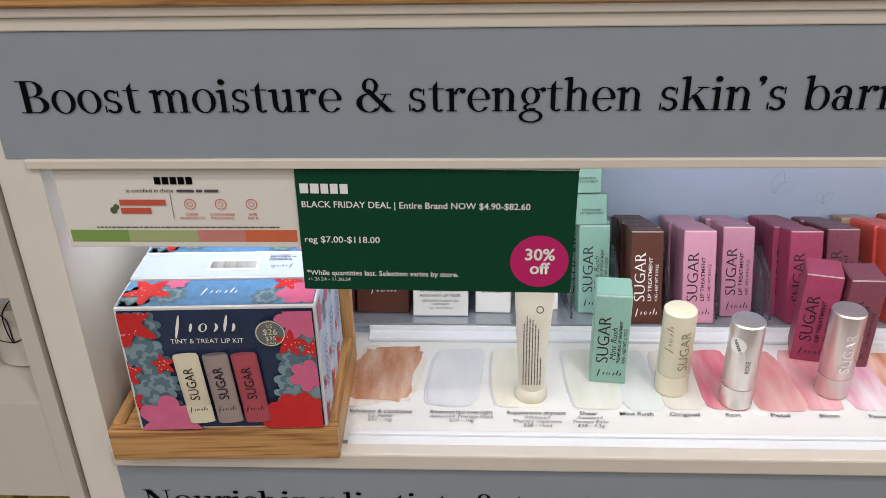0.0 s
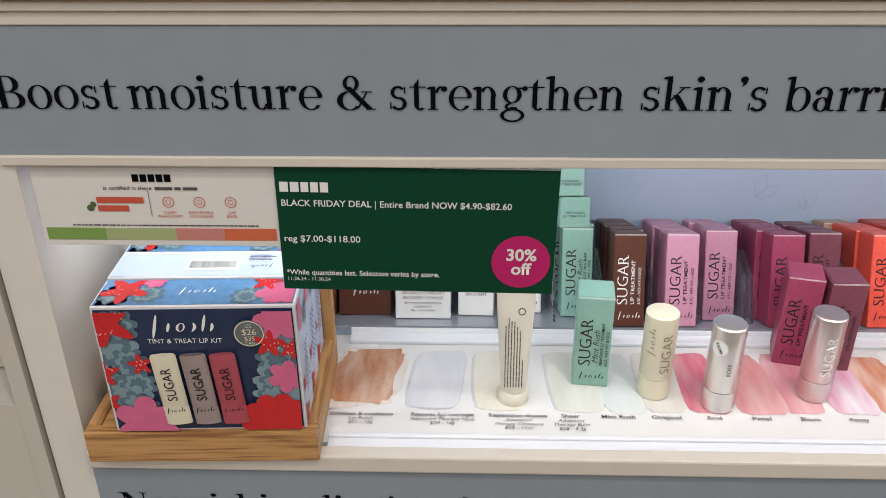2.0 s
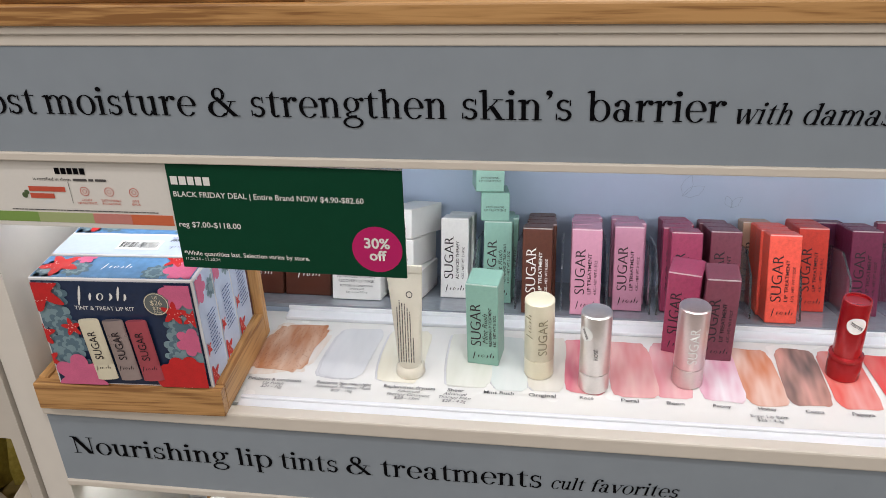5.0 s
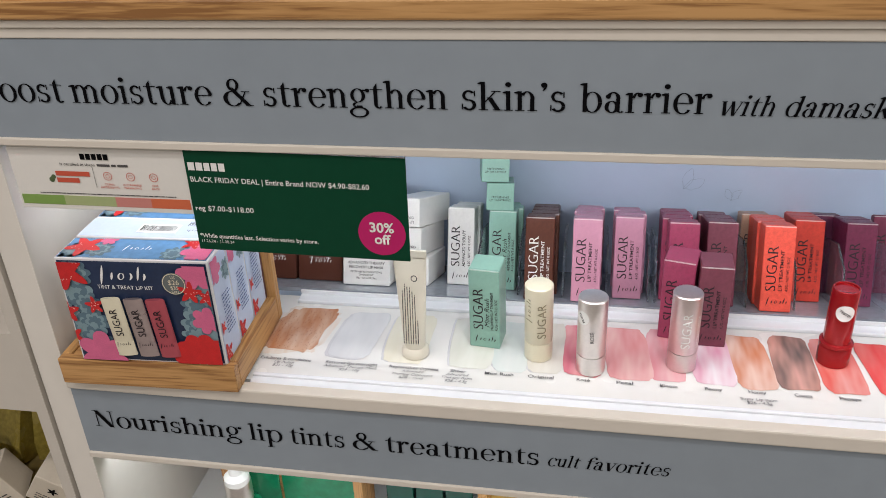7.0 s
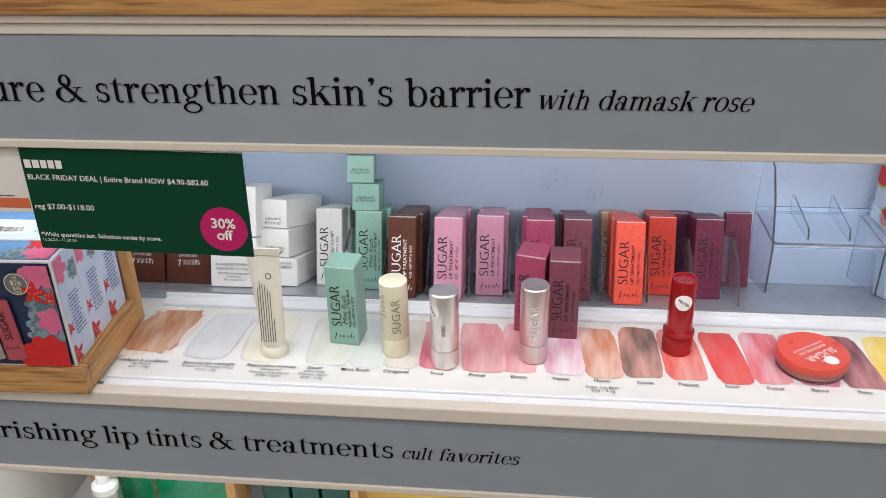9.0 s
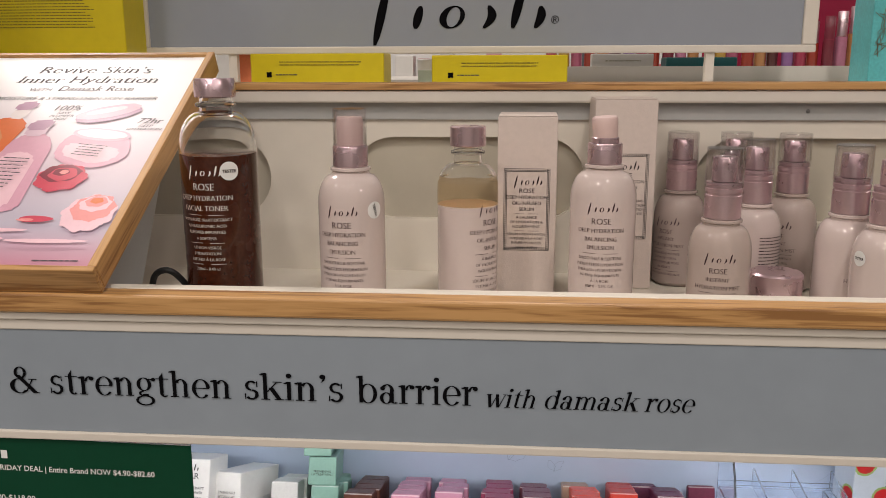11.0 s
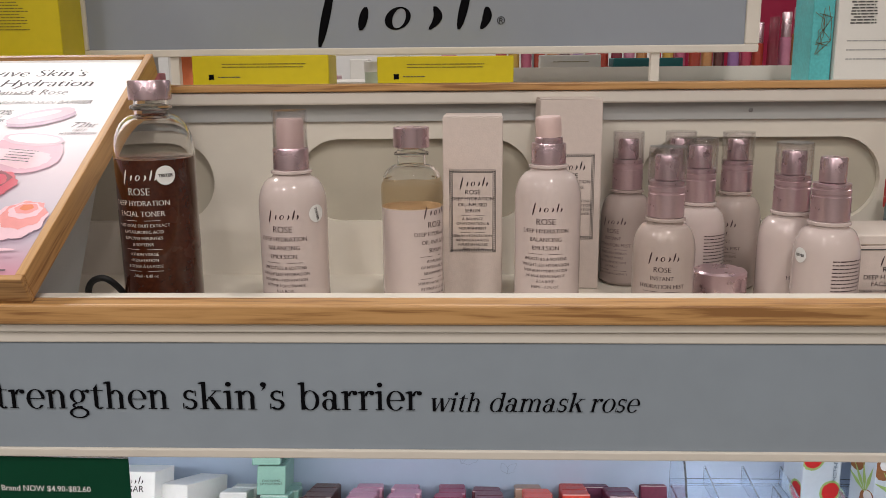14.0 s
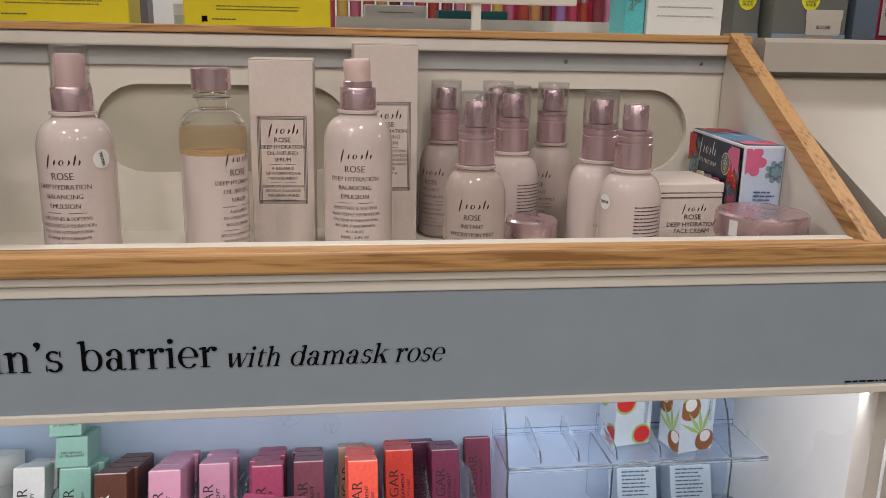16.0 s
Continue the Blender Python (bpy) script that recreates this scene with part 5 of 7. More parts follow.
EMBOX = [("@", 0.0060), ("ROSE", 0.0050), ("DEEP HYDRATION", 0.0038), ("BALANCING", 0.0038), ("EMULSION", 0.0038), ("-", 0.002), ("SMOOTHES & SOFTENS", 0.0029), ("WEIGHTLESS HYDRATION", 0.0029), ("\u00c9MULSION HYDRATATION", 0.0028), ("INTENSE \u00c9QUILIBRANTE", 0.0028), ("\u00c0 LA ROSE", 0.0028), ("100ml - 3.3fl oz", 0.0028)]
tall_carton(pose(0.4590, 0.2240, DECK + 0.0003, 0, 0, 1), 0.0480, 0.044, 0.1500, "blush pink emulsion carton standing against the back board", EMBOX)

# mist bottles
MIST = [("@", 0.0056), ("ROSE", 0.0062), ("INSTANT", 0.0046), ("HYDRATION MIST", 0.0046), ("-", 0.002), ("REFRESHES & REFINES", 0.0032), ("LOOK OF PORES", 0.0032), ("WITH DAMASK ROSE", 0.0032), ("EXTRACT", 0.0032), ("-", 0.002), ("BRUME RAFRA\u00ceCHISSANTE", 0.0028)]
def mist(m, material, label, capped=True, turn=0.0, back=False):
    ob = thing("mist_bottle", m, label, "spray bottle", "rose mist bottles")
    r = 0.0205
    prof = [(0, 0), (r - 0.003, 0), (r, 0.003)] + shoulder(r, 0.0535, 0.0122, 0.0195) + [(0.0118, 0.0745), (0.0133, 0.0752), (0.0133, 0.0768), (0.0115, 0.0774), (0, 0.0774)]
    part("body", bm_lathe(prof, 44), material, ob, "", True)
    part("collar", bm_lathe([(0, 0.0776), (0.0116, 0.0776), (0.0120, 0.078), (0.0120, 0.0930), (0.0114, 0.0935), (0.0114, 0.0945), (0.0119, 0.095), (0.0119, 0.0975), (0.0112, 0.0980), (0.0112, 0.0992), (0.0117, 0.0997), (0.0115, 0.1015), (0, 0.1018)], 40), MAUVE, ob, "mauve metal collar", True)
    part("sprayer", bm_lathe([(0, 0.102), (0.0078, 0.102), (0.0082, 0.1024), (0.0082, 0.117), (0.0076, 0.1180), (0, 0.1184)], 32), MAUVE, ob, "mauve spray head", True)
    part("nozzle_hole", moved(bm_lathe([(0, 0), (0.0020, 0), (0.0020, 0.0006), (0.0012, 0.0006), (0.0012, 0.0002), (0, 0.0002)], 16), pose(0, 0, 0.1135, 0, 0, turn * 0.6) @ pose(0, -0.0081, 0, 90)), MAUVE, ob)
    if capped:
        part("overcap", bm_lathe([(0.0124, 0.0985), (0.0122, 0.1232), (0.0118, 0.1238), (0, 0.1238), (0, 0.1230), (0.0114, 0.1230), (0.0117, 0.0985), (0.0124, 0.0985)], 40), CLEARCAP, ob, "clear plastic overcap", True)
    if back:
        rngp = random.Random(9)
        me = mesh_of("small_print", moved(bars_of(rngp, 0.023, 17, 0.0024, 0.0007, 0.15), Matrix.Translation((-0.0105, 0, 0))), BROWNINK)
        ob2 = new("small_print", wrap(me, r + 0.0003))
        ob2.parent, ob2.matrix_basis = ob, pose(0, 0, 0.054, 0, 0, turn)
    else:
        label_lines(ob, r + 0.0003, MIST, 0.0575, BROWNINK, turn)
    return ob


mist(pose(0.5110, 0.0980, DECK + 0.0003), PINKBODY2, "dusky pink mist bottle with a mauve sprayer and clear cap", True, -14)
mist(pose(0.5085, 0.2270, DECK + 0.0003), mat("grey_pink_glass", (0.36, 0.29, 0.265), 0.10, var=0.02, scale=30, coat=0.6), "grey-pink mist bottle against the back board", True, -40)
mist(pose(0.5495, 0.1640, DECK + 0.0003), PINKBODY, "pale pink mist bottle turned to its small print", True, 30, True)
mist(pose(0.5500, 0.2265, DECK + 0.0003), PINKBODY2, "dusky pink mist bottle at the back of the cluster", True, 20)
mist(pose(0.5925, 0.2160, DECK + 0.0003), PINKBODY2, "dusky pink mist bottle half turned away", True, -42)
mist(pose(0.6020, 0.1225, DECK + 0.0003), PINKBODY, "pale pink mist bottle with clear cap", True, 22)
g = mist(pose(0.6120, 0.0825, DECK + 0.0003), PINKBODY, "pale pink mist bottle without its overcap", False, 18, True)
sticker_on(g, 0.0206, 0.0560, -70, 0.0050, 0)


def cream_jar(m, r, h, lid_h, label):
    ob = thing("cream_jar", m, label, "jar")
    part("jar", bm_lathe([(0, 0), (r - 0.004, 0), (r - 0.0010, 0.004), (r - 0.0010, h - lid_h - 0.003), (r - 0.004, h - lid_h), (0, h - lid_h)], 48), PINKBODY, ob, "", True)
    part("lid", bm_lathe([(0, h - lid_h + 0.0002), (r - 0.0006, h - lid_h + 0.0002), (r, h - lid_h + 0.001), (r, h - 0.0014), (r - 0.0014, h), (0, h)], 56), MAUVE, ob, "mauve metal lid", True)
    return ob


j1 = cream_jar(pose(0.6960, 0.0640, DECK + 0.0003), 0.0295, 0.0515, 0.0165, "pink glass cream jar with a wide mauve lid")
part("tester_sticker", moved(bm_box(-0.003, 0.003, -0.0002, 0.0002, -0.005, 0.005), pose(0, 0, 0.0432, 0, 0, -62) @ pose(0, -0.0297, 0)), PRINTWHITE, j1, "small white sticker")
cream_jar(pose(0.5545, 0.1160, DECK + 0.0003), 0.0180, 0.0370, 0.0180, "small cream jar with a mauve lid")
# face cream carton with a loose lid
fcb = thing("cream_carton", pose(0.6620, 0.1530, DECK + 0.0003, 0, 0, 2) @ Matrix.Diagonal((1.12, 1.2, 1.08, 1)), "blush face cream carton with a lift-off lid", "carton")
part("carton", bm_carton(0.064, 0.046, 0.0475), BLUSH, fcb)
part("lid", bm_box(-0.0324, 0.0324, -0.0234, 0.0234, 0.0478, 0.0545, 0.0008, 1), mat("blush_lid", (0.70, 0.62, 0.56), 0.55, var=0.03, scale=200), fcb, "paler lift-off lid")
part("rule", bm_bars([(-0.031, 0.031, 0)], 0.0008), GREYINK, fcb, "", False, pose(0, -0.0233, 0.0445))
mark(0.0165, 0.0050, DARKINK, fcb, pose(0.012, -0.0234, 0.0355))
for k, (b, s) in enumerate((("ROSE", 0.0050), ("DEEP HYDRATION", 0.0042), ("FACE CREAM", 0.0042), ("STRENGTHENING DAMASK ROSE", 0.0026), ("& A DUO OF HYALURONIC ACIDS", 0.0026))):
    text(b, s, DARKINK, fcb, pose(0.012, -0.0234, 0.0300 - (0, 0.0048, 0.0093, 0.0136, 0.0168)[k]))
small_carton(pose(0.6440, 0.2260, DECK + 0.0003), 0.030, 0.030, 0.050, (0.66, 0.63, 0.58), [("@", 0.004)], "small blush carton behind the mist bottles")

# ---- kits ----
NAVY = mat("navy_print", (0.016, 0.030, 0.075), 0.35, var=0.15, scale=40)
KITWHITE = mat("kit_white_edge", (0.70, 0.70, 0.72), 0.4, var=0.02)
KITBLUE = mat("kit_pale_blue", (0.52, 0.60, 0.76), 0.4, var=0.05, scale=30)
REDPRINT = mat("red_flower_print", (0.56, 0.018, 0.020), 0.38, var=0.12, scale=160)
PINKPRINT = mat("pink_flower_print", (0.62, 0.13, 0.26), 0.38, var=0.10, scale=120)
BLUEPRINT = mat("grey_blue_leaf_print", (0.10, 0.17, 0.22), 0.38, var=0.12, scale=120)
PALEBLUE = mat("light_blue_leaf_print", (0.20, 0.30, 0.34), 0.38, var=0.10, scale=120)


def bm_blob(r, lobes, depth, seed, n=48, squash=1.0, scallop=False):
    """A flat scalloped flower shape in the x-z plane."""
    rng = random.Random(seed)
    ph = rng.uniform(0, 6.28)
    bm = bmesh.new()
    ring = []
    for k in range(n):
        t = 2 * math.pi * k / n
        wave = abs(math.sin(lobes * t / 2 + ph))
        rr = r * (1 - depth * ((1 - wave) ** 1.3 if scallop else wave ** 1.4) + (0.0 if scallop else rng.uniform(-0.03, 0.03)))
        ring.append(bm.verts.new((rr * math.cos(t), 0, rr * squash * math.sin(t))))
    bm.faces.new(ring)
    return bm


def clip_to(bm, x0, x1, z0, z1):
    for co, no in (((x0, 0, 0), (-1, 0, 0)), ((x1, 0, 0), (1, 0, 0)), ((0, 0, z0), (0, 0, -1)), ((0, 0, z1), (0, 0, 1))):
        bmesh.ops.bisect_plane(bm, geom=bm.verts[:] + bm.edges[:] + bm.faces[:], plane_co=co, plane_no=no, clear_outer=True)
    return bm


def floral(parent, w, h, m, seed, spots, name="flower_print"):
    """Layers of printed flowers on a panel, w by h, centred on x and standing on z = 0."""
    lift = 0.0
    for i, (x, z, r, kind) in enumerate(spots):
        material, lobes, depth = {"r": (REDPRINT, 5, 0.55), "p": (PINKPRINT, 6, 0.35), "b": (BLUEPRINT, 9, 0.3), "l": (PALEBLUE, 8, 0.35), "c": (REDPRINT, 11, 0.14)}[kind]
        b = moved(bm_blob(r, lobes, depth, seed + i, 72, 1.0, kind in "blcp"), Matrix.Translation((x, -lift, z)))
        clip_to(b, -w / 2, w / 2, 0.0, h)
        if len(b.faces):
            part(name, b, material, parent, "", False, m)
        else:
            b.free()
        lift += 0.00006
        if kind in "bl":
            for q, tone in ((0.72, PALEBLUE if kind == "b" else BLUEPRINT), (0.48, material)):
                b = moved(bm_blob(r * q, lobes - 2, depth, seed + i, 60, 1.0, True), Matrix.Translation((x, -lift, z)))
                clip_to(b, -w / 2, w / 2, 0.0, h)
                if len(b.faces):
                    part(name, b, tone, parent, "", False, m)
                else:
                    b.free()
                lift += 0.00003
        if kind in "rc":
            rng = random.Random(seed + i)
            dots = join(*[moved(bm_blob(0.0005, 1, 0, 1, 6), Matrix.Translation((x + rng.uniform(-0.6, 0.6) * r, -lift, z + rng.uniform(-0.5, 0.5) * r))) for _ in range(9)])
            clip_to(dots, -w / 2, w / 2, 0.0, h)
            part("print_dots", dots, mat("pink_dots", (0.75, 0.45, 0.42), 0.4), parent, "", False, m)
            lift += 0.00006


KW, KD, KH = 0.1205, 0.0305, 0.0915
KIT_SIZE = Matrix.Diagonal((0.937, 0.97, 0.945, 1))
FRONT = [(-0.052, 0.060, 0.017, "l"), (-0.043, 0.050, 0.012, "b"), (-0.046, 0.076, 0.013, "b"), (-0.050, 0.030, 0.016, "l"), (-0.040, 0.034, 0.012, "b"), (-0.044, 0.020, 0.014, "l"), (-0.037, 0.014, 0.010, "b"),
         (0.052, 0.066, 0.016, "l"), (0.046, 0.052, 0.013, "b"), (0.044, 0.036, 0.014, "l"), (0.053, 0.042, 0.013, "b"), (0.040, 0.026, 0.011, "l"), (0.055, 0.026, 0.014, "l"), (0.034, 0.012, 0.008, "b"),
         (-0.052, 0.079, 0.018, "r"), (-0.060, 0.044, 0.011, "r"), (-0.036, 0.050, 0.008, "r"), (-0.060, 0.022, 0.009, "r"), (0.050, 0.081, 0.015, "p"), (0.043, 0.064, 0.010, "r"), (0.056, 0.060, 0.008, "r"), (0.052, 0.040, 0.012, "p"), (-0.038, 0.006, 0.021, "p"), (0.044, 0.004, 0.024, "c")]


def lip_kit(m, label, upside=False, plain_top=False):
    ob = thing("lip_kit_box", m @ KIT_SIZE, label, "gift box", "boxed lip kits")
    part("box", bm_box(-KW / 2, KW / 2, -KD / 2, KD / 2, 0, KH, 0.0007, 1), KITWHITE, ob)
    y = -KD / 2 - 0.0003
    part("front_panel", bm_box(-KW / 2 + 0.0018, KW / 2 - 0.0018, y, y + 0.0002, 0.0018, KH - 0.0022), NAVY, ob, "navy printed front")
    floral(ob, KW - 0.0044, KH - 0.005, pose(0, y - 0.0002, 0.0022), 100, FRONT)
    mark(0.038, 0.0115, PRINTWHITE, ob, pose(-0.0076, y - 0.0040, 0.0765))
    fit_text("TINT & TREAT LIP KIT", 0.044, PRINTWHITE, ob, pose(-0.006, y - 0.0040, 0.0685), 0.0046)
    for x, c, mm, w in ((-0.0180, CREAMTUBE, 0.0, "SUGAR"), (0.0000, mat("kit_silver", (0.55, 0.45, 0.45), 0.3, 0.8), 0.0, "SUGAR"), (0.0175, mat("kit_rose", (0.50, 0.10, 0.13), 0.35, 0.4), 0.0, "SUGAR")):
        b = join(moved(bm_lathe([(0, 0), (0.0080, 0), (0.0080, 0.0125), (0.0076, 0.0130), (0.0080, 0.0135), (0.0080, 0.0500), (0.0072, 0.0512), (0, 0.0512)], 24), Matrix.Diagonal((1, 0.22, 1, 1))))
        tb = part("tube_picture", b, c, ob, "", True, pose(x, y - 0.0028, 0.0085, 0, -4, 0))
        fit_text("SUGAR", 0.024, DARKINK, ob, pose(x + 0.0018, y - 0.0050, 0.0270, 0, -4, 0) @ pose(0, 0, 0, 0, -90, 0), 0.0088, align="LEFT")
        mark(0.0115, 0.0034, DARKINK, ob, pose(x - 0.0008, y - 0.0050, 0.0185, 0, -4, 0))
    part("price_seal", join(moved(bm_lathe([(0, 0), (0.0092, 0), (0.0092, 0.0002), (0, 0.0002)], 32), pose(0.0320, y - 0.0022, 0.0735, 90))), mat("seal_grey", (0.13, 0.15, 0.15), 0.5), ob)
    part("seal_ring", moved(bm_ring(0.0088, 0.0006, 32), pose(0.0320, y - 0.0026, 0.0735)), CREAMTUBE, ob)
    for k, (b, s) in enumerate((("US", 0.0034), ("$26", 0.0058), ("$35", 0.0042), ("CAN", 0.0026))):
        text(b, s, CREAMTUBE, ob, pose(0.0320, y - 0.0026, (0.0777, 0.0727, 0.0687, 0.0660)[k]))
    text("PLASTIC-FREE\n& RECYCLABLE", 0.0026, PRINTWHITE, ob, pose(-0.040, y - 0.0019, 0.0072))
    # top
    top = pose(0, -KD / 2 + 0.0008, KH + 0.0003, -90)
    part("top_panel", bm_box(-KW / 2 + 0.0015, KW / 2 - 0.0015, -KD / 2 + 0.001, KD / 2 - 0.001, KH + 0.0001, KH + 0.0003), KITBLUE if plain_top else mat("kit_top_blue", (0.10, 0.24, 0.45), 0.4, var=0.2, scale=25), ob, "pale blue printed top" if plain_top else "floral printed top")
    if plain_top:
        rngk = random.Random(5)
        part("barcode_label", bm_box(-0.014, 0.019, -0.008, 0.006, KH + 0.0004, KH + 0.0006), PRINTWHITE, ob, "white barcode label")
        part("barcode", bm_bars([(-0.0120 + 0.00098 * k, -0.0120 + 0.00098 * k + rngk.choice((0.0003, 0.0006)), 0) for k in range(30)], 0.0085), INK, ob, "", False, pose(0, -0.0052, KH + 0.0008, -90))
        mark(0.014, 0.0042, GREYINK, ob, pose(0.034, -0.002, KH + 0.0008, -90) @ pose(0, 0, 0, 0, 180, 0))
        part("small_print", bars_of(rngk, 0.018, 4, 0.002, 0.0007), GREYINK, ob, "", False, pose(0.024, 0.010, KH + 0.0008, -90))
    else:
        floral(ob, KW - 0.004, KD - 0.003, top, 300, [(-0.050, 0.010, 0.012, "l"), (0.045, 0.016, 0.014, "l"), (-0.030, 0.012, 0.011, "b"), (0.030, 0.008, 0.010, "b"), (-0.044, 0.016, 0.016, "r"), (0.050, 0.012, 0.015, "p"), (0.040, 0.024, 0.010, "r"), (-0.028, 0.025, 0.007, "p")])
        mark(0.022, 0.0062, PRINTWHITE, ob, pose(0, -0.004, KH + 0.0020, -90))
    # side
    part("side_panel", bm_box(KW / 2 + 0.0001, KW / 2 + 0.0003, -KD / 2 + 0.001, KD / 2 - 0.001, 0.0015, KH - 0.002), KITBLUE, ob, "pale blue side")
    floral(ob, KD - 0.003, KH - 0.004, pose(KW / 2 + 0.0006, 0, 0.002, 0, 0, 90), 400, [(-0.010, 0.078, 0.012, "p"), (0.010, 0.07, 0.009, "l"), (-0.011, 0.006, 0.010, "r"), (-0.012, 0.030, 0.006, "r")])
    part("small_print", bars_of(random.Random(6), 0.016, 12, 0.0030, 0.0010), mat("blue_ink", (0.05, 0.10, 0.25), 0.5), ob, "", False, pose(KW / 2 + 0.0012, -0.006, 0.056, 0, 0, 90))
    return ob


TILTED = pose(-0.0974, -0.0122, 0, 0, 0, 1.8) @ pose(0.1025, 0, 0)
TZ = 0.9392
lip_kit(TILTED @ pose(-0.0267, 0.0180, TZ, 0, 0, 0.6), "boxed lip kit with red and pink flowers on navy")
lip_kit(TILTED @ pose(-0.0275, 0.0495, TZ + 0.0003, 0, 0, 0.3), "boxed lip kit with its pale blue barcode side up", plain_top=True)
lip_kit(TILTED @ pose(-0.0280, 0.0805, TZ, 0, 0, 0), "boxed lip kit with red and pink flowers on navy")

tray = thing("oak_tray", TILTED @ pose(0, 0, 0.9174), "oak tray with low sides holding the lip kits", "tray")
part("bottom", bm_box(-0.0945, 0.0278, 0.008, 0.0975, 0.0, 0.0210), OAK, tray)
part("front_board", bm_box(-0.1025, 0.0360, 0.0, 0.0078, 0.0, 0.0222, 0.0008), OAK, tray)
part("side_board", bm_box(0.0280, 0.0360, 0.008, 0.0978, 0.0, 0.0225, 0.0008), OAKY, tray)
part("side_board", bm_box(-0.1025, -0.0948, 0.008, 0.0978, 0.0, 0.0225, 0.0008), OAKY, tray)
part("back_post", bm_box(0.0280, 0.0360, 0.0980, 0.1068, 0.0, 0.075, 0.0008), OAKZ, tray)
part("back_post", bm_box(-0.1025, -0.0948, 0.0980, 0.1068, 0.0, 0.075, 0.0008), OAKZ, tray)
part("back_panel", bm_box(-0.0945, 0.0278, 0.0985, 0.1030, 0.0, 0.073), mat("mauve_back_card", (0.26, 0.12, 0.14), 0.45, var=0.15, scale=30), tray, "mauve printed back card")

# a kit in the upper tray, its narrow end to the front
lip_kit(pose(0.7285, 0.1760, DECK + 0.0003, 0, 0, -95), "boxed lip kit turned with its narrow end to the front")

# ---- the light box poster ----
post = thing("poster_lightbox", pose(0.0045, -0.0060, 1.2195, -61), "oak framed light box poster of pink skin care", "light box")
PX0, PX1, PL = -0.1180, 0.1265, 0.2535
part("frame_side", bm_box(PX1 - 0.0055, PX1, -0.0005, 0.0175, -0.002, PL, 0.0006), OAKZ, post, "oak frame")
part("frame_side", bm_box(PX0, PX0 + 0.0055, -0.0005, 0.0175, -0.002, PL, 0.0006), OAKZ, post)
part("frame_foot", bm_box(PX0, PX1, -0.0008, 0.0177, -0.0065, -0.0022, 0.0006), OAK, post)
part("frame_head", bm_box(PX0 + 0.0058, PX1 - 0.0058, -0.0003, 0.0172, PL - 0.0045, PL - 0.0003, 0.0006), OAK, post)


def lit(name, c, k=0.11):
    m = mat(name, c, 0.35, var=0.05, scale=30)
    b = m.node_tree.nodes["Principled BSDF"]
    b.inputs["Emission Color"].default_value, b.inputs["Emission Strength"].default_value = (*c, 1), k
    return m


face = lit("lit_paper", (0.66, 0.58, 0.61))
nt = face.node_tree
tc, sep, cr = nt.nodes.new("ShaderNodeTexCoord"), nt.nodes.new("ShaderNodeSeparateXYZ"), nt.nodes.new("ShaderNodeValToRGB")
for pos, c in ((0.0, (0.50, 0.21, 0.28)), (0.16, (0.54, 0.34, 0.41)), (0.45, (0.60, 0.49, 0.54)), (1.0, (0.46, 0.42, 0.50))):
    e = cr.color_ramp.elements.new(pos) if 0 < pos < 1 else cr.color_ramp.elements[int(pos)]
    e.color = (*c, 1)
nt.links.new(tc.outputs["Generated"], sep.inputs[0]); nt.links.new(sep.outputs["Z"], cr.inputs[0])
for k in ("Base Color", "Emission Color"):
    nt.links.new(cr.outputs[0], nt.nodes["Principled BSDF"].inputs[k])
part("poster_face", bm_box(PX0 + 0.0056, PX1 - 0.0056, 0.0022, 0.0172, -0.002, PL - 0.0047), face, post, "glowing white and pink printed face")
py = 0.0018
PTXT = mat("poster_ink", (0.06, 0.05, 0.06), 0.5)
for b, x0, x1, z, s in (("Revive Skin\u2019s", -0.010, 0.082, 0.2235, 0.0150), ("Inner Hydration", -0.021, 0.092, 0.2085, 0.0150), ("Damask Rose", 0.018, 0.077, 0.1965, 0.0110)):
    serif_word(b, s, PTXT, post, x0, x1, py, z, 0.25, "poster_line")
fit_text("WITH", 0.018, PTXT, post, pose(-0.006, py, 0.1965), 0.0060, align="LEFT", shear=0.25)
fit_text("BOOST MOISTURE & STRENGTHEN SKIN BARRIER", 0.150, PTXT, post, pose(-0.050, py, 0.1835), 0.0070, align="LEFT", shear=0.25)
text("100%", 0.0100, PTXT, post, pose(0.036, py, 0.1690), shear=0.25)
text("SAW\nPLUMPER\nSKIN", 0.0045, PTXT, post, pose(0.036, py, 0.1640), shear=0.25, gap=0.9)
text("72hr", 0.0100, PTXT, post, pose(0.105, py, 0.1520), shear=0.25)
text("DEEP\nHYDRATION", 0.0045, PTXT, post, pose(0.104, py, 0.1470), shear=0.25, gap=0.9)
LP = {"pink": lit("lit_pink", (0.62, 0.33, 0.42)), "rose": lit("lit_rose", (0.55, 0.06, 0.10)), "orange": lit("lit_orange", (0.66, 0.16, 0.05)), "coral": lit("lit_coral", (0.74, 0.27, 0.26)), "mauve": lit("lit_mauve", (0.38, 0.20, 0.30)), "pale": lit("lit_pale_pink", (0.76, 0.50, 0.56))}


def bm_outline(profile):
    """A flat silhouette from (half width, height) pairs."""
    bm = bmesh.new()
    bm.faces.new([bm.verts.new((r, 0, z)) for r, z in profile] + [bm.verts.new((-r, 0, z)) for r, z in reversed(profile)])
    return bm


def bm_patch(*pts):
    bm = bmesh.new()
    bm.faces.new([bm.verts.new((x, 0, z)) for x, z in pts])
    bmesh.ops.bevel(bm, geom=bm.verts[:], offset=0.0028, segments=3, affect="VERTICES")
    return bm


def printed(name, bm, tone, layer):
    part(name, bm, LP[tone], post, "", False, pose(0, py - 0.00008 * layer, 0))


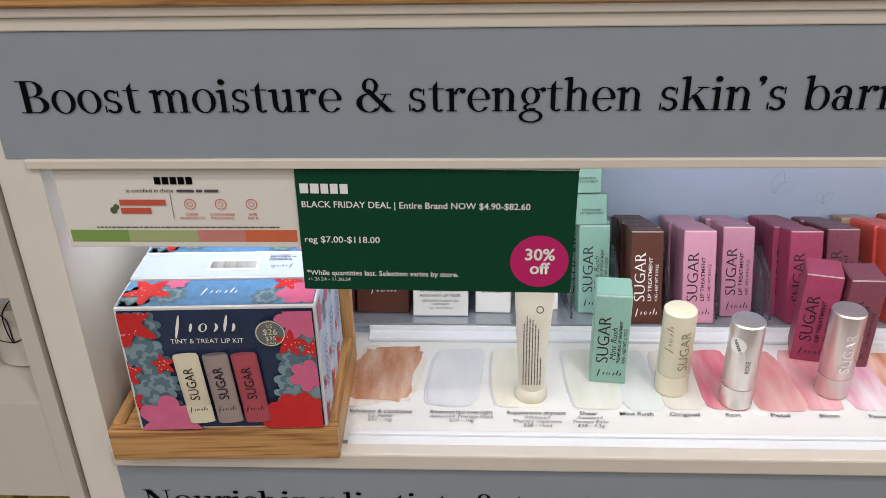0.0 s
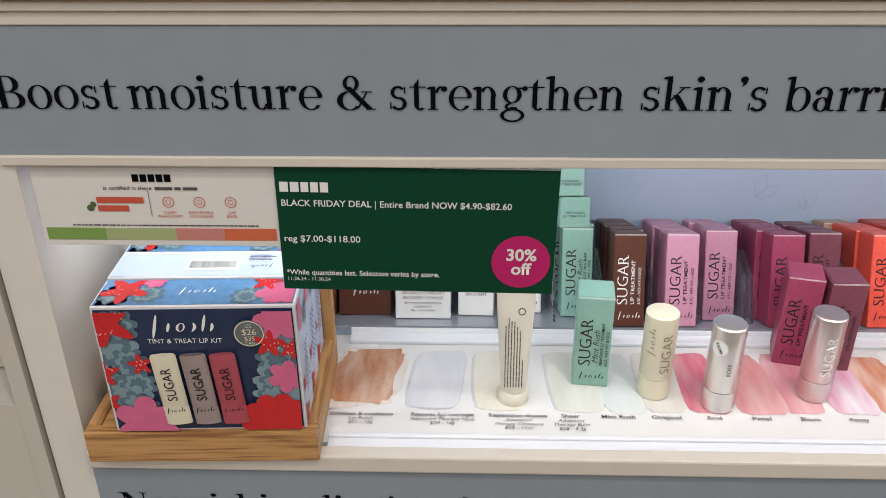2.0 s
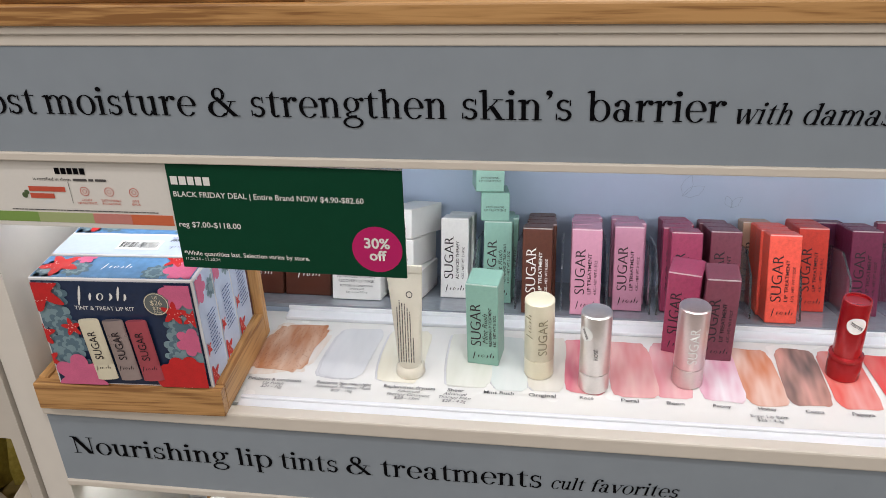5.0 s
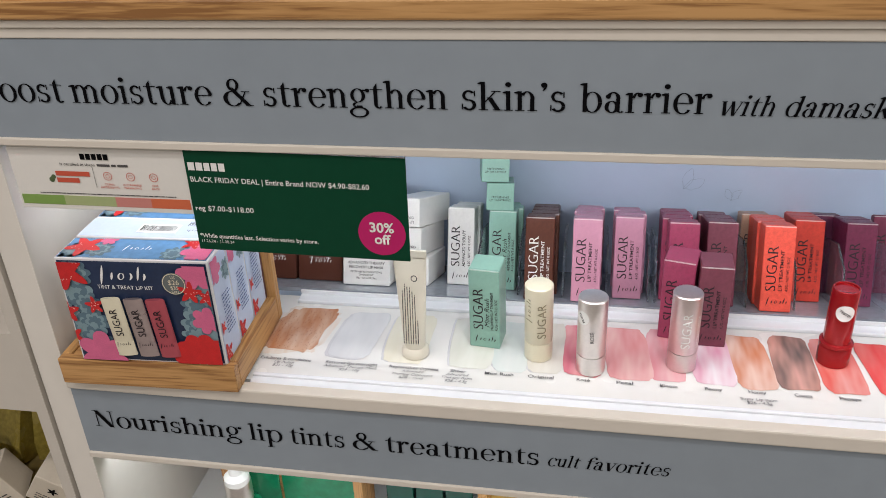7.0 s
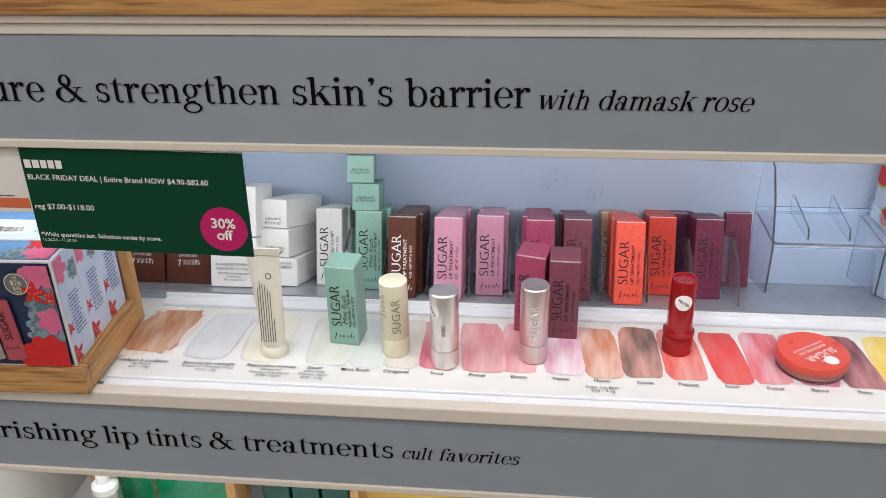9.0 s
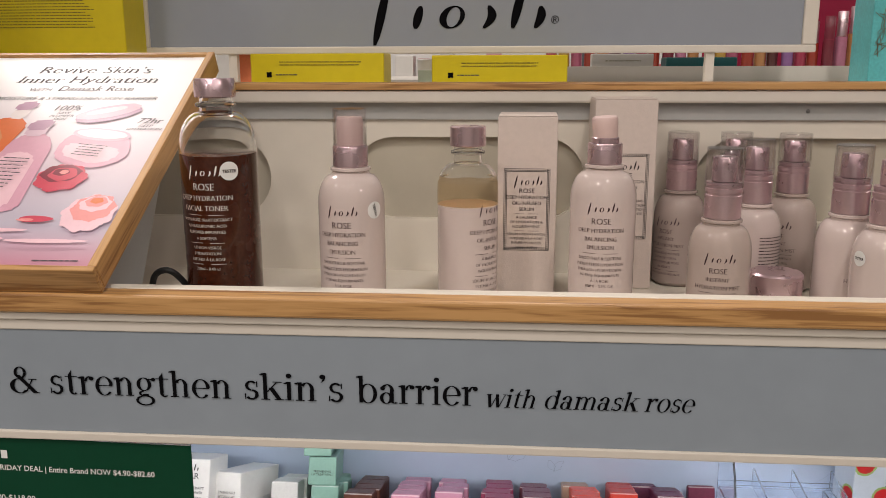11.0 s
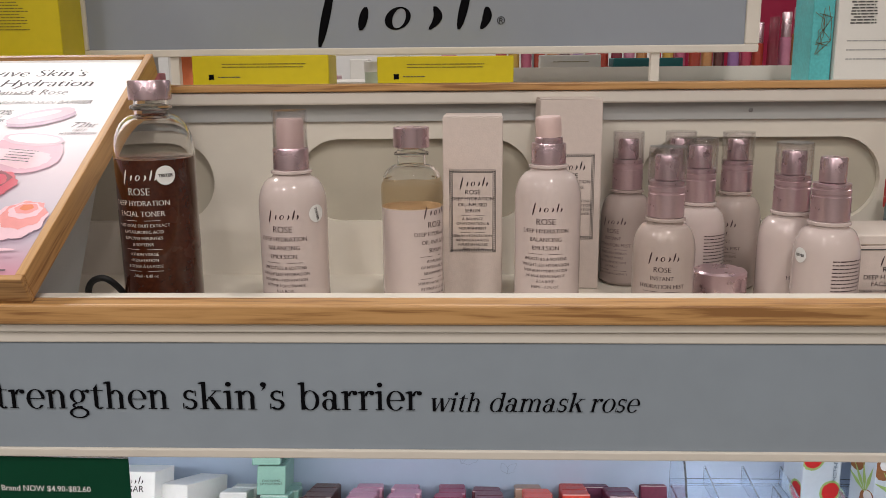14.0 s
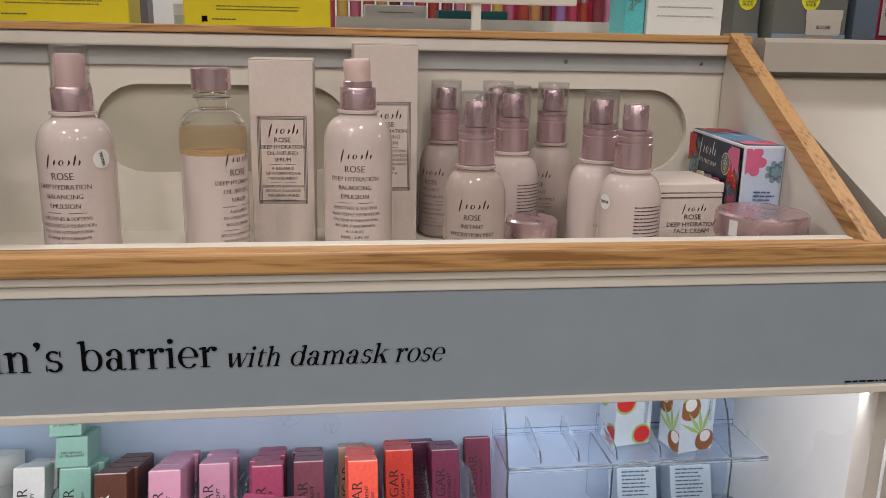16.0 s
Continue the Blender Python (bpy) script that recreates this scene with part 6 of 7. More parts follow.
def oval(x, z, rx, ratio, turn, seed=4):
    return moved(bm_blob(rx, 1, 0.0, seed, 48, ratio), pose(x, 0, z, 0, turn, 0))


LP["cream"], LP["glassy"], LP["dark"], LP["amber"] = lit("lit_cream", (0.74, 0.66, 0.66)), lit("lit_glass", (0.60, 0.42, 0.50)), lit("lit_dark_rose", (0.20, 0.02, 0.04)), lit("lit_amber", (0.62, 0.26, 0.12))
# orange bottle
printed("printed_bottle", bm_patch((-0.030, 0.104), (-0.024, 0.146), (-0.010, 0.158), (0.006, 0.160), (0.0159, 0.149), (0.0100, 0.104)), "orange", 1)
printed("printed_bottle", bm_patch((-0.028, 0.104), (-0.022, 0.140), (-0.004, 0.146), (0.006, 0.130), (0.002, 0.104)), "amber", 2)
printed("printed_neck", bm_patch((-0.004, 0.158), (-0.002, 0.172), (0.0105, 0.174), (0.0095, 0.156)), "cream", 3)
printed("printed_cap", bm_patch((-0.0045, 0.168), (-0.003, 0.1795), (0.012, 0.1815), (0.0125, 0.170)), "mauve", 4)
# pink bottle
printed("printed_bottle", bm_patch((0.0190, 0.052), (0.0115, 0.118), (0.0150, 0.133), (0.0250, 0.1385), (0.0380, 0.136), (0.0460, 0.122), (0.0523, 0.052), (0.0360, 0.046)), "pink", 5)
printed("printed_bottle", bm_patch((0.0225, 0.054), (0.0145, 0.112), (0.0290, 0.116), (0.0400, 0.108), (0.0440, 0.054)), "pale", 6)
printed("printed_neck", bm_patch((0.0185, 0.134), (0.0185, 0.147), (0.0345, 0.148), (0.0345, 0.134)), "glassy", 7)
printed("printed_cap", bm_patch((0.0172, 0.1410), (0.0180, 0.1540), (0.0357, 0.1560), (0.0348, 0.1425)), "mauve", 8)
# jar and lid
printed("printed_jar", bm_patch((0.0511, 0.110), (0.0500, 0.128), (0.0560, 0.139), (0.0985, 0.133), (0.1040, 0.118), (0.1030, 0.106), (0.0877, 0.0965), (0.066, 0.099)), "pink", 5)
printed("printed_jar", bm_patch((0.0560, 0.112), (0.0550, 0.126), (0.0800, 0.124), (0.0980, 0.118), (0.0960, 0.106), (0.0820, 0.101)), "pale", 6)
printed("printed_rim", oval(0.0770, 0.1365, 0.0225, 0.33, 8), "glassy", 7)
printed("printed_cream", oval(0.0770, 0.1370, 0.0195, 0.27, 8), "cream", 8)
printed("printed_lid", oval(0.0722, 0.1630, 0.0240, 0.36, -19), "mauve", 6)
printed("printed_lid_top", oval(0.0705, 0.1668, 0.0238, 0.34, -19), "pink", 7)
printed("printed_lid_shine", oval(0.0690, 0.1680, 0.0150, 0.22, -19), "pale", 8)
# roses and water
for k, (x, z, r_, c, l, sq) in enumerate(((0.068, 0.085, 0.0185, "rose", 7, 0.85), (0.066, 0.090, 0.0145, "dark", 6, 0.7), (0.068, 0.089, 0.0105, "rose", 5, 0.75), (0.066, 0.091, 0.0060, "dark", 5, 0.7), (0.068, 0.091, 0.0032, "coral", 4, 0.8),
                                          (0.102, 0.048, 0.0185, "pale", 9, 1.05), (0.103, 0.053, 0.0150, "coral", 8, 0.95), (0.103, 0.057, 0.0110, "pale", 7, 0.75), (0.103, 0.059, 0.0078, "coral", 6, 0.7), (0.103, 0.060, 0.0045, "orange", 5, 0.7),
                                          (0.070, 0.041, 0.0120, "rose", 3, 0.28), (0.064, 0.040, 0.0060, "coral", 3, 0.25), (0.050, 0.030, 0.0200, "pale", 3, 0.10), (0.030, 0.022, 0.0300, "pale", 3, 0.09), (0.085, 0.020, 0.0280, "pale", 3, 0.07), (0.020, 0.012, 0.0300, "coral", 3, 0.05), (-0.05, 0.030, 0.0300, "pale", 4, 0.12))):
    printed("printed_rose", moved(bm_blob(r_, l, 0.11, 40 + k, 72, sq), pose(x, 0, z)), c, 9 + k)
label_bars = moved(bars_of(random.Random(12), 0.022, 9, 0.0040, 0.0010, 0.3, align="CENTER"), Matrix.Translation((-0.013, 0, 0)))
part("small_print", label_bars, PTXT, post, "", False, pose(0.031, py - 0.0026, 0.104, 0, 4, 0))
part("small_print", moved(bars_of(random.Random(13), 0.024, 5, 0.0030, 0.0008, 0.3, align="CENTER"), Matrix.Translation((-0.013, 0, 0))), PTXT, post, "", False, pose(0.078, py - 0.0026, 0.120, 0, 8, 0))
part("fine_print", bars_of(random.Random(14), 0.030, 1, 0.002, 0.0010), PTXT, post, "", False, pose(0.084, py - 0.0004, 0.0035))
tagged(part("poster_support", bm_prism([(0.0235, 1.1556), (0.0235, 1.200), (0.1600, 1.2780), (0.0800, 1.1556)], 0.1010, 0.1100), mat("support_grey", (0.48, 0.49, 0.50), 0.4, var=0.03), None), "pale grey wedge support under the light box poster", "support")
cu = bpy.data.curves.new("power_cable", "CURVE")
cu.dimensions, cu.bevel_depth, cu.bevel_resolution = "3D", 0.0022, 3
sp = cu.splines.new("BEZIER")
pts = [(0.113, 0.200, 1.158), (0.116, 0.120, 1.159), (0.122, 0.085, 1.176), (0.136, 0.075, 1.196), (0.146, 0.080, 1.188), (0.138, 0.105, 1.162), (0.118, 0.135, 1.158), (0.150, 0.150, 1.158), (0.190, 0.160, 1.158)]
sp.bezier_points.add(len(pts) - 1)
for q, p in zip(sp.bezier_points, pts):
    q.co, q.handle_left_type, q.handle_right_type = p, "AUTO", "AUTO"
tagged(new("power_cable", cu), "black power cable looped on the tray floor", "cable").data.materials.append(mat("black_rubber", (0.012, 0.012, 0.012), 0.5))

# ---- clear acrylic riser and fruit balm boxes at the end of the tray ----
riser = thing("acrylic_riser", pose(0, 0, 0), "clear acrylic riser standing at the end of the tray", "riser")
RX0, RX1, RZ = 0.562, 0.797, 0.9555
part("step", bm_box(RX0 + 0.002, RX1, 0.190, 0.256, RZ, RZ + 0.0025, 0.0005, 1), ACRYLIC, riser)
part("front_lip", bm_box(RX0 + 0.002, RX1, 0.1880, 0.1898, RZ - 0.001, RZ + 0.0030), ACRYLIC, riser)
part("back_lip", bm_box(RX0 + 0.002, RX1, 0.2563, 0.2580, RZ - 0.002, RZ + 0.0060), ACRYLIC, riser)
SIDE = [(0.190, 0.9085), (0.190, 0.952), (0.197, 0.970), (0.205, 0.990), (0.222, 1.014), (0.257, 1.022), (0.257, 0.8910)]
part("side_wall", bm_prism(SIDE, RX0, RX0 + 0.0018), ACRYLIC, riser)
part("side_wall", bm_prism(SIDE, RX1 - 0.034, RX1 - 0.0322), ACRYLIC, riser)
part("side_wall", bm_prism([(0.192, 0.9085), (0.192, RZ - 0.002), (0.256, RZ - 0.002), (0.256, 0.8915)], 0.655, 0.6568), ACRYLIC, riser)
for x in (0.592, 0.626, 0.660, 0.700):
    part("fence", bm_prism([(0.196, RZ + 0.0027), (0.200, RZ + 0.012), (0.255, RZ + 0.020), (0.255, RZ + 0.0027)], x, x + 0.0015), ACRYLIC, riser)

FRUITW = mat("pale_fruit_carton", (0.55, 0.63, 0.72), 0.4, var=0.04)
LEAF = mat("lime_print", (0.32, 0.48, 0.16), 0.45, var=0.1, scale=90)
COCO = mat("coconut_print", (0.26, 0.10, 0.035), 0.5, var=0.2, scale=120)


def fruit_box(m, kind, label):
    ob = thing("fruit_balm_box", m, label, "carton", "fruit balm boxes")
    w, d, h = 0.036, 0.030, 0.062
    part("carton", bm_carton(w, d, h), FRUITW, ob)
    for mm, ww in ((pose(0, -d / 2 - 0.0003, 0), w), (pose(-w / 2 - 0.0003, 0, 0, 0, 0, -90), d)):
        spots = [(0.009, 0.010, 0.010), (-0.009, 0.042, 0.011)]
        for k, (x, z, r_) in enumerate(spots):
            if kind == "coconut":
                part("fruit_print", clip_to(moved(bm_blob(r_, 1, 0, 3 + k), Matrix.Translation((x, 0, z))), -ww / 2, ww / 2, 0.0005, h - 0.0005), COCO, ob, "", False, mm)
                part("fruit_print", clip_to(moved(bm_blob(r_ * 0.55, 1, 0, 5 + k), Matrix.Translation((x, -0.0002, z + 0.004))), -ww / 2, ww / 2, 0.0005, h - 0.0005), KITWHITE, ob, "", False, mm)
                part("leaf_print", clip_to(join(*[moved(bm_outline([(0.0, 0), (0.002, 0.012), (0.0, 0.028)]), pose(x - 0.004, -0.0001, z + 0.006, 0, a_, 0)) for a_ in (-60, -35, -10, 15)]), -ww / 2, ww / 2, 0.0005, h - 0.0005), LEAF, ob, "", False, mm)
            else:
                part("fruit_print", clip_to(moved(bm_blob(r_, 1, 0, 3 + k), Matrix.Translation((x, 0, z))), -ww / 2, ww / 2, 0.0005, h - 0.0005), LEAF, ob, "", False, mm)
                part("fruit_print", clip_to(moved(bm_blob(r_ * 0.80, 1, 0, 5 + k), Matrix.Translation((x, -0.0002, z))), -ww / 2, ww / 2, 0.0005, h - 0.0005), REDPRINT, ob, "", False, mm)
    text("COCONUT" if kind == "coconut" else "WATERMELON", 0.0050, mat("fruit_ink", (0.05, 0.10, 0.16), 0.5), ob, pose(0.010, -d / 2 - 0.0009, 0.054) @ pose(0, 0, 0, 0, 90, 0), align="LEFT")
    return ob


fruit_box(pose(0.7320, 0.2190, RZ + 0.0028, 0, 0, 14), "coconut", "pale blue coconut balm carton with palm leaves")
fruit_box(pose(0.6805, 0.2360, RZ + 0.0028, 0, 0, 10), "watermelon", "pale blue watermelon balm carton with red slices")
for x, y, w in ((0.6860, 0.197, 0.036), (0.7370, 0.197, 0.038)):
    b = small_carton(row_pose(x, y, 0, -3) @ pose(0, 0.003, 0), w, 0.027, 0.042, (0.42, 0.50, 0.58), [], "pale blue balm carton seen from its printed back")
    part("small_print", bars_of(random.Random(21), w * 0.72, 11, 0.0034, 0.0012), mat("fruit_ink", (0.05, 0.10, 0.16), 0.5), b, "", False, pose(-w * 0.38, -0.0139, 0.038))

# ---- lower shelf: masks and serums ----
setting("lower_shelf", bm_box(XL, XR, 0.004, 0.30, 0.655, 0.667), PAPER, "white lower shelf board", "shelf")
setting("lower_back_wall", bm_box(XL, XR, 0.262, 0.272, 0.667, 0.8545), BLUEWALL, "pale blue back wall of the lower shelf", "wall")
gc = thing("mask_display", pose(0.0, 0.125, 0.6673), "oak framed display of glossy green mask panels", "display")
part("backing", bm_box(-0.040, 0.082, 0.0, 0.006, 0.0, 0.158), OAK, gc)
part("panel", bm_box(-0.0375, -0.004, -0.003, -0.0004, 0.004, 0.155, 0.001), mat("emerald_gloss", (0.010, 0.26, 0.12), 0.16, var=0.3, scale=14, coat=0.5), gc, "glossy emerald panel")
part("panel", bm_box(-0.001, 0.079, -0.003, -0.0004, 0.004, 0.155, 0.001), MATS["emerald_gloss"], gc)
part("side_board", bm_box(0.0823, 0.0913, -0.030, 0.006, 0.0, 0.158, 0.0006), OAKZ, gc)
part("side_board", bm_box(-0.0485, -0.0402, -0.030, 0.006, 0.0, 0.158, 0.0006), OAKZ, gc)
dr = thing("dropper_bottle", pose(-0.022, 0.075, 0.6673), "serum bottle with a white rubber dropper and silver collar", "bottle")
part("body", bm_lathe([(0, 0), (0.017, 0), (0.019, 0.002), (0.019, 0.048), (0.011, 0.057), (0, 0.057)], 36), MATS["emerald_gloss"], dr, "", True)
part("collar", bm_lathe([(0, 0.0572), (0.0125, 0.0572), (0.0125, 0.077), (0.0118, 0.078), (0, 0.078)], 36), SILVER, dr, "silver collar", True)
part("bulb", bm_lathe([(0, 0.0782), (0.0118, 0.0782), (0.0118, 0.084), (0.0066, 0.088), (0.0060, 0.100), (0.0048, 0.105), (0, 0.107)], 32), PRINTWHITE, dr, "white rubber bulb", True)
for k in range(3):
    jb = thing("green_carton", pose(0.118 + 0.0295 * k, 0.140, 0.6673), "deep green square carton on the lower shelf", "carton", "green cartons")
    part("carton", bm_box(-0.0135, 0.0135, -0.0135, 0.0135, 0.0, 0.146, 0.0012), mat("deep_green_card", (0.004, 0.085, 0.062), 0.25, var=0.1, scale=30, coat=0.3), jb)
sp_ = thing("honey_display", pose(0.258, 0.125, 0.6673), "oak framed display with a golden honeycomb panel", "display")
part("side_board", bm_box(-0.058, -0.050, -0.03, 0.006, 0, 0.158, 0.0006), OAKZ, sp_)
part("side_board", bm_box(0.056, 0.064, -0.03, 0.006, 0, 0.158, 0.0006), OAKZ, sp_)
GOLD = mat("golden_comb", (0.60, 0.40, 0.10), 0.4, var=0.2, scale=60)
part("panel", bm_box(-0.0498, 0.0558, 0.0, 0.006, 0, 0.155), GOLD, sp_)
stud = mesh_of("comb_stud", bm_lathe([(0, 0.003), (0.002, 0.002), (0.004, 0.0)], 6), GOLD)
for i in range(9):
    for j in range(4):
        ob = new("comb_stud", stud)
        ob.parent, ob.matrix_basis = sp_, pose(-0.044 + 0.0115 * i + 0.0057 * (j % 2), -0.0002, 0.150 - 0.010 * j, 90)
for k in range(5):
    tn = thing("teal_carton", pose(0.375 + 0.075 * k, 0.130, 0.6673), "dark teal carton on the lower shelf", "carton", "teal cartons")
    part("carton", bm_box(-0.032, 0.032, -0.02, 0.03, 0, 0.120, 0.001), MATS["deep_green_card"], tn)

# ---- neighbouring fixture past the gap ----
setting("neighbour_post", bm_box(-0.1395, -0.1295, -0.002, 0.020, 0.0, 1.60), BAYWHITE, "white upright of the neighbouring fixture", "panel")
setting("neighbour_shelf_board", bm_box(-0.90, -0.1398, 0.0, 0.28, 0.875, 0.950), BAYWHITE, "white shelf front of the neighbouring fixture", "shelf")
mat("olive_shelf_print", (0.27, 0.20, 0.07), 0.5, var=0.4, scale=14)
setting("neighbour_low_shelf", bm_box(-0.90, -0.1398, 0.02, 0.28, 0.715, 0.72), MATS["olive_shelf_print"], "white low shelf of the neighbouring fixture", "shelf")
setting("neighbour_back", bm_box(-0.90, -0.129, 0.282, 0.292, 0.0, 1.60), mat("olive_back_panel", (0.20, 0.16, 0.07), 0.5, var=0.2, scale=12), "olive printed back panel of the neighbouring fixture", "panel")
setting("neighbour_top_board", bm_box(-0.90, -0.1398, 0.0, 0.28, 1.026, 1.60), BAYWHITE, "white front board of the neighbouring fixture", "panel")
CREAMBOX = mat("cream_carton", (0.62, 0.56, 0.47), 0.45, var=0.04)
for x, y, z, rx, ry, rz in ((-0.196, 0.050, 0.7360, 12, 34, 8), (-0.158, 0.044, 0.7290, 8, 24, -14), (-0.240, 0.045, 0.7300, 6, -22, 18), (-0.290, 0.060, 0.7260, 4, 12, 30)):
    b = thing("gift_carton", pose(x, y, z, rx, ry, rz), "cream carton with a black leaf badge lying in a heap", "carton", "cream cartons")
    part("carton", bm_carton(0.040, 0.034, 0.040), CREAMBOX, b)
    part("badge", moved(bm_blob(0.0055, 5, 0.55, 2), pose(0, -0.0174, 0.026)), INK, b)
    part("badge", moved(bm_blob(0.0055, 5, 0.55, 2), pose(0, 0.004, 0.0404, -90)), INK, b)
    part("small_print", bars_of(random.Random(3), 0.026, 3, 0.004, 0.0014), GREYINK, b, "", False, pose(-0.013, -0.0174, 0.014))
POUCH = mat("olive_yellow_film", (0.42, 0.33, 0.07), 0.25, var=0.35, scale=26, bump=0.6, bscale=60, coat=0.4)
for k, (x, y, turn) in enumerate(((-0.215, 0.115, 8), (-0.290, 0.110, -12), (-0.255, 0.175, 4))):
    b = thing("gift_pouch", pose(x, y, 0.7203, -12, 0, turn), "olive yellow glossy pouch standing on the low shelf", "pouch", "yellow pouches")
    part("pouch", bm_prism([(-0.012, 0), (-0.016, 0.020), (-0.010, 0.055), (-0.001, 0.085), (0.001, 0.085), (0.010, 0.055), (0.016, 0.020), (0.012, 0)], -0.034, 0.034), POUCH, b)
    part("seal_strip", bm_box(-0.034, 0.034, -0.0008, 0.0008, 0.0852, 0.092), POUCH, b)
gt = thing("body_mist", pose(-0.176, 0.098, 0.7203), "clear slim jar of mauve salts with dark print", "jar")
part("jar", bm_lathe([(0, 0), (0.014, 0), (0.0155, 0.002), (0.0155, 0.062), (0.012, 0.070), (0.012, 0.078), (0, 0.080)], 28), mat("mauve_salts", (0.30, 0.23, 0.20), 0.3, var=0.3, scale=200, coat=0.5), gt, "", True)
part("small_print", bars_of(random.Random(5), 0.016, 6, 0.005, 0.0018), INK, gt, "", False, pose(-0.008, -0.0159, 0.050))
for k in range(3):
    b = thing("glass_jar", pose(-0.170 - 0.06 * k, 0.060, 0.9503), "clear glass jar with a black line drawing", "jar", "glass jars")
    part("jar", bm_lathe([(0, 0), (0.022, 0), (0.024, 0.002), (0.024, 0.044), (0.020, 0.048), (0, 0.048)], 32), mat("milky_jar", (0.60, 0.57, 0.51), 0.15, var=0.05, coat=0.5), b, "", True)
    part("lid", bm_lathe([(0, 0.0482), (0.0225, 0.0482), (0.0225, 0.060), (0, 0.060)], 32), KITWHITE, b, "", True)
    part("drawn_line", join(*[bm_stroke(petal(0, 0.02, 0.04, 0.02, 1.2 + i, random.Random(i)), 0.0008) for i in range(2)]), INK, b, "", False, pose(0, -0.0246, 0))

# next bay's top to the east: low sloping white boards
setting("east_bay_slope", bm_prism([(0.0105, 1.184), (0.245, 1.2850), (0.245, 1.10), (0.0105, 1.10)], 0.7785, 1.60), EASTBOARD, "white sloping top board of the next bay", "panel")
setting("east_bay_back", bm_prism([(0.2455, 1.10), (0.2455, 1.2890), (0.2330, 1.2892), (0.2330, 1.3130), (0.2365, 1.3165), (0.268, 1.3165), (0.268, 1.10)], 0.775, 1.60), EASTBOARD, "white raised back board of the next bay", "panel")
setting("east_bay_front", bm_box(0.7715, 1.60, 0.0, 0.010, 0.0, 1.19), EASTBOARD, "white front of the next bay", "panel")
dark = setting("east_rear_shelf", bm_box(0.870, 1.60, 0.300, 0.50, 1.3118, 1.3170), mat("dark_shelf_edge", (0.05, 0.035, 0.035), 0.4), "dark shelf edge behind the next bay", "shelf")
setting("east_rear_oak", bm_box(0.845, 0.8695, 0.292, 0.320, 1.3118, 1.3175), OAK, "short oak trim piece on the ledge", "trim")

# ---- things on the rear ledge ----
LZ = 1.3118
YEL = mat("yellow_carton", (0.62, 0.50, 0.012), 0.4, var=0.05, scale=14)
def ledge_box(name, x0, x1, y0, y1, h, material, label, lines=0, badge=True):
    ob = thing(name, pose((x0 + x1) / 2, (y0 + y1) / 2, LZ), label, "carton")
    w, d = x1 - x0, y1 - y0
    part("carton", bm_carton(w, d, h, 0.0008), material, ob)
    if lines:
        part("small_print", bars_of(random.Random(int(x0 * 1000) + 500), w * 0.62, lines, 0.0026, 0.0008, 0.1), mat("olive_ink", (0.16, 0.13, 0.02), 0.5), ob, "", False, pose(-w * 0.28, -d / 2 - 0.0004, h * 0.93 if h > 0.06 else h * 0.74))
    if badge:
        part("badge", moved(bm_blob(0.0032, 4, 0.35, 3), pose(-w * 0.36, -d / 2 - 0.0004, h * 0.38 if h < 0.06 else 0.012)), INK, ob)
        part("small_print", bars_of(random.Random(4), w * 0.16, 1, 0.002, 0.0010, 0), GREYINK, ob, "", False, pose(-w * 0.31, -d / 2 - 0.0004, h * 0.36 if h < 0.06 else 0.0115))
    return ob


ledge_box("yellow_box", 0.134, 0.256, 0.300, 0.345, 0.030, YEL, "flat yellow carton with small black print on the ledge", 2)
ledge_box("yellow_box", 0.299, 0.419, 0.300, 0.345, 0.028, YEL, "flat yellow carton with small black print on the ledge", 2)
ledge_box("yellow_box", -0.150, 0.019, 0.300, 0.345, 0.150, YEL, "tall yellow carton covered in small black print", 34, False)
ledge_box("orange_box", 0.100, 0.118, 0.372, 0.400, 0.060, mat("orange_card", (0.70, 0.20, 0.09), 0.45, var=0.05), "small orange carton on the ledge", 0, False)
wj = thing("white_jar", pose(0.289, 0.395, LZ), "white plastic jar on the rear ledge", "jar")
part("jar", bm_lathe([(0, 0), (0.012, 0), (0.013, 0.001), (0.013, 0.014), (0, 0.014)], 28), mat("pale_green_label", (0.45, 0.52, 0.42), 0.4), wj, "", True)
part("lid", bm_lathe([(0, 0.0142), (0.0135, 0.0142), (0.0135, 0.024), (0.0125, 0.025), (0, 0.025)], 28), PRINTWHITE, wj, "", True)
setting("rear_upstand", bm_box(0.425, 1.6, 0.440, 0.452, LZ, LZ + 0.017), WHITE, "white upstand along the back of the ledge", "trim")
ledge_box("white_carton", 0.455, 0.520, 0.470, 0.490, 0.030, CARDWHITE, "white carton with a line of print behind the upstand", 1, False)
ledge_box("teal_carton", 0.532, 0.605, 0.462, 0.495, 0.026, mat("dark_teal_card", (0.01, 0.13, 0.14), 0.4, var=0.05), "dark teal carton behind the upstand", 0, False)
tq = ledge_box("turquoise_carton", 0.690, 0.7090, 0.340, 0.385, 0.100, mat("turquoise_card", (0.10, 0.46, 0.48), 0.4, var=0.18, scale=40), "turquoise carton with scribbled lines on the ledge", 0, False)
part("scribble", join(*[bm_stroke([(random.Random(i * 7 + k).uniform(-0.008, 0.008), 0.020 + 0.012 * k + random.Random(i + k).uniform(-0.006, 0.006)) for k in range(4)], 0.0005) for i in range(6)]), mat("bronze_line", (0.20, 0.13, 0.05), 0.4, 0.6), tq, "", False, pose(0, -0.0230, 0.01))
wc = ledge_box("white_carton", 0.7100, 0.7830, 0.335, 0.375, 0.105, CARDWHITE, "white carton with rows of grey print on the ledge", 0, False)
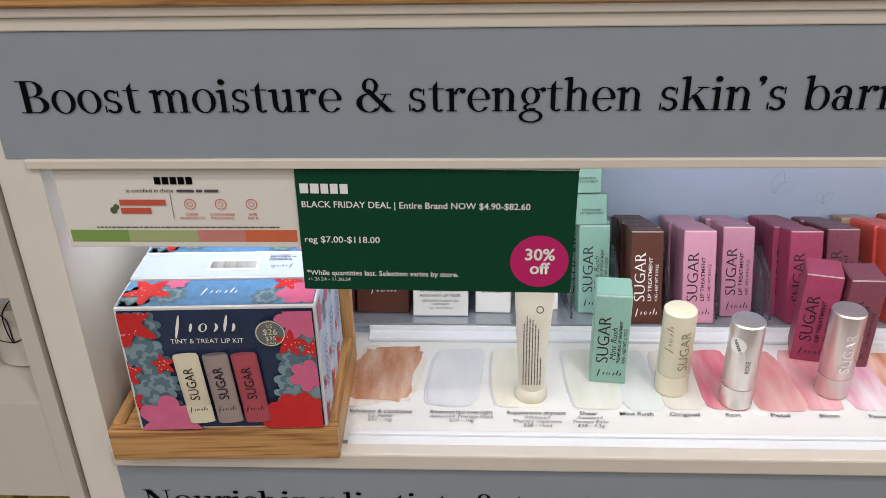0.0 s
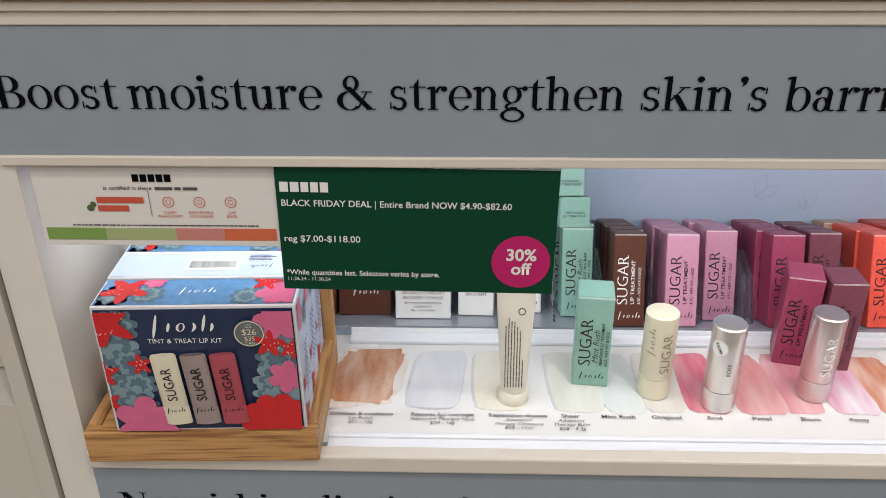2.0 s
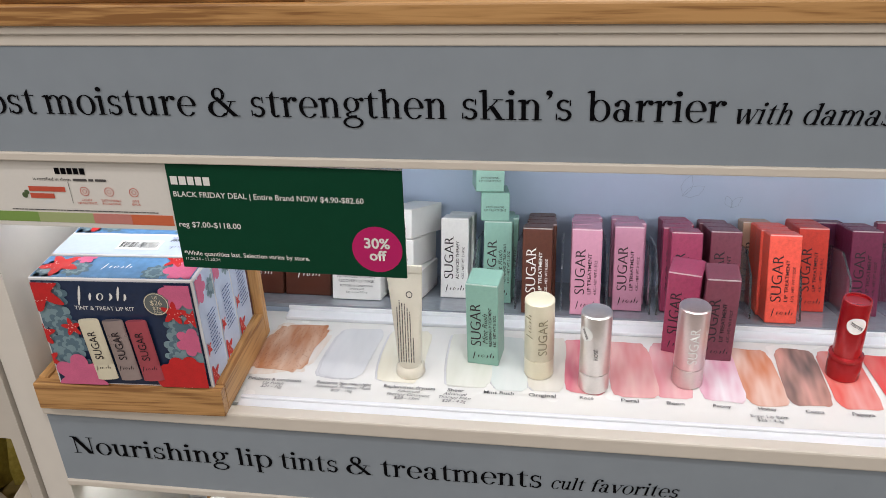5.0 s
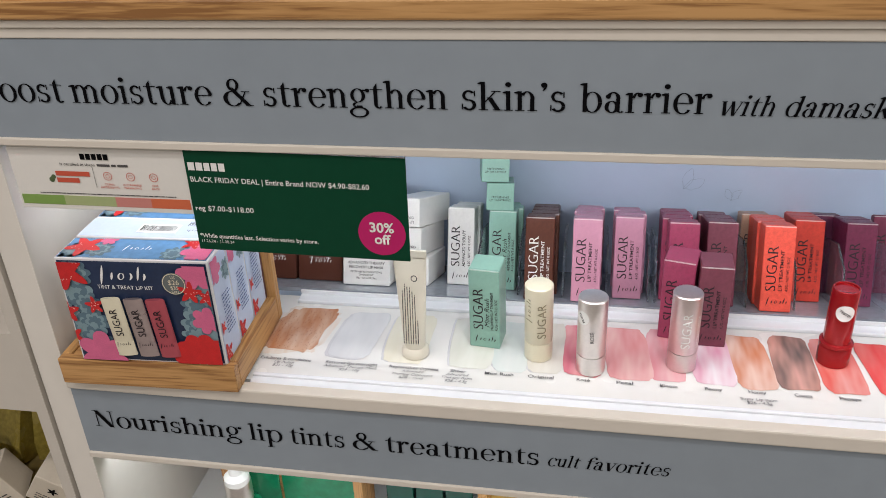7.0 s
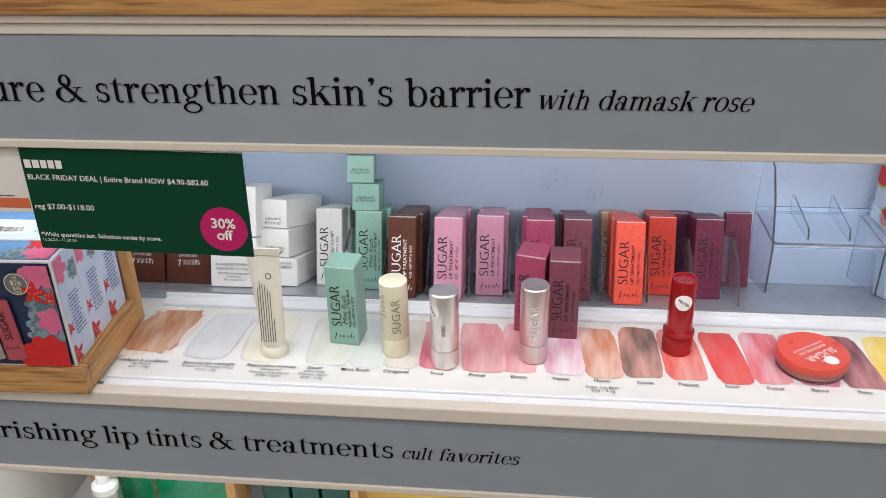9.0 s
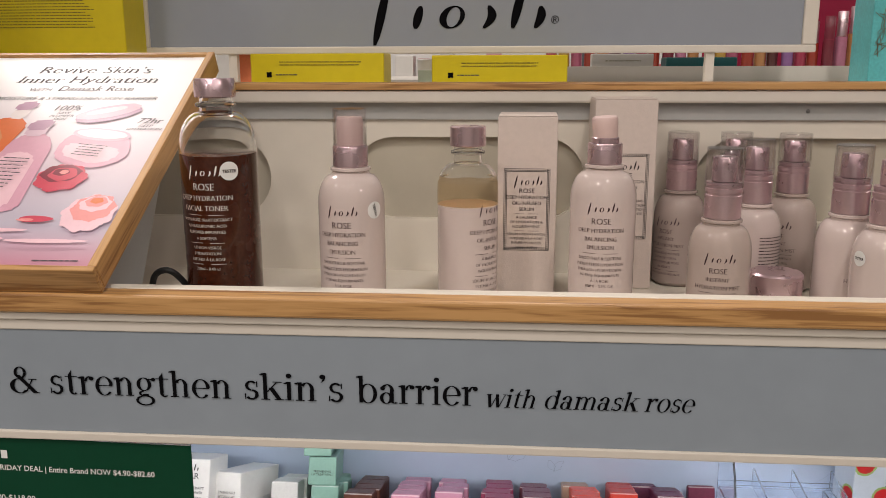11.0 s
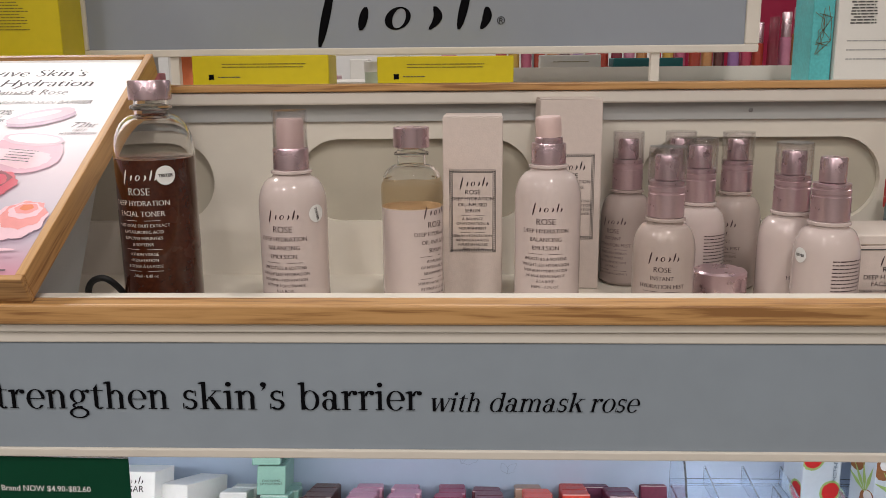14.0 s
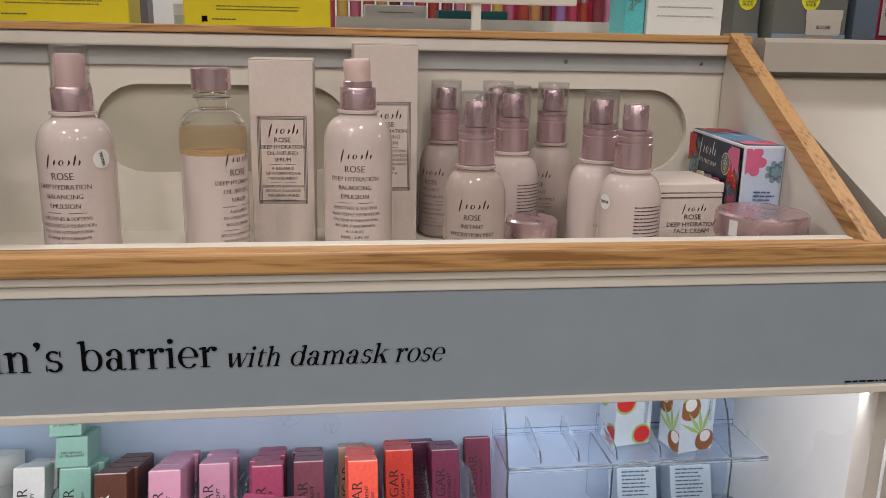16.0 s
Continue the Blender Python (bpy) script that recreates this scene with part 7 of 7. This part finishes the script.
for k, x in enumerate((-0.026, 0.006)):
    part("small_print", bars_of(random.Random(40 + k), 0.024, 12, 0.0026, 0.0012, 0.25, align="CENTER"), GREYINK, wc, "", False, pose(x, -0.0204, 0.082))
part("small_print", bars_of(random.Random(44), 0.055, 3, 0.008, 0.0010, 0.1), mat("pale_grey_ink", (0.35, 0.35, 0.35), 0.5), wc, "", False, pose(-0.027, -0.0204, 0.038))
GREYBOX = mat("grey_green_card", (0.13, 0.135, 0.12), 0.4, var=0.05)
for x0, x1, y0 in ((0.8120, 0.8390, 0.372), (0.8420, 0.9180, 0.350)):
    gb = ledge_box("grey_carton", x0, x1, y0, y0 + 0.04, 0.095, GREYBOX, "grey-green cream carton with a yellow disc on the ledge", 0, False)
    w = x1 - x0
    part("yellow_disc", moved(bm_blob(0.0092, 1, 0, 2, 32), pose(-w * 0.02, -0.0206, 0.040)), mat("yellow_disc_print", (0.70, 0.66, 0.03), 0.4), gb, "yellow disc")
    text("FULL\nSIZE", 0.0062, DARKINK, gb, pose(-w * 0.02, -0.0212, 0.0405), gap=0.85)
    part("foot_band", bm_box(-w / 2, w / 2, -0.0208, -0.0204, 0.0005, 0.009), mat("slate_print", (0.22, 0.28, 0.33), 0.4), gb)
    if w > 0.05:
        part("jar_picture", bm_outline([(0.016, 0), (0.018, 0.002), (0.018, 0.014), (0.019, 0.0145), (0.019, 0.024)]), mat("cream_picture", (0.52, 0.47, 0.40), 0.4), gb, "", False, pose(0.014, -0.0211, 0.008))
        text("SUGAR", 0.0048, DARKINK, gb, pose(0.014, -0.0216, 0.0140))
bl = ledge_box("slate_carton", 0.9230, 0.9480, 0.345, 0.390, 0.095, mat("slate_blue_card", (0.10, 0.13, 0.17), 0.4, var=0.06), "slate blue carton with rows of print", 14, False)

# coloured tubes on the fixture behind
setting("far_shelf", bm_box(0.0, 1.9, 0.62, 0.86, 1.300, 1.312), WHITE, "white shelf of the fixture behind", "shelf")
setting("far_body", bm_box(-1.9, 2.1, 0.64, 0.86, 0.0, 1.2995), WHITE, "white body of the fixture behind", "panel")
setting("far_back_panel", bm_box(0.66, 1.9, 0.80, 0.815, 1.3125, 1.62), mat("crimson_panel", (0.30, 0.012, 0.05), 0.35, var=0.1, scale=6), "crimson back panel of the fixture behind", "panel")
TUBEC = [(0.42, 0.05, 0.10), (0.45, 0.12, 0.20), (0.20, 0.03, 0.05), (0.50, 0.25, 0.10), (0.28, 0.14, 0.35), (0.55, 0.36, 0.08), (0.36, 0.05, 0.03), (0.50, 0.20, 0.30), (0.12, 0.04, 0.04)]
for k in range(56):
    x = 0.42 + k * 0.0165
    c = TUBEC[(k * 5 + k // 4) % len(TUBEC)]
    tb = thing("gloss_tube", pose(x, 0.665 + 0.004 * (k % 3), 1.3123), "glossy coloured lip tube on the fixture behind", "tube", "coloured tubes behind")
    h = 0.070 + 0.006 * (k % 4)
    part("tube", bm_lathe([(0, 0), (0.0068, 0), (0.0072, 0.0006), (0.0072, h * 0.62), (0, h * 0.62)], 14), mat("gloss_%d" % (TUBEC.index(c)), c, 0.12, var=0.08, coat=0.6), tb, "", True)
    part("cap", bm_lathe([(0, h * 0.625), (0.0062, h * 0.625), (0.0062, h - 0.001), (0.0055, h), (0, h)], 14), MATS["mauve_satin_metal"] if k % 3 else MATS["gloss_%d" % (TUBEC.index(c))], tb, "", True)
big = [("silver", (0.55, 0.50, 0.48)), ("gold", (0.52, 0.38, 0.20)), ("pink", (0.55, 0.20, 0.30)), ("red", (0.42, 0.02, 0.06)), ("rose", (0.50, 0.10, 0.18)), ("red", (0.42, 0.02, 0.06))]
pnl = thing("kit_carton", pose(1.035, 0.40, 1.3172), "crimson lip kit carton picturing lip balm tubes", "carton")
part("carton", bm_carton(0.150, 0.045, 0.110), mat("crimson_card", (0.36, 0.010, 0.045), 0.35, var=0.1), pnl)
for k, (nm, c) in enumerate(big):
    part("tube_picture", moved(bm_lathe([(0, 0), (0.0085, 0), (0.0085, 0.085), (0.0075, 0.086), (0, 0.086)], 20), Matrix.Diagonal((1, 0.1, 1, 1))), mat("pict_" + nm, c, 0.3, 0.5), pnl, "", True, pose(-0.055 + 0.0205 * k, -0.0240, 0.004))
    text("SUGAR", 0.011, PRINTWHITE if nm == "red" else DARKINK, pnl, pose(-0.053 + 0.0205 * k, -0.0252, 0.022) @ pose(0, 0, 0, 0, -90, 0), align="LEFT")
# far shop shelving and clutter seen between the cartons
fs = thing("far_display", pose(0.20, 2.2, 0.0), "bright white display unit far across the shop", "display")
part("body", bm_box(-0.9, 1.1, 0, 0.4, 0, 1.25), PAPER, fs)
part("header", bm_box(-0.9, 1.1, 0.30, 0.34, 1.25, 1.75), PAPER, fs)
rs = random.Random(31)
for k in range(26):
    part("carton", bm_box(-0.85 + k * 0.072, -0.85 + k * 0.072 + rs.uniform(0.03, 0.06), 0.05, 0.14, 1.2503, 1.27 + rs.uniform(0.03, 0.16), 0.003), mat("goods_%d" % (k % 5), [(0.5, 0.12, 0.14), (0.6, 0.58, 0.55), (0.1, 0.09, 0.1), (0.55, 0.3, 0.33), (0.7, 0.68, 0.64)][k % 5], 0.4), fs)

# ---- the shop around ----
# unseen shell, added to close the shop and bounce light onto the fascia
setting("floor", bm_box(-5, 5, -5, 5, -0.05, 0.0), mat("grey_floor_tile", (0.36, 0.34, 0.31), 0.25, var=0.06, scale=2), "pale grey shop floor", "floor")
setting("ceiling", bm_box(-5, 5, -5, 5, CEILING_Z, CEILING_Z + 0.05), mat("ceiling_paint", (0.72, 0.71, 0.69), 0.8, var=0.02, scale=2), "white shop ceiling", "ceiling")
SHOPWALL = mat("shop_wall_paint", (0.62, 0.59, 0.55), 0.7, var=0.05, scale=1.5)
setting("wall_south", bm_box(-5, 5, -5.05, -5, 0, CEILING_Z), SHOPWALL, "warm white shop wall", "wall")
setting("wall_north", bm_box(-5, 5, 5, 5.05, 0, CEILING_Z), SHOPWALL, "warm white shop wall", "wall")
setting("wall_west", bm_box(-5.05, -5, -5, 5, 0, CEILING_Z), SHOPWALL, "warm white shop wall", "wall")
setting("wall_east", bm_box(5, 5.05, -5, 5, 0, CEILING_Z), SHOPWALL, "warm white shop wall", "wall")
for lx, ly in DOWNLIGHTS:
    dl = thing("downlight", pose(lx, ly, CEILING_Z), "round recessed white ceiling downlight", "lamp", "ceiling downlights")
    part("trim_ring", bm_lathe([(0.112, -0.001), (0.125, -0.001), (0.125, -0.014), (0.116, -0.016), (0.112, -0.012)], 28), PRINTWHITE, dl, "", True)
